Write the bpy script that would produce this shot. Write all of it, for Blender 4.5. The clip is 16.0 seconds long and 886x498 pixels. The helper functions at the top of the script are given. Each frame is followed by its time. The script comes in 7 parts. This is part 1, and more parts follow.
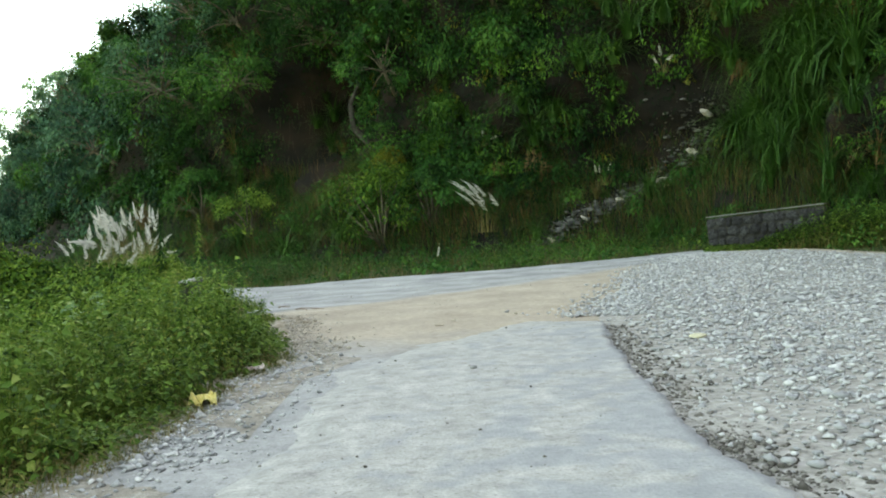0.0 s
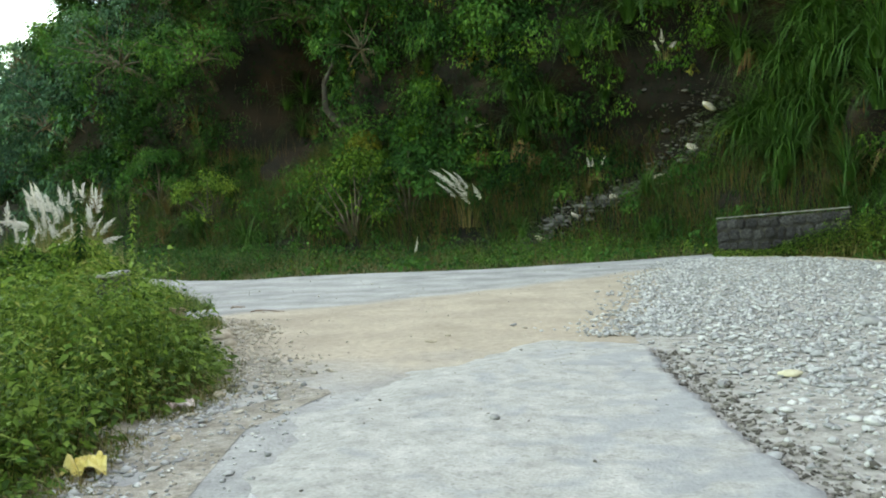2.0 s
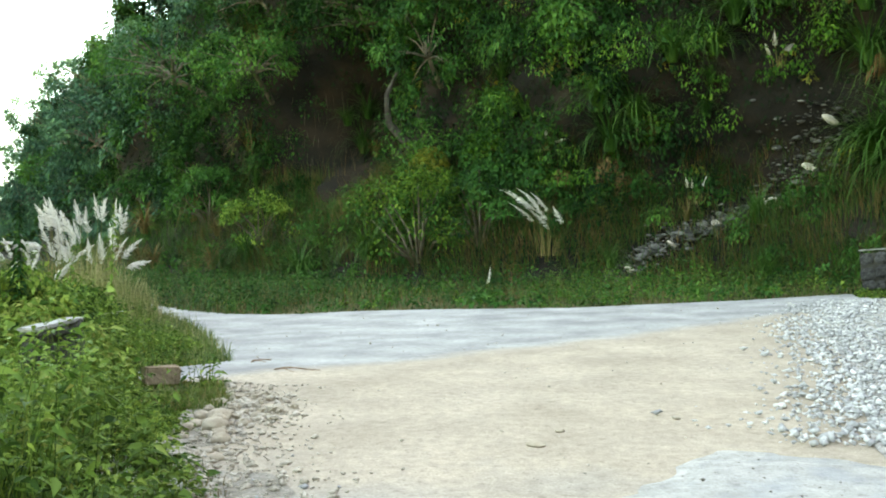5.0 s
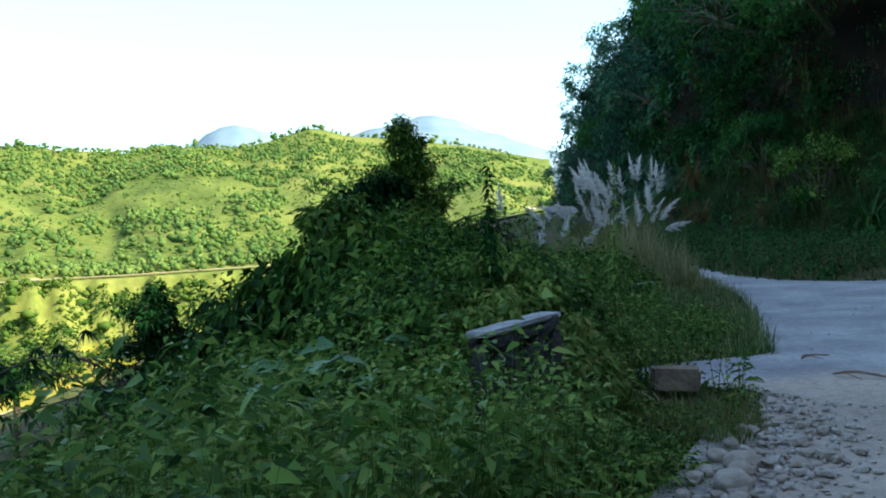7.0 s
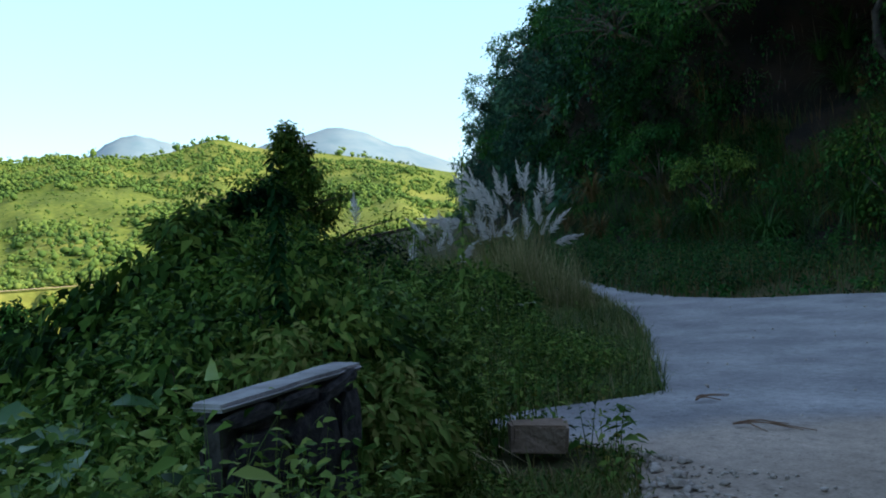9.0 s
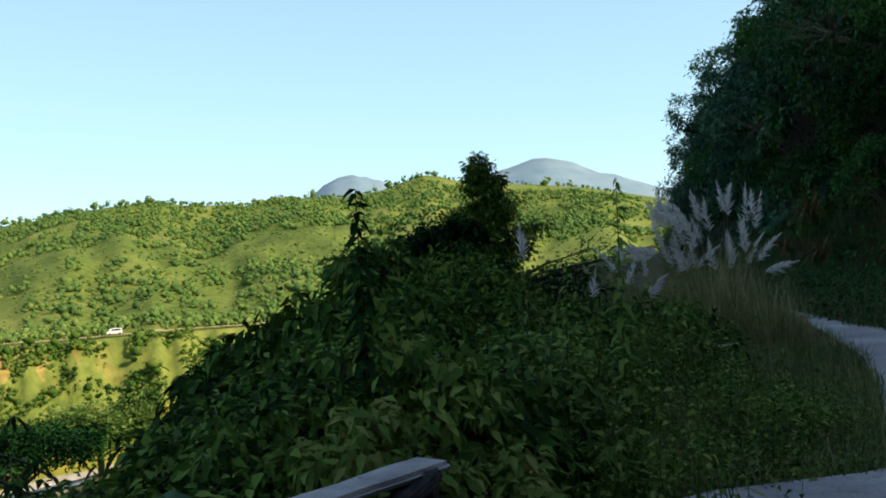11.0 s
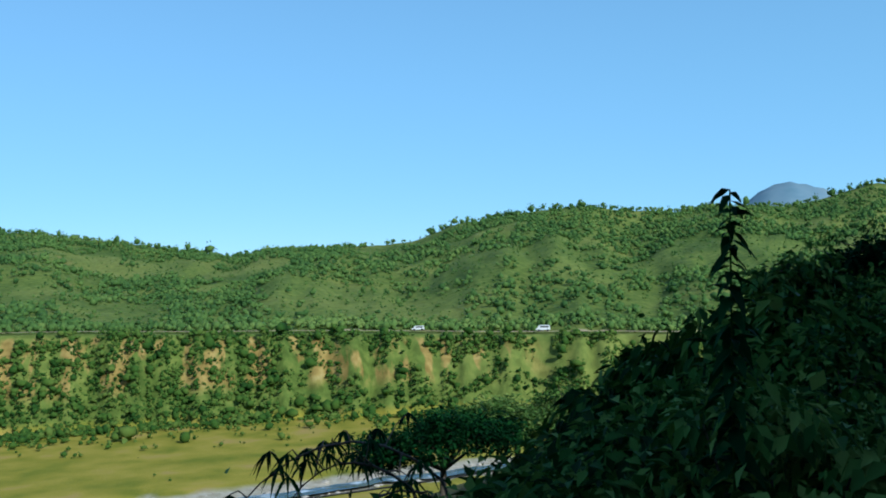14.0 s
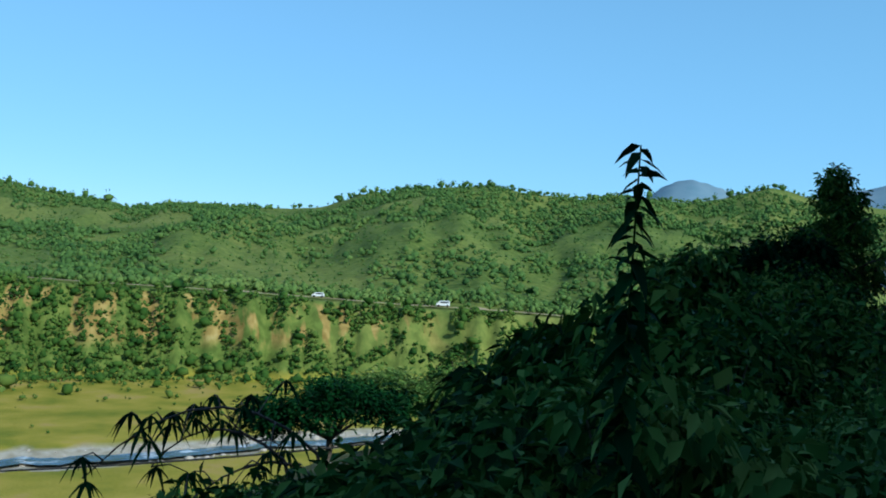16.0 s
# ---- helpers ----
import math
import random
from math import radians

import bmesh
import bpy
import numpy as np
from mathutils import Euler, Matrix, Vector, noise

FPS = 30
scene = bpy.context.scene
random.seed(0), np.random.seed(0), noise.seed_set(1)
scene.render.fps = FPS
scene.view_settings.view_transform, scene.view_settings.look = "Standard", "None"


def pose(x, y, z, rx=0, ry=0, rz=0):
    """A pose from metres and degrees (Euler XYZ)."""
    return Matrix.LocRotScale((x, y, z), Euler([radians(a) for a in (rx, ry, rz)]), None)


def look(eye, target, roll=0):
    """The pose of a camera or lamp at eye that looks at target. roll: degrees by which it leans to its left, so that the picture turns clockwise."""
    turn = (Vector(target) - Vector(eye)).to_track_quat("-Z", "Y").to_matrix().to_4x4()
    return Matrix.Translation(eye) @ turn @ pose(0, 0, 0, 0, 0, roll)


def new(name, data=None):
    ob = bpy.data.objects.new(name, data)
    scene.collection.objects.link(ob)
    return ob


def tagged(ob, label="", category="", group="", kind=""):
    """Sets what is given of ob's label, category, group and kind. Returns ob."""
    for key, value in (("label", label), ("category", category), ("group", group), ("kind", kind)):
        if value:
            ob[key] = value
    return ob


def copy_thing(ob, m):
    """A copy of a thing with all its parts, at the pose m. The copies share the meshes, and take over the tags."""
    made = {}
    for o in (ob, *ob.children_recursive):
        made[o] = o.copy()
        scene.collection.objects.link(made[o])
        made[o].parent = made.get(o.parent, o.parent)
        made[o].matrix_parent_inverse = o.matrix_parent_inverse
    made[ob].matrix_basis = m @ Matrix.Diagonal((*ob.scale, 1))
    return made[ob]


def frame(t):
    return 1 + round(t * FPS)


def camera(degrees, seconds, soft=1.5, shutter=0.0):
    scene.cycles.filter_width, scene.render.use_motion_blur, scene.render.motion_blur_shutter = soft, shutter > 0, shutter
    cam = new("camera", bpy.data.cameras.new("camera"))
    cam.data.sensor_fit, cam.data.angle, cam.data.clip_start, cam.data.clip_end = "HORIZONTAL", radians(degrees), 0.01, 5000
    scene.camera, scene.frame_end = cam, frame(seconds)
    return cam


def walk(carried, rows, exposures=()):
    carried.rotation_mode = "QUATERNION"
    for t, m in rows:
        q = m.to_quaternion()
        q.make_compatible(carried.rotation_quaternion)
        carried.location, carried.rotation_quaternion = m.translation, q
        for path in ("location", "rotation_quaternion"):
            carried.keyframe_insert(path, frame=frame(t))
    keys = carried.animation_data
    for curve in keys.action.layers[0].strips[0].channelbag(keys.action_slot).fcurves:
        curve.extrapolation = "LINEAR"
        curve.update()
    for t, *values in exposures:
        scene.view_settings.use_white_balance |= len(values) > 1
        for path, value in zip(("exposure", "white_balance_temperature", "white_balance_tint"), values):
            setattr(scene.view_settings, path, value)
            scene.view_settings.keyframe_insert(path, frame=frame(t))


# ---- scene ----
cam = camera(51.3, 16.0, soft=1.9)
PATH = [
    (0, pose(1.826, -0.628, 1.548, 87.75, 3.44, 11.33)),
    (0.5, pose(1.641, -0.038, 1.523, 88.79, 2.60, 11.00)),
    (1, pose(1.429, 0.639, 1.502, 89.96, 1.65, 10.64)),
    (1.5, pose(1.188, 1.367, 1.485, 89.93, 1.21, 10.08)),
    (2, pose(0.986, 2.019, 1.453, 87.38, 1.53, 9.43)),
    (2.5, pose(0.802, 2.579, 1.440, 84.37, 1.98, 8.46)),
    (3, pose(0.648, 3.076, 1.429, 83.92, 2.49, 7.55)),
    (3.2, pose(0.590, 3.288, 1.429, 84.08, 2.53, 7.27)),
    (5.3, pose(-0.098, 5.952, 1.432, 89.50, -0.12, 16.84)),
    (5.5, pose(-0.195, 6.166, 1.461, 89.47, -0.04, 20.59)),
    (6, pose(-0.339, 6.765, 1.475, 89.69, 0.68, 32.80)),
    (6.5, pose(-0.513, 7.256, 1.458, 89.22, 2.01, 42.56)),
    (7, pose(-0.791, 7.740, 1.478, 87.50, 3.55, 47.09)),
    (7.5, pose(-1.056, 8.207, 1.449, 86.84, 4.10, 46.69)),
    (8, pose(-1.305, 8.642, 1.416, 86.84, 3.76, 41.63)),
    (8.2, pose(-1.394, 8.808, 1.413, 86.83, 3.16, 39.53)),
    (10.3, pose(-1.676, 9.979, 1.425, 91.60, 4.06, 49.67)),
    (10.5, pose(-1.777, 10.084, 1.430, 91.56, 4.29, 51.28)),
    (11, pose(-2.034, 10.350, 1.432, 90.76, 5.10, 54.26)),
    (11.5, pose(-2.227, 10.530, 1.430, 89.92, 5.72, 55.50)),
    (12, pose(-2.334, 10.638, 1.453, 90.54, 5.75, 57.72)),
    (12.5, pose(-2.480, 10.773, 1.460, 92.75, 5.26, 64.11)),
    (13, pose(-2.627, 10.874, 1.473, 93.87, 4.48, 71.77)),
    (13.5, pose(-2.680, 10.916, 1.475, 93.77, 3.19, 78.60)),
    (14, pose(-2.764, 10.971, 1.482, 92.67, 1.68, 80.29)),
    (14.5, pose(-2.964, 11.038, 1.454, 91.61, -0.97, 75.35)),
    (15, pose(-3.113, 11.111, 1.436, 91.40, -2.87, 72.25)),
    (15.5, pose(-3.162, 11.166, 1.439, 91.92, -3.56, 72.79)),
    (16, pose(-3.190, 11.179, 1.444, 91.00, -2.70, 74.32)),
]
EXPOSURES = [
    (0.0, 3.25, 16000, 10), (3.0, 3.55, 17500, 10), (5.5, 3.85, 14000, 10), (6.0, 3.55, 11500, 10), (6.5, 2.65, 9800, 10), (7.0, 1.85, 7000, 8), (8.0, 1.4, 6900, 10),
    (10.5, 1.07, 7700, 12), (11.5, 0.85, 7500, 12), (12.0, 0.82, 7300, 12), (13.0, 0.45, 6100, 6), (14.0, 0.2, 5300, 2), (16.0, 0.22, 5250, 0),
]
walk(cam, PATH, EXPOSURES)

# ---- world and sun ----
SUN_AZ, SUN_EL = 62.0, 33.0  # degrees clockwise from +y, and above the horizon
world = bpy.data.worlds.new("sky")
scene.world = world
world.use_nodes = True
wn = world.node_tree.nodes
sky = wn.new("ShaderNodeTexSky")
sky.sky_type = "NISHITA"
sky.sun_disc = False
sky.sun_elevation = radians(SUN_EL)
sky.sun_rotation = radians(SUN_AZ)
sky.air_density, sky.dust_density, sky.ozone_density = 0.8, 0.5, 1.2
sky.altitude = 1000
wn["Background"].inputs["Strength"].default_value = 0.15
# haze that levels the sky, thinning out with height above the horizon
upward = wn.new("ShaderNodeTexCoord")
split = wn.new("ShaderNodeSeparateXYZ")
thin_out = wn.new("ShaderNodeMapRange")
thin_out.interpolation_type = "SMOOTHSTEP"
thin_out.inputs["From Min"].default_value, thin_out.inputs["From Max"].default_value = 0.05, 0.75
thin_out.inputs["To Min"].default_value, thin_out.inputs["To Max"].default_value = 0.68, 0.0
world.node_tree.links.new(upward.outputs["Generated"], split.inputs["Vector"])
world.node_tree.links.new(split.outputs["Z"], thin_out.inputs["Value"])
haze = wn.new("ShaderNodeMix")
haze.data_type = "RGBA"
world.node_tree.links.new(thin_out.outputs["Result"], haze.inputs["Factor"])
haze.inputs["B"].default_value = (1.5, 3.1, 4.25, 1)
world.node_tree.links.new(sky.outputs["Color"], haze.inputs["A"])
world.node_tree.links.new(haze.outputs["Result"], wn["Background"].inputs["Color"])
sun_data = bpy.data.lights.new("sun", "SUN")
sun_data.energy, sun_data.angle, sun_data.color = 3.4, radians(0.55), (1.0, 0.92, 0.76)
sun = new("sun", sun_data)
sun_dir = Vector((math.sin(radians(SUN_AZ)) * math.cos(radians(SUN_EL)), math.cos(radians(SUN_AZ)) * math.cos(radians(SUN_EL)), math.sin(radians(SUN_EL))))
sun.matrix_world = look((0, 0, 80), Vector((0, 0, 80)) - sun_dir)

rng = np.random.default_rng(7)


# ---- materials ----
def material(name, colours, rough=0.8, scale=3.0, detail=6.0, bump=0.3, bump_scale=30.0, island=0.0, thin=0.0, spec=0.3, metal=0.0, stops=None):
    """Colours spread over noise (and over single pieces where island > 0); bump is fine relief; thin lets light through."""
    m = bpy.data.materials.new(name)
    m.use_nodes = True
    n, l = m.node_tree.nodes, m.node_tree.links
    p = n["Principled BSDF"]
    tc = n.new("ShaderNodeTexCoord")
    tex = n.new("ShaderNodeTexNoise")
    tex.inputs["Scale"].default_value, tex.inputs["Detail"].default_value = scale, detail
    l.new(tc.outputs["Object"], tex.inputs["Vector"])
    fac = tex.outputs["Fac"]
    if island:
        geo = n.new("ShaderNodeNewGeometry")
        mix = n.new("ShaderNodeMix")
        mix.inputs["Factor"].default_value = island
        wide = n.new("ShaderNodeMapRange")
        wide.inputs["From Min"].default_value, wide.inputs["From Max"].default_value = 0.32, 0.68
        l.new(fac, wide.inputs["Value"])
        l.new(wide.outputs["Result"], mix.inputs["A"])
        l.new(geo.outputs["Random Per Island"], mix.inputs["B"])
        info = n.new("ShaderNodeObjectInfo")
        shift = n.new("ShaderNodeMath")
        shift.operation = "MULTIPLY_ADD"
        shift.inputs[1].default_value = 0.34
        add = n.new("ShaderNodeMath")
        add.operation = "SUBTRACT"
        add.inputs[1].default_value = 0.17
        l.new(info.outputs["Random"], shift.inputs[0])
        l.new(mix.outputs["Result"], shift.inputs[2])
        l.new(shift.outputs["Value"], add.inputs[0])
        fac = add.outputs["Value"]
    ramp = n.new("ShaderNodeValToRGB")
    k = len(colours)
    while len(ramp.color_ramp.elements) < k:
        ramp.color_ramp.elements.new(0.5)
    for i, c in enumerate(colours):
        e = ramp.color_ramp.elements[i]
        e.position = stops[i] if stops else (0.28 + 0.44 * i / max(1, k - 1) if not island else 0.1 + 0.8 * i / max(1, k - 1))
        e.color = (*c, 1)
    l.new(fac, ramp.inputs["Fac"])
    l.new(ramp.outputs["Color"], p.inputs["Base Color"])
    p.inputs["Roughness"].default_value, p.inputs["Metallic"].default_value = rough, metal
    p.inputs["Specular IOR Level"].default_value = spec
    if bump:
        bt = n.new("ShaderNodeTexNoise")
        bt.inputs["Scale"].default_value, bt.inputs["Detail"].default_value = bump_scale, 5.0
        b = n.new("ShaderNodeBump")
        b.inputs["Strength"].default_value, b.inputs["Distance"].default_value = bump, 0.05
        l.new(tc.outputs["Object"], bt.inputs["Vector"])
        l.new(bt.outputs["Fac"], b.inputs["Height"])
        l.new(b.outputs["Normal"], p.inputs["Normal"])
    if thin:
        tr = n.new("ShaderNodeBsdfTranslucent")
        l.new(ramp.outputs["Color"], tr.inputs["Color"])
        ms = n.new("ShaderNodeMixShader")
        ms.inputs["Fac"].default_value = thin
        l.new(p.outputs["BSDF"], ms.inputs[1])
        l.new(tr.outputs["BSDF"], ms.inputs[2])
        l.new(ms.outputs["Shader"], n["Material Output"].inputs["Surface"])
    return m


LEAF = material("leaf", [(0.01, 0.034, 0.007), (0.042, 0.112, 0.02), (0.115, 0.22, 0.042), (0.23, 0.32, 0.07)], 0.62, 0.6, 3, 0, island=0.75, thin=0.16, spec=0.06)
HILL_LEAF = material("hill_leaf", [(0.004, 0.028, 0.008), (0.011, 0.072, 0.017), (0.026, 0.125, 0.026), (0.065, 0.17, 0.034)], 0.5, 0.8, 3, 0, island=0.3, thin=0.15, spec=0.08)
SLOPE_LEAF = material("slope_leaf", [(0.006, 0.026, 0.006), (0.024, 0.075, 0.012), (0.065, 0.145, 0.022), (0.14, 0.21, 0.036)], 0.62, 0.8, 3, 0, island=0.7, thin=0.12, spec=0.05)
# dark leaf green with the shade of hillside and slope put into it
LEAF_SHADED = material("leaf_shaded", [(0.0024, 0.0128, 0.0048), (0.0056, 0.0304, 0.0088), (0.0112, 0.0576, 0.0136), (0.0288, 0.088, 0.0176)], 0.65, 0.7, 3, 0, island=0.3, thin=0.12, spec=0.04)
# near-black leaves that paint the shade in the gaps between clumps
HILL_SHADE = material("hill_shade", [(0.0024, 0.0096, 0.0032), (0.0056, 0.0224, 0.0064), (0.0112, 0.04, 0.0104)], 0.6, 0.8, 3, 0, island=0.3, thin=0.08, spec=0.08)
# leaves of the farther hillside: distance haze is mixed in as blue
HAZED_LEAF = material("hazed_leaf", [(0.008, 0.036, 0.025), (0.02, 0.08, 0.05), (0.042, 0.135, 0.075), (0.08, 0.18, 0.085)], 0.5, 0.5, 3, 0, island=0.35, thin=0.1, spec=0.08)
VINE_LEAF = material("vine_leaf", [(0.014, 0.075, 0.013), (0.034, 0.135, 0.022), (0.075, 0.2, 0.032), (0.14, 0.235, 0.04)], 0.5, 0.8, 3, 0, island=0.45, thin=0.18, spec=0.08)
VERGE = material("verge_leaf", [(0.025, 0.07, 0.014), (0.07, 0.155, 0.03), (0.13, 0.23, 0.048), (0.23, 0.31, 0.075)], 0.5, 0.6, 3, 0, island=0.65, thin=0.22, spec=0.1)
LEAF_FRESH = material("leaf_fresh", [(0.06, 0.13, 0.028), (0.115, 0.215, 0.045), (0.18, 0.28, 0.065), (0.28, 0.3, 0.09)], 0.55, 0.8, 3, 0, island=0.6, thin=0.35, spec=0.06)
LEAF_YELLOW = material("leaf_yellow", [(0.1, 0.15, 0.02), (0.2, 0.2, 0.03), (0.35, 0.27, 0.04)], 0.55, 0.8, 3, 0, island=0.7, thin=0.3)
GRASS = material("grass_blades", [(0.03, 0.09, 0.015), (0.06, 0.14, 0.02), (0.12, 0.17, 0.03), (0.25, 0.2, 0.08)], 0.6, 0.5, 3, 0, island=0.6, thin=0.3)
GRASS_LUSH = material("lush_grass", [(0.01, 0.055, 0.012), (0.024, 0.1, 0.018), (0.055, 0.15, 0.028)], 0.5, 0.5, 3, 0, island=0.5, thin=0.25)
GRASS_DRY = material("dry_grass", [(0.08, 0.11, 0.03), (0.2, 0.17, 0.06), (0.32, 0.24, 0.11)], 0.7, 0.5, 3, 0, island=0.7, thin=0.25)
GRASS_PALE = material("pale_green_grass", [(0.03, 0.075, 0.016), (0.075, 0.14, 0.03), (0.15, 0.2, 0.05), (0.3, 0.27, 0.11)], 0.6, 0.5, 3, 0, island=0.6, thin=0.25)
GRASS_BROWN = material("brown_grass", [(0.04, 0.06, 0.015), (0.09, 0.085, 0.025), (0.17, 0.1, 0.04), (0.26, 0.16, 0.08)], 0.7, 0.4, 3, 0, island=0.6, thin=0.2)
GRASS_FINE = material("fine_pale_grass", [(0.1, 0.14, 0.04), (0.26, 0.25, 0.1), (0.5, 0.43, 0.24)], 0.7, 0.5, 3, 0, island=0.7, thin=0.3)
PLUME = material("plume", [(0.7, 0.66, 0.62), (0.82, 0.79, 0.76), (0.88, 0.86, 0.84)], 0.9, 2, 3, 0, island=0.7, thin=0.4)
BARK = material("bark", [(0.05, 0.04, 0.03), (0.11, 0.09, 0.07), (0.18, 0.15, 0.12)], 0.9, 4, 8, 0.6, 25)
# brown earth taken near black: carries the shade of the hollow and gaps
SHADED_SOIL = material("shaded_soil", [(0.0042, 0.0036, 0.0024), (0.0108, 0.0078, 0.0054), (0.03, 0.0174, 0.0108)], 0.95, 0.8, 10, 0.8, 12)
STONE = material("river_stone", [(0.28, 0.28, 0.285), (0.39, 0.39, 0.392), (0.5, 0.5, 0.497), (0.66, 0.64, 0.62)], 0.8, 6, 6, 0.3, 40, island=0.8)
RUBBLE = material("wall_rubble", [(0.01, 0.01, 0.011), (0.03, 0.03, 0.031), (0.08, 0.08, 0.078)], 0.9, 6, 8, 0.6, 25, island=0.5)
STONE_PALE = material("pale_stone", [(0.34, 0.3, 0.25), (0.48, 0.42, 0.35), (0.58, 0.52, 0.45)], 0.85, 5, 8, 0.4, 30)
MASONRY = material("dark_masonry", [(0.012, 0.012, 0.01), (0.035, 0.034, 0.03), (0.1, 0.095, 0.085)], 0.9, 3, 10, 0.7, 20, island=0.35)
WHITEWASH = material("worn_whitewash", [(0.2, 0.2, 0.19), (0.34, 0.34, 0.33), (0.46, 0.46, 0.45)], 0.85, 6, 10, 0.4, 30)


# ---- mesh helpers ----
def mesh_object(name, verts, faces, mat, parent=None, smooth=False):
    """One mesh object from arrays: verts (n, 3), faces (m, k)."""
    verts, faces = np.asarray(verts, np.float32), np.asarray(faces, np.int32)
    me = bpy.data.meshes.new(name)
    me.vertices.add(len(verts))
    me.vertices.foreach_set("co", verts.ravel())
    k = faces.shape[1]
    me.loops.add(faces.size)
    me.loops.foreach_set("vertex_index", faces.ravel())
    me.polygons.add(len(faces))
    me.polygons.foreach_set("loop_start", np.arange(0, faces.size, k, dtype=np.int32))
    if smooth:
        me.polygons.foreach_set("use_smooth", np.ones(len(faces), bool))
    me.update(calc_edges=True)
    me.materials.append(mat)
    ob = new(name, me)
    if parent is not None:
        ob.parent = parent
    return ob


def part(name, bm, mat, parent, label=""):
    me = bpy.data.meshes.new(name)
    bm.to_mesh(me)
    bm.free()
    me.materials.append(mat)
    ob = new(name, me)
    ob.parent = parent
    return tagged(ob, label)


def unit(v):
    return v / np.maximum(np.linalg.norm(v, axis=-1, keepdims=True), 1e-9)


def join(sets):
    """Joins (verts, faces) pairs with the same number of corners."""
    vs, fs, o = [], [], 0
    for v, f in sets:
        vs.append(v)
        fs.append(f + o)
        o += len(v)
    return np.concatenate(vs), np.concatenate(fs)


def leaf_set(base, way, up, length, width, droop=0.25, rich=False):
    """Leaves as folded blades: two triangles each, or four with a curve."""
    way = unit(way)
    side = unit(np.cross(way, up))
    nor = np.cross(side, way)
    L, W = np.asarray(length)[:, None], np.asarray(width)[:, None]
    down = np.array([0, 0, -1.0])
    n = len(base)
    if not rich:
        v = np.stack([base, base + way * L * 0.42 + side * W * 0.5 + nor * W * 0.16, base + way * L + down * L * droop, base + way * L * 0.42 - side * W * 0.5 + nor * W * 0.16], 1)
        f = np.array([[0, 1, 2], [0, 2, 3]])
    else:
        a, b = base + way * L * 0.3 + down * L * droop * 0.08, base + way * L * 0.66 + down * L * droop * 0.4
        v = np.stack([base, a + side * W * 0.48 + nor * W * 0.1, b - nor * W * 0.06, a - side * W * 0.48 + nor * W * 0.1, b + side * W * 0.32 + nor * W * 0.06,
                      b - side * W * 0.32 + nor * W * 0.06, base + way * L + down * L * droop], 1)
        f = np.array([[0, 1, 2], [0, 2, 3], [1, 4, 2], [2, 5, 3], [4, 6, 2], [2, 6, 5]])
    k = v.shape[1]
    return v.reshape(-1, 3), (f[None] + (np.arange(n) * k)[:, None, None]).reshape(-1, 3)


def blade_set(base, way, length, width, bend, segs=3):
    """Grass blades that rise and arch over: way is the level direction that they lean to."""
    n = len(base)
    way = unit(way)
    side = np.stack([-way[:, 1], way[:, 0], np.zeros(n)], 1)
    L, W, B = np.asarray(length)[:, None], np.asarray(width)[:, None], np.asarray(bend)[:, None]
    rows = []
    for i in range(segs + 1):
        s = i / segs
        ang = B * s
        p = base + way * L * s * np.sin(ang) * 0.9 + np.array([0, 0, 1.0]) * L * s * (np.cos(ang * 1.05))
        w = W * (1 - s) ** 0.7 * 0.5 + 0.0004
        rows += [p - side * w, p + side * w]
    v = np.stack(rows, 1)
    f = []
    for i in range(segs):
        f += [[2 * i, 2 * i + 1, 2 * i + 3], [2 * i, 2 * i + 3, 2 * i + 2]]
    f = np.array(f)
    return v.reshape(-1, 3), (f[None] + (np.arange(n) * v.shape[1])[:, None, None]).reshape(-1, 3)


def tube_set(points, radii, sides=6):
    """A tapered tube along points, as triangles."""
    pts = np.asarray(points, float)
    d = unit(np.gradient(pts, axis=0))
    ref = np.where(np.abs(d[:, 2:3]) > 0.9, np.array([[1.0, 0, 0]]), np.array([[0, 0, 1.0]]))
    a = unit(np.cross(d, ref))
    b = np.cross(d, a)
    t = np.linspace(0, 2 * math.pi, sides, endpoint=False)
    ring = pts[:, None] + np.asarray(radii)[:, None, None] * (a[:, None] * np.cos(t)[None, :, None] + b[:, None] * np.sin(t)[None, :, None])
    f = []
    for i in range(len(pts) - 1):
        for j in range(sides):
            p, q = i * sides + j, i * sides + (j + 1) % sides
            f += [[p, q, q + sides], [p, q + sides, p + sides]]
    return ring.reshape(-1, 3), np.array(f)


def hash01(i, j, s):
    h = (i.astype(np.int64) * 374761393 + j.astype(np.int64) * 668265263 + s * 974711) & 0x7FFFFFFF
    h = ((h ^ (h >> 13)) * 1274126177) & 0x7FFFFFFF
    return ((h ^ (h >> 16)) & 0xFFFF) / 65535.0


def vnoise(x, y, s=0):
    """Smooth value noise in -1..1."""
    i, j = np.floor(x), np.floor(y)
    u, v = x - i, y - j
    u, v = u * u * (3 - 2 * u), v * v * (3 - 2 * v)
    a, b = hash01(i, j, s), hash01(i + 1, j, s)
    c, d = hash01(i, j + 1, s), hash01(i + 1, j + 1, s)
    return 2 * ((a * (1 - u) + b * u) * (1 - v) + (c * (1 - u) + d * u) * v) - 1


def fbm(x, y, s=0, octaves=4):
    t, k = 0, 0
    for o in range(octaves):
        t = t + vnoise(x * 2 ** o, y * 2 ** o, s + o) / 2 ** o
        k += 1 / 2 ** o
    return t / k


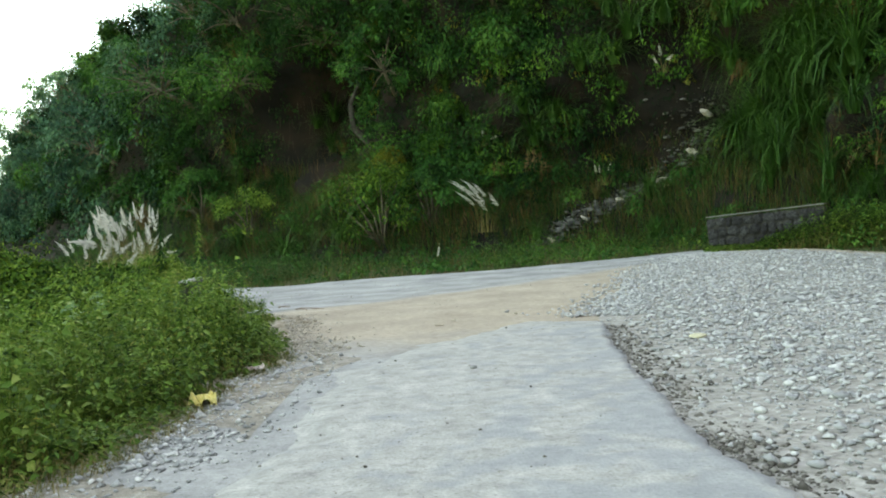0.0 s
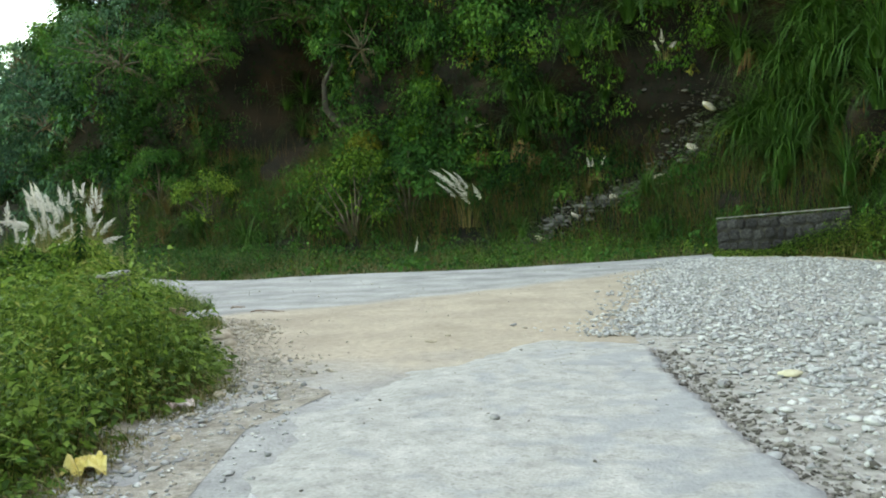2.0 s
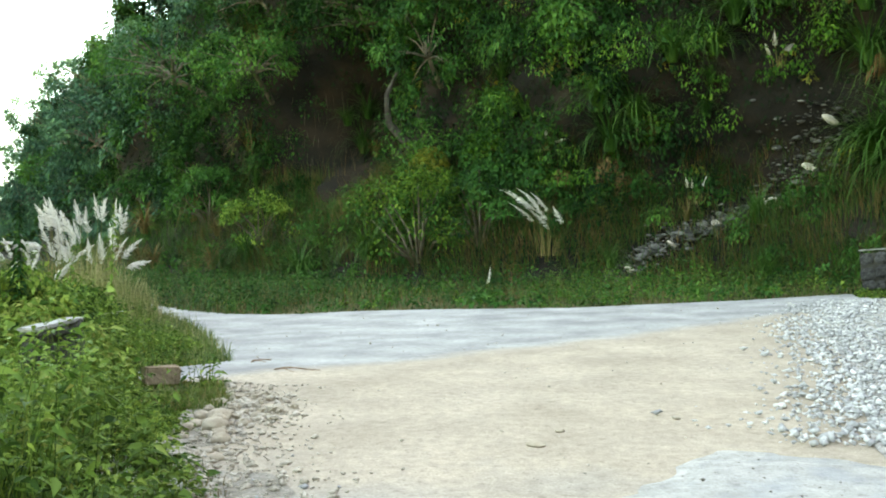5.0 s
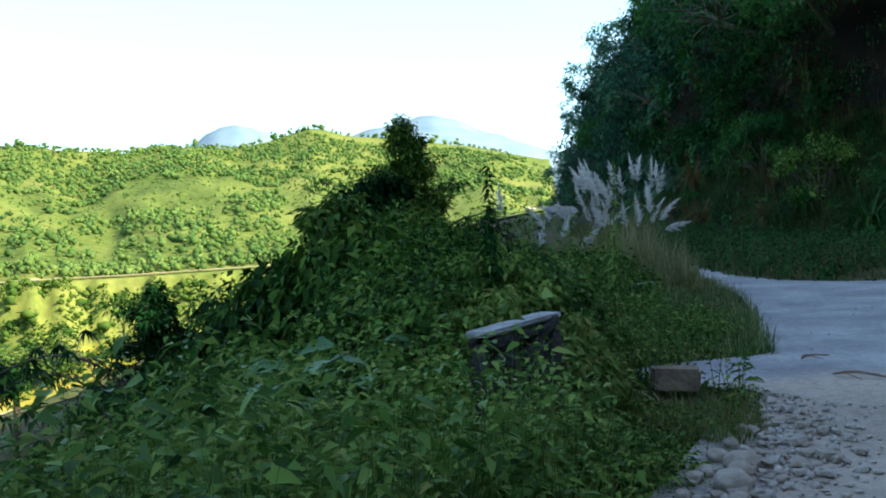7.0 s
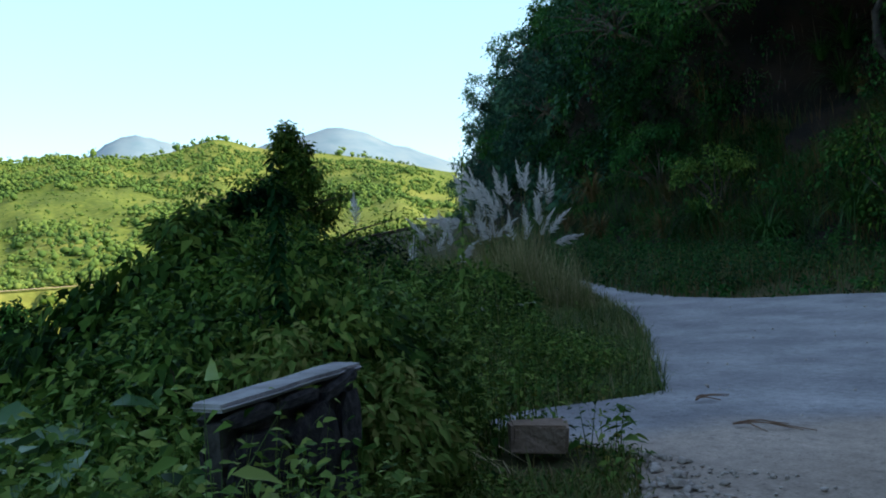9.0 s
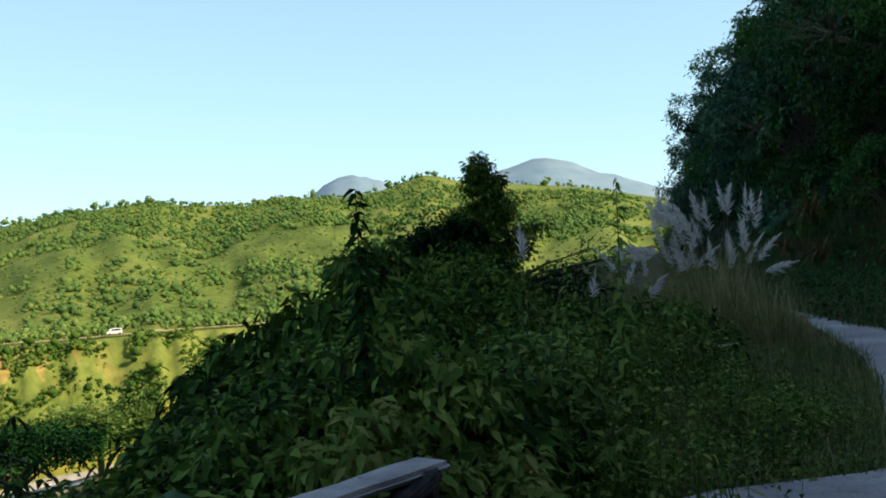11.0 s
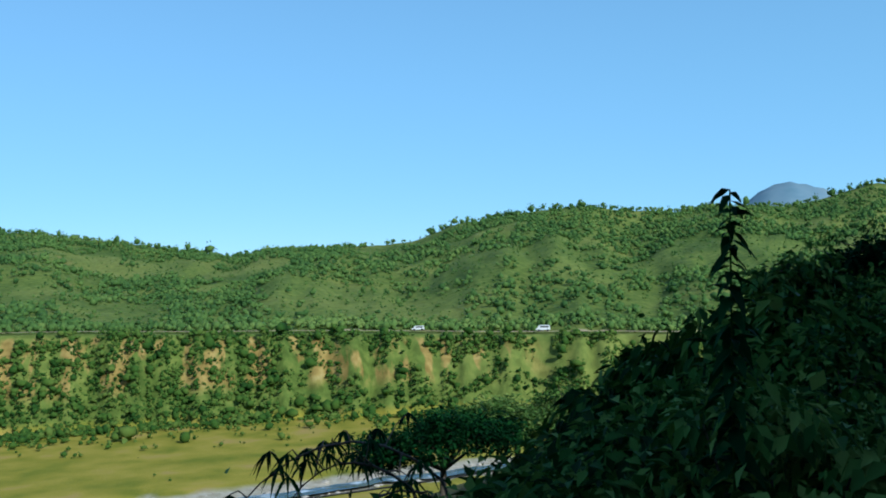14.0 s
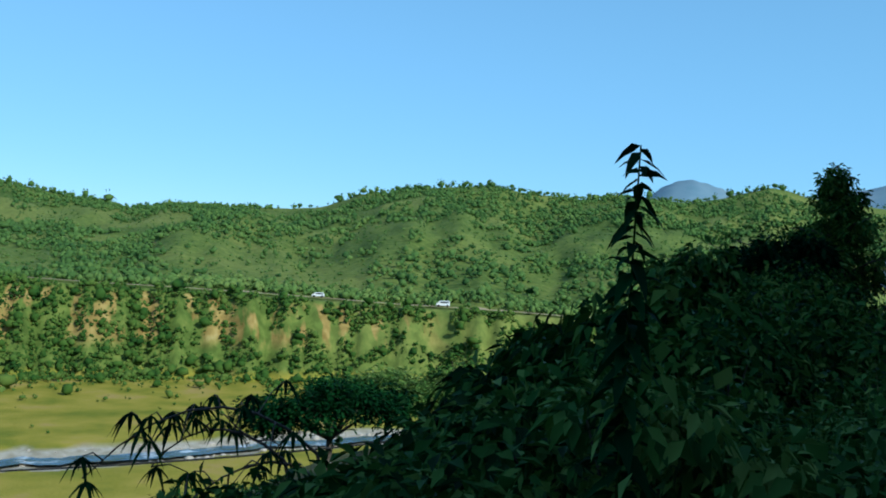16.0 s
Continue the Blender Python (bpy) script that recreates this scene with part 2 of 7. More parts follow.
def side_of(line, x, y):
    """Signed distance from an open line: positive on its left. Also the nearest place along it."""
    P = np.asarray(line, float)
    best, sgn, along, run = np.full(x.shape, 1e9), np.ones(x.shape), np.zeros(x.shape), 0.0
    for i in range(len(P) - 1):
        (ax, ay), (bx, by) = P[i], P[i + 1]
        dx, dy = bx - ax, by - ay
        L = math.hypot(dx, dy)
        t = np.clip(((x - ax) * dx + (y - ay) * dy) / L ** 2, 0, 1)
        d = np.hypot(x - ax - t * dx, y - ay - t * dy)
        near = d < best
        best = np.where(near, d, best)
        sgn = np.where(near, np.sign(dx * (y - ay) - dy * (x - ax)), sgn)
        along = np.where(near, run + t * L, along)
        run += L
    return best * sgn, along


# ---- the lie of the land ----
EYE = (-2.4, 10.4)
WEST = [(-3, -60), (-2.3, -5), (-2.2, 2), (-1.65, 4.8), (-1.7, 5.8), (-2.05, 7.8), (-2.0, 9), (-2.45, 10.4), (-2.95, 11), (-3.2, 11.8), (-3.6, 12.9),
        (-4.2, 13.95), (-5.5, 14.1), (-5.65, 14.5), (-5.05, 15.85), (-6.3, 17.9), (-7.3, 19.6), (-8.6, 21.6), (-10.2, 23.5), (-14.5, 27.9), (-24, 35.5), (-38, 46), (-60, 67), (-86, 93), (-125, 143), (-900, 1075)]
FAR_EDGE = [(10, -60), (10, 0), (9, 12), (7.6, 21), (6, 25.0), (3.9, 26.3), (1.5, 25.2), (-1.8, 24.4), (-4.8, 24.9), (-6.6, 24.9), (-8.2, 24.3), (-9.4, 24.4), (-10.8, 25.2), (-22, 36.4), (-36, 49), (-58, 71), (-84, 97)]
FOOT = [(13.5, -60), (13, -5), (12, 12), (10.2, 21), (7.0, 27), (3, 31.0), (-4, 32.3), (-11, 34), (-19, 38.5), (-28, 45.5), (-40, 57), (-60, 79), (-86, 106)]


def road_z(x, y):
    """The road falls a little towards the bend and is banked up to the hillside wall."""
    u = np.clip((y - 12.5) / 8, 0, 1)
    return u * u * (3 - 2 * u) * np.clip(-0.2 + 0.03 * (x + 5), -0.28, 0.08)


def foot_height(x, y):
    """Platform, the slope into the valley, the flood plain, the terrace and the hills."""
    w, _ = side_of(WEST, x, y)
    n, _ = side_of(FOOT, x, y)
    n = -n
    dx, dy = x - EYE[0], y - EYE[1]
    r, az = np.hypot(dx, dy), np.degrees(np.arctan2(-dx, dy))
    out = np.maximum(w - 2.3, 0)
    z = -0.04 * np.clip(w, 0, 2.3) - 0.36 * out - 0.1 * np.minimum(out, 3.0)
    z = z + 0.05 * fbm(x * 0.7, y * 0.7, 3) * np.clip(w, 0, 1) + np.clip(out / 12, 0, 1) * 1.4 * fbm(x * 0.09, y * 0.09, 5)
    plain = -32.5 + 0.3 * fbm(x * 0.02, y * 0.02, 9) + 0.12 * fbm(x * 0.12, y * 0.12, 10)
    river = np.interp(az, RIVER_AZ, RIVER_R) + 2.5 * fbm(az * 0.5, az * 0.0, 14)
    plain = plain - 1.3 * np.exp(-((r - river) / 7.5) ** 4)
    k = 2.5
    z = np.maximum(z, plain) + np.log1p(np.exp(-np.abs(z - plain) / k)) * k * 0.8
    z = np.where(w > 0, z, 0) + road_z(x, y) * np.clip(1.2 - w / 2.5, 0, 1) * np.clip(2 - r / 40, 0, 1)
    # terrace scarp with gullies, then the hills
    edge = 276 + 9 * fbm(az * 0.35, az * 0 + 0.5, 21) + 5 * fbm(az * 1.6, az * 0, 22)
    top = 1.5 - 285 * np.tan(np.radians(np.interp(az, TOP_AZ, TOP_EL)))
    s = np.clip((r - edge + 15) / 23, 0, 1)
    scarp = s * s * (3 - 2 * s) * 0.35 + 0.65 * s
    base = np.where(r > 60, plain, z)
    h = base + (top - base) * scarp
    ridge = np.interp(az, RIDGE_AZ, RIDGE_EL) - 0.28
    crest = np.interp(az, RIDGE_AZ, RIDGE_R)
    u = np.clip((r - edge - 22) / (crest - edge - 22), 0, 1)
    rise = 1.5 + crest * np.tan(np.radians(ridge)) - top
    spur = fbm(az * 0.16, r * 0.0021, 31, 4) * 22 + fbm(az * 0.45, r * 0.008, 35, 4) * 5
    hill = top + rise * (0.62 * u + 0.38 * u * u) + spur * np.sin(np.pi * np.clip(u, 0, 1)) ** 0.8
    over = np.maximum(r - crest, 0)
    hill = hill - over * 0.22 * np.exp(-over / 900)
    h = np.where(r > edge + 22, hill, h)
    view = (az > 18) & (az < 150) & (w > 0)
    z = np.where(view & (r > 80), h, z)
    back = np.clip((r - 120) / 400, 0, 1)
    z = np.where(~view & (w > 0) & (r > 120), -32 + 90 * back + 12 * fbm(x * 0.01, y * 0.01, 40), z)
    return z


TOP_AZ, TOP_EL = [30, 60, 67, 70, 77, 82, 89, 95.3, 100, 104, 115, 150], [3.1, 3.0, 2.95, 2.85, 2.73, 2.52, 2.27, 2.1, 1.88, 1.75, 1.6, 1.6]
RIVER_AZ, RIVER_R = [20, 60, 76, 83, 90, 96, 110, 150], [230, 205, 186, 176, 166, 164, 160, 165]
RIDGE_AZ = [20, 36, 41, 45.5, 50, 52.9, 54.9, 57, 59.5, 62, 65.8, 69, 71.3, 74.5, 76.5, 78, 79.4, 80.5, 82, 84, 87.7, 90.5, 93.2, 95.2, 98, 101, 104.2, 115, 150]
RIDGE_EL = [2.0, 2.4, 3.0, 4.1, 4.8, 5.2, 5.8, 5.2, 4.7, 4.9, 4.75, 5.0, 5.35, 5.1, 4.9, 4.65, 4.5, 4.05, 3.5, 3.3, 3.2, 3.15, 2.8, 3.1, 3.52, 3.92, 4.3, 4.6, 4.6]
RIDGE_R = [float(np.interp(a, [45, 60, 70, 78, 84], [1200, 1100, 950, 960, 1050])) for a in RIDGE_AZ]


ARC, ARC_N = [0, 3.7, 16.8, 60, 220], [0, 2.5, 6, 36.5, 150]  # metres up the face, and past the foot


def n_of(arc):
    return np.interp(arc, ARC, ARC_N)


def n_at(z):
    """How far past the foot the plain face reaches a height."""
    return np.where(z < 2.75, z / 1.1, np.where(z < 15.35, 2.5 + (z - 2.75) / 3.6, 6 + (z - 15.35)))


def hill_height(n, along, x, y):
    """Height of the near hillside: a bank, a steep face, a gentler top."""
    n = np.maximum(n, 0)
    crest = np.interp(along, [0, 109, 120, 132, 145, 156, 173, 190, 220], [15.35, 15.35, 14.3, 12.2, 11.6, 10.7, 7.8, 4.6, 3.8])
    n1 = 2.5 + (crest - 2.75) / 3.6
    z = np.where(n < 2.5, 1.1 * n, 2.75 + 3.6 * (n - 2.5))
    z = np.where(n > n1, crest + np.interp(along, [0, 109, 120, 220], [1.0, 1.0, 0.6, 0.45]) * (np.minimum(n, 30) - n1), z)
    z = np.where(n > 30, z + 0.3 * (n - 30), z)
    arc = np.interp(n, ARC_N, ARC)
    lump = 1.0 * fbm(along * 0.16, arc * 0.2, 51, 3) + 0.35 * fbm(along * 0.7, arc * 0.7, 55, 3)
    return z + lump * np.clip(n / 2.5, 0, 1)


# ---- ground ----
def build_ground():
    fine = np.arange(14, 132, 0.4)
    azs = np.concatenate([fine, np.arange(132, 374, 3.0)])
    rs = np.concatenate([np.arange(0.4, 14, 0.4), np.geomspace(14, 240, 95), np.arange(243, 300, 1.6), np.geomspace(302, 1300, 90), np.array([1500, 1900, 2600, 3600, 4900])])
    A, Rr = np.meshgrid(np.radians(azs), rs, indexing="ij")
    x, y = EYE[0] - Rr * np.sin(A), EYE[1] + Rr * np.cos(A)
    z = foot_height(x, y) - 0.03
    na, nr = A.shape
    v = np.stack([x, y, z], -1).reshape(-1, 3)
    i, j = np.meshgrid(np.arange(na), np.arange(nr - 1), indexing="ij")
    i2 = (i + 1) % na
    f = np.stack([i * nr + j, i2 * nr + j, i2 * nr + j + 1, i * nr + j + 1], -1).reshape(-1, 4)[:, ::-1]
    c = len(v)
    v = np.concatenate([v, [[EYE[0], EYE[1], -0.06]]])
    k = np.arange(na)
    tri = np.stack([k * nr, np.full(na, c), ((k + 1) % na) * nr], 1)
    f3 = np.concatenate([f[:, [0, 1, 2]], f[:, [0, 2, 3]], tri[:, ::-1]])
    return tagged(mesh_object("ground", v, f3, GROUND, smooth=True), "grassy ground falling to the river plain and rising hills", "ground", kind="structure")


def ground_material():
    m = bpy.data.materials.new("ground_cover")
    m.use_nodes = True
    n, l = m.node_tree.nodes, m.node_tree.links
    p = n["Principled BSDF"]
    p.inputs["Roughness"].default_value, p.inputs["Specular IOR Level"].default_value = 0.95, 0.1
    geo = n.new("ShaderNodeNewGeometry")

    def noise_of(scale, detail=8):
        t = n.new("ShaderNodeTexNoise")
        t.inputs["Scale"].default_value, t.inputs["Detail"].default_value = scale, detail
        l.new(geo.outputs["Position"], t.inputs["Vector"])
        return t.outputs["Fac"]

    def ramp(fac, stops):
        r = n.new("ShaderNodeValToRGB")
        while len(r.color_ramp.elements) < len(stops):
            r.color_ramp.elements.new(0.5)
        for e, (at, c) in zip(r.color_ramp.elements, stops):
            e.position, e.color = at, (*c, 1)
        l.new(fac, r.inputs["Fac"])
        return r.outputs["Color"]

    def blend(fac, a, b):
        x = n.new("ShaderNodeMix")
        x.data_type = "RGBA"
        l.new(fac, x.inputs["Factor"])
        l.new(a, x.inputs["A"])
        l.new(b, x.inputs["B"])
        return x.outputs["Result"]

    def step(value, lo, hi):
        r = n.new("ShaderNodeMapRange")
        r.inputs["From Min"].default_value, r.inputs["From Max"].default_value = lo, hi
        l.new(value, r.inputs["Value"])
        return r.outputs["Result"]

    sep = n.new("ShaderNodeSeparateXYZ")
    l.new(geo.outputs["Position"], sep.inputs["Vector"])
    nsep = n.new("ShaderNodeSeparateXYZ")
    l.new(geo.outputs["Normal"], nsep.inputs["Vector"])
    meadow = ramp(noise_of(0.09, 12), [(0.3, (0.17, 0.19, 0.02)), (0.45, (0.27, 0.245, 0.03)), (0.58, (0.35, 0.29, 0.045)), (0.7, (0.4, 0.28, 0.09))])
    slope = ramp(noise_of(0.012, 10), [(0.3, (0.075, 0.12, 0.022)), (0.5, (0.17, 0.215, 0.042)), (0.66, (0.27, 0.28, 0.068))])
    mottle = ramp(noise_of(0.3, 12), [(0.38, (0.03, 0.06, 0.01)), (0.52, (0.1, 0.15, 0.028)), (0.68, (0.2, 0.22, 0.05))])
    half = n.new("ShaderNodeValue")
    half.outputs[0].default_value = 0.5
    slope = blend(half.outputs[0], slope, mottle)
    earth = ramp(noise_of(0.3), [(0.3, (0.2, 0.135, 0.035)), (0.6, (0.36, 0.26, 0.08)), (0.8, (0.46, 0.37, 0.16))])
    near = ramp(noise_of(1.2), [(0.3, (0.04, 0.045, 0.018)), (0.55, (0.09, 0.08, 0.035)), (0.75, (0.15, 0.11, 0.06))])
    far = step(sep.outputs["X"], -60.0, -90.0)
    high = step(sep.outputs["Z"], -31.6, -29.5)
    col = blend(high, meadow, slope)
    # bare earth where the scarp is steep
    steep = n.new("ShaderNodeMath")
    steep.operation = "MULTIPLY"
    l.new(step(nsep.outputs["Z"], 0.88, 0.76), steep.inputs[0])
    st = n.new("ShaderNodeVectorMath")
    st.operation = "MULTIPLY"
    st.inputs[1].default_value = (0.0, 0.16, 0.07)
    l.new(geo.outputs["Position"], st.inputs[0])
    streak = n.new("ShaderNodeTexNoise")
    streak.inputs["Scale"].default_value, streak.inputs["Detail"].default_value = 1.0, 6
    l.new(st.outputs["Vector"], streak.inputs["Vector"])
    upper = n.new("ShaderNodeMath")
    upper.operation = "MULTIPLY"
    l.new(step(streak.outputs["Fac"], 0.5, 0.55), upper.inputs[0])
    l.new(step(sep.outputs["Z"], -25.5, -21.5), upper.inputs[1])
    south = n.new("ShaderNodeMath")
    south.operation = "MULTIPLY"
    l.new(upper.outputs["Value"], south.inputs[0])
    l.new(step(sep.outputs["Y"], 95.0, 70.0), south.inputs[1])
    l.new(south.outputs["Value"], steep.inputs[1])
    col = blend(steep.outputs["Value"], col, earth)
    sand = ramp(noise_of(0.5), [(0.3, (0.3, 0.26, 0.18)), (0.7, (0.5, 0.45, 0.36))])
    col = blend(step(sep.outputs["Z"], -32.75, -33.1), col, sand)
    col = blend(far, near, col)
    l.new(col, p.inputs["Base Color"])
    b = n.new("ShaderNodeBump")
    b.inputs["Strength"].default_value, b.inputs["Distance"].default_value = 0.5, 0.3
    l.new(noise_of(1.5, 10), b.inputs["Height"])
    l.new(b.outputs["Normal"], p.inputs["Normal"])
    return m


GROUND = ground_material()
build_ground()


def build_hillside():
    P = np.array(FOOT, float)
    seg = np.hypot(*np.diff(P, axis=0).T)
    run = np.concatenate([[0], np.cumsum(seg)])
    s = np.concatenate([np.arange(0, 60, 2.5), np.arange(60, 150, 0.45), np.arange(150, run[-1], 2.0)])
    smooth = lambda k: np.convolve(np.pad(np.interp(s, run, P[:, k]), 6, mode="edge"), np.ones(13) / 13, "valid")
    bx, by = smooth(0), smooth(1)
    tx, ty = np.gradient(bx), np.gradient(by)
    L = np.hypot(tx, ty)
    nx, ny = ty / L, -tx / L
    n = np.concatenate([[-0.6], np.arange(0, 2.5, 0.3), np.arange(2.5, 6, 0.1), np.arange(6, 14, 0.4), np.geomspace(14, 130, 26)])
    S, N = np.meshgrid(s, n, indexing="ij")
    damp = np.minimum(N, 22)
    x = bx[:, None] + nx[:, None] * damp + nx.mean() * 0 + np.maximum(N - 22, 0) * 0.55
    y = by[:, None] + ny[:, None] * damp + np.maximum(N - 22, 0) * 0.8
    z = hill_height(N, S, x, y) - 0.1 - 0.6 * (N < 0)
    out = (1.5 * fbm(S * 0.25, z * 0.3, 61, 2) + 0.6 * fbm(S * 0.8, z * 0.8, 65, 2)) * np.clip(N / 2.5, 0, 1)
    out = out + 0.4 * fbm(S * 1.8, z * 1.8, 67, 3) * np.clip(N / 2.5, 0, 1)
    out = out + 5.2 * np.exp(-((S - 111.0) / 3.2) ** 2 - ((z - 6.0) / 2.5) ** 2)
    x, y = x + nx[:, None] * out, y + ny[:, None] * out
    v = np.stack([x, y, z], -1)
    a, b = v.shape[:2]
    i, j = np.meshgrid(np.arange(a - 1), np.arange(b - 1), indexing="ij")
    f = np.stack([i * b + j, i * b + j + 1, (i + 1) * b + j + 1, (i + 1) * b + j], -1).reshape(-1, 4)
    ob = mesh_object("hillside", v.reshape(-1, 3), f, SHADED_SOIL, smooth=True)
    tagged(ob, "steep brown earth hillside under dense green growth, shade in its colour", "hillside", kind="structure")
    return v, s, n, np.stack([-nx, -ny, 0.3 + 0 * nx], 1)


hill_v, hill_s, hill_n, hill_out = build_hillside()
hill_nor = unit(np.cross(np.gradient(hill_v, axis=0), np.gradient(hill_v, axis=1)))
hill_nor = hill_nor * np.where((hill_nor * hill_out[:, None]).sum(-1, keepdims=True) < 0, -1, 1)


def on_hill(s, n):
    """Places on the hillside and the way out of it, for arrays of metres along and past the foot."""
    i = np.clip(np.searchsorted(hill_s, s), 1, len(hill_s) - 1)
    j = np.clip(np.searchsorted(hill_n, n), 1, len(hill_n) - 1)
    u = ((s - hill_s[i - 1]) / (hill_s[i] - hill_s[i - 1]))[:, None]
    w = ((n - hill_n[j - 1]) / (hill_n[j] - hill_n[j - 1]))[:, None]
    p = (hill_v[i - 1, j - 1] * (1 - u) + hill_v[i, j - 1] * u) * (1 - w) + (hill_v[i - 1, j] * (1 - u) + hill_v[i, j] * u) * w
    return p, hill_nor[i, j]


def flat_area(name, outline, z, mat, label, step=0.35, relief=0.006, seed=0):
    """A thin sheet inside an outline, with small relief, 4 mm and more above what lies below."""
    P = np.array(outline, float)
    x0, y0, x1, y1 = *P.min(0), *P.max(0)
    gx, gy = np.arange(x0, x1 + step, step), np.arange(y0, y1 + step, step)
    X, Y = np.meshgrid(gx, gy, indexing="ij")
    cx, cy = X[:-1, :-1] + step / 2, Y[:-1, :-1] + step / 2
    ins = inside(P, cx, cy)
    Z = z + road_z(X, Y) + relief * fbm(X * 0.8, Y * 0.8, 70 + seed)
    # the rim follows the outline itself
    held = np.zeros(X.shape, int)
    for di in (0, 1):
        for dj in (0, 1):
            held[di:di + ins.shape[0], dj:dj + ins.shape[1]] += ins
    rim = (held > 0) & (held < 4)
    px, py = X[rim], Y[rim]
    qx, qy, best = px.copy(), py.copy(), np.full(px.shape, 1e9)
    for (ax, ay), (bx, by) in zip(P, np.roll(P, -1, axis=0)):
        k = np.clip(((px - ax) * (bx - ax) + (py - ay) * (by - ay)) / max((bx - ax) ** 2 + (by - ay) ** 2, 1e-9), 0, 1)
        ex, ey = ax + k * (bx - ax), ay + k * (by - ay)
        d = np.hypot(px - ex, py - ey)
        qx, qy, best = np.where(d < best, ex, qx), np.where(d < best, ey, qy), np.minimum(d, best)
    X[rim], Y[rim] = qx, qy
    i, j = np.nonzero(ins)
    b = len(gy)
    f = np.stack([i * b + j, (i + 1) * b + j, (i + 1) * b + j + 1, i * b + j + 1], -1)
    used, inv = np.unique(f, return_inverse=True)
    v = np.stack([X, Y, Z], -1).reshape(-1, 3)[used]
    return tagged(mesh_object(name, v, inv.reshape(f.shape), mat, smooth=True), label, "road", kind="structure")


def inside(P, x, y):
    c = np.zeros(x.shape, bool)
    for (ax, ay), (bx, by) in zip(P, np.roll(P, -1, axis=0)):
        if ay != by:
            c ^= ((ay > y) != (by > y)) & (x < (bx - ax) * (y - ay) / (by - ay) + ax)
    return c


def road_material():
    """Dusty grey old road, covered with tan sand up to a line across the junction."""
    m = material("dusty_road", [(0.25, 0.25, 0.25), (0.36, 0.358, 0.35), (0.47, 0.465, 0.45)], 0.9, 1.1, 12, 0.15, 30)
    n, l = m.node_tree.nodes, m.node_tree.links
    p = n["Principled BSDF"]
    grey = p.inputs["Base Color"].links[0].from_socket
    geo = n.new("ShaderNodeNewGeometry")
    ln = n.new("ShaderNodeVectorMath")  # metres on the near side of a line across the junction
    ln.operation = "DOT_PRODUCT"
    ln.inputs[1].default_value = (0.758, -0.654, 0)
    l.new(geo.outputs["Position"], ln.inputs[0])
    t = n.new("ShaderNodeTexNoise")
    t.inputs["Scale"].default_value, t.inputs["Detail"].default_value = 0.9, 9
    l.new(geo.outputs["Position"], t.inputs["Vector"])
    add = n.new("ShaderNodeMath")
    add.operation = "MULTIPLY_ADD"
    add.inputs[1].default_value = 1.1
    l.new(t.outputs["Fac"], add.inputs[0])
    l.new(ln.outputs["Value"], add.inputs[2])
    r = n.new("ShaderNodeMapRange")
    r.inputs["From Min"].default_value, r.inputs["From Max"].default_value = -12.55, -11.95
    l.new(add.outputs["Value"], r.inputs["Value"])
    sand = n.new("ShaderNodeValToRGB")
    sand.color_ramp.elements[0].position, sand.color_ramp.elements[0].color = 0.3, (0.4, 0.325, 0.25, 1)
    sand.color_ramp.elements[1].position, sand.color_ramp.elements[1].color = 0.7, (0.5, 0.415, 0.33, 1)
    l.new(t.outputs["Fac"], sand.inputs["Fac"])
    xyz = n.new("ShaderNodeSeparateXYZ")
    l.new(geo.outputs["Position"], xyz.inputs["Vector"])
    wave = n.new("ShaderNodeMath")
    wave.operation = "MULTIPLY_ADD"
    wave.inputs[1].default_value = 4.0
    l.new(t.outputs["Fac"], wave.inputs[0])
    l.new(xyz.outputs["Y"], wave.inputs[2])
    ends = n.new("ShaderNodeMapRange")
    ends.inputs["From Min"].default_value, ends.inputs["From Max"].default_value = 10.6, 13.2
    l.new(wave.outputs["Value"], ends.inputs["Value"])
    both = n.new("ShaderNodeMath")
    both.operation = "MULTIPLY"
    l.new(r.outputs["Result"], both.inputs[0])
    l.new(ends.outputs["Result"], both.inputs[1])
    mix = n.new("ShaderNodeMix")
    mix.data_type = "RGBA"
    l.new(both.outputs["Value"], mix.inputs["Factor"])
    l.new(grey, mix.inputs["A"])
    l.new(sand.outputs["Color"], mix.inputs["B"])
    l.new(mix.outputs["Result"], p.inputs["Base Color"])
    return m


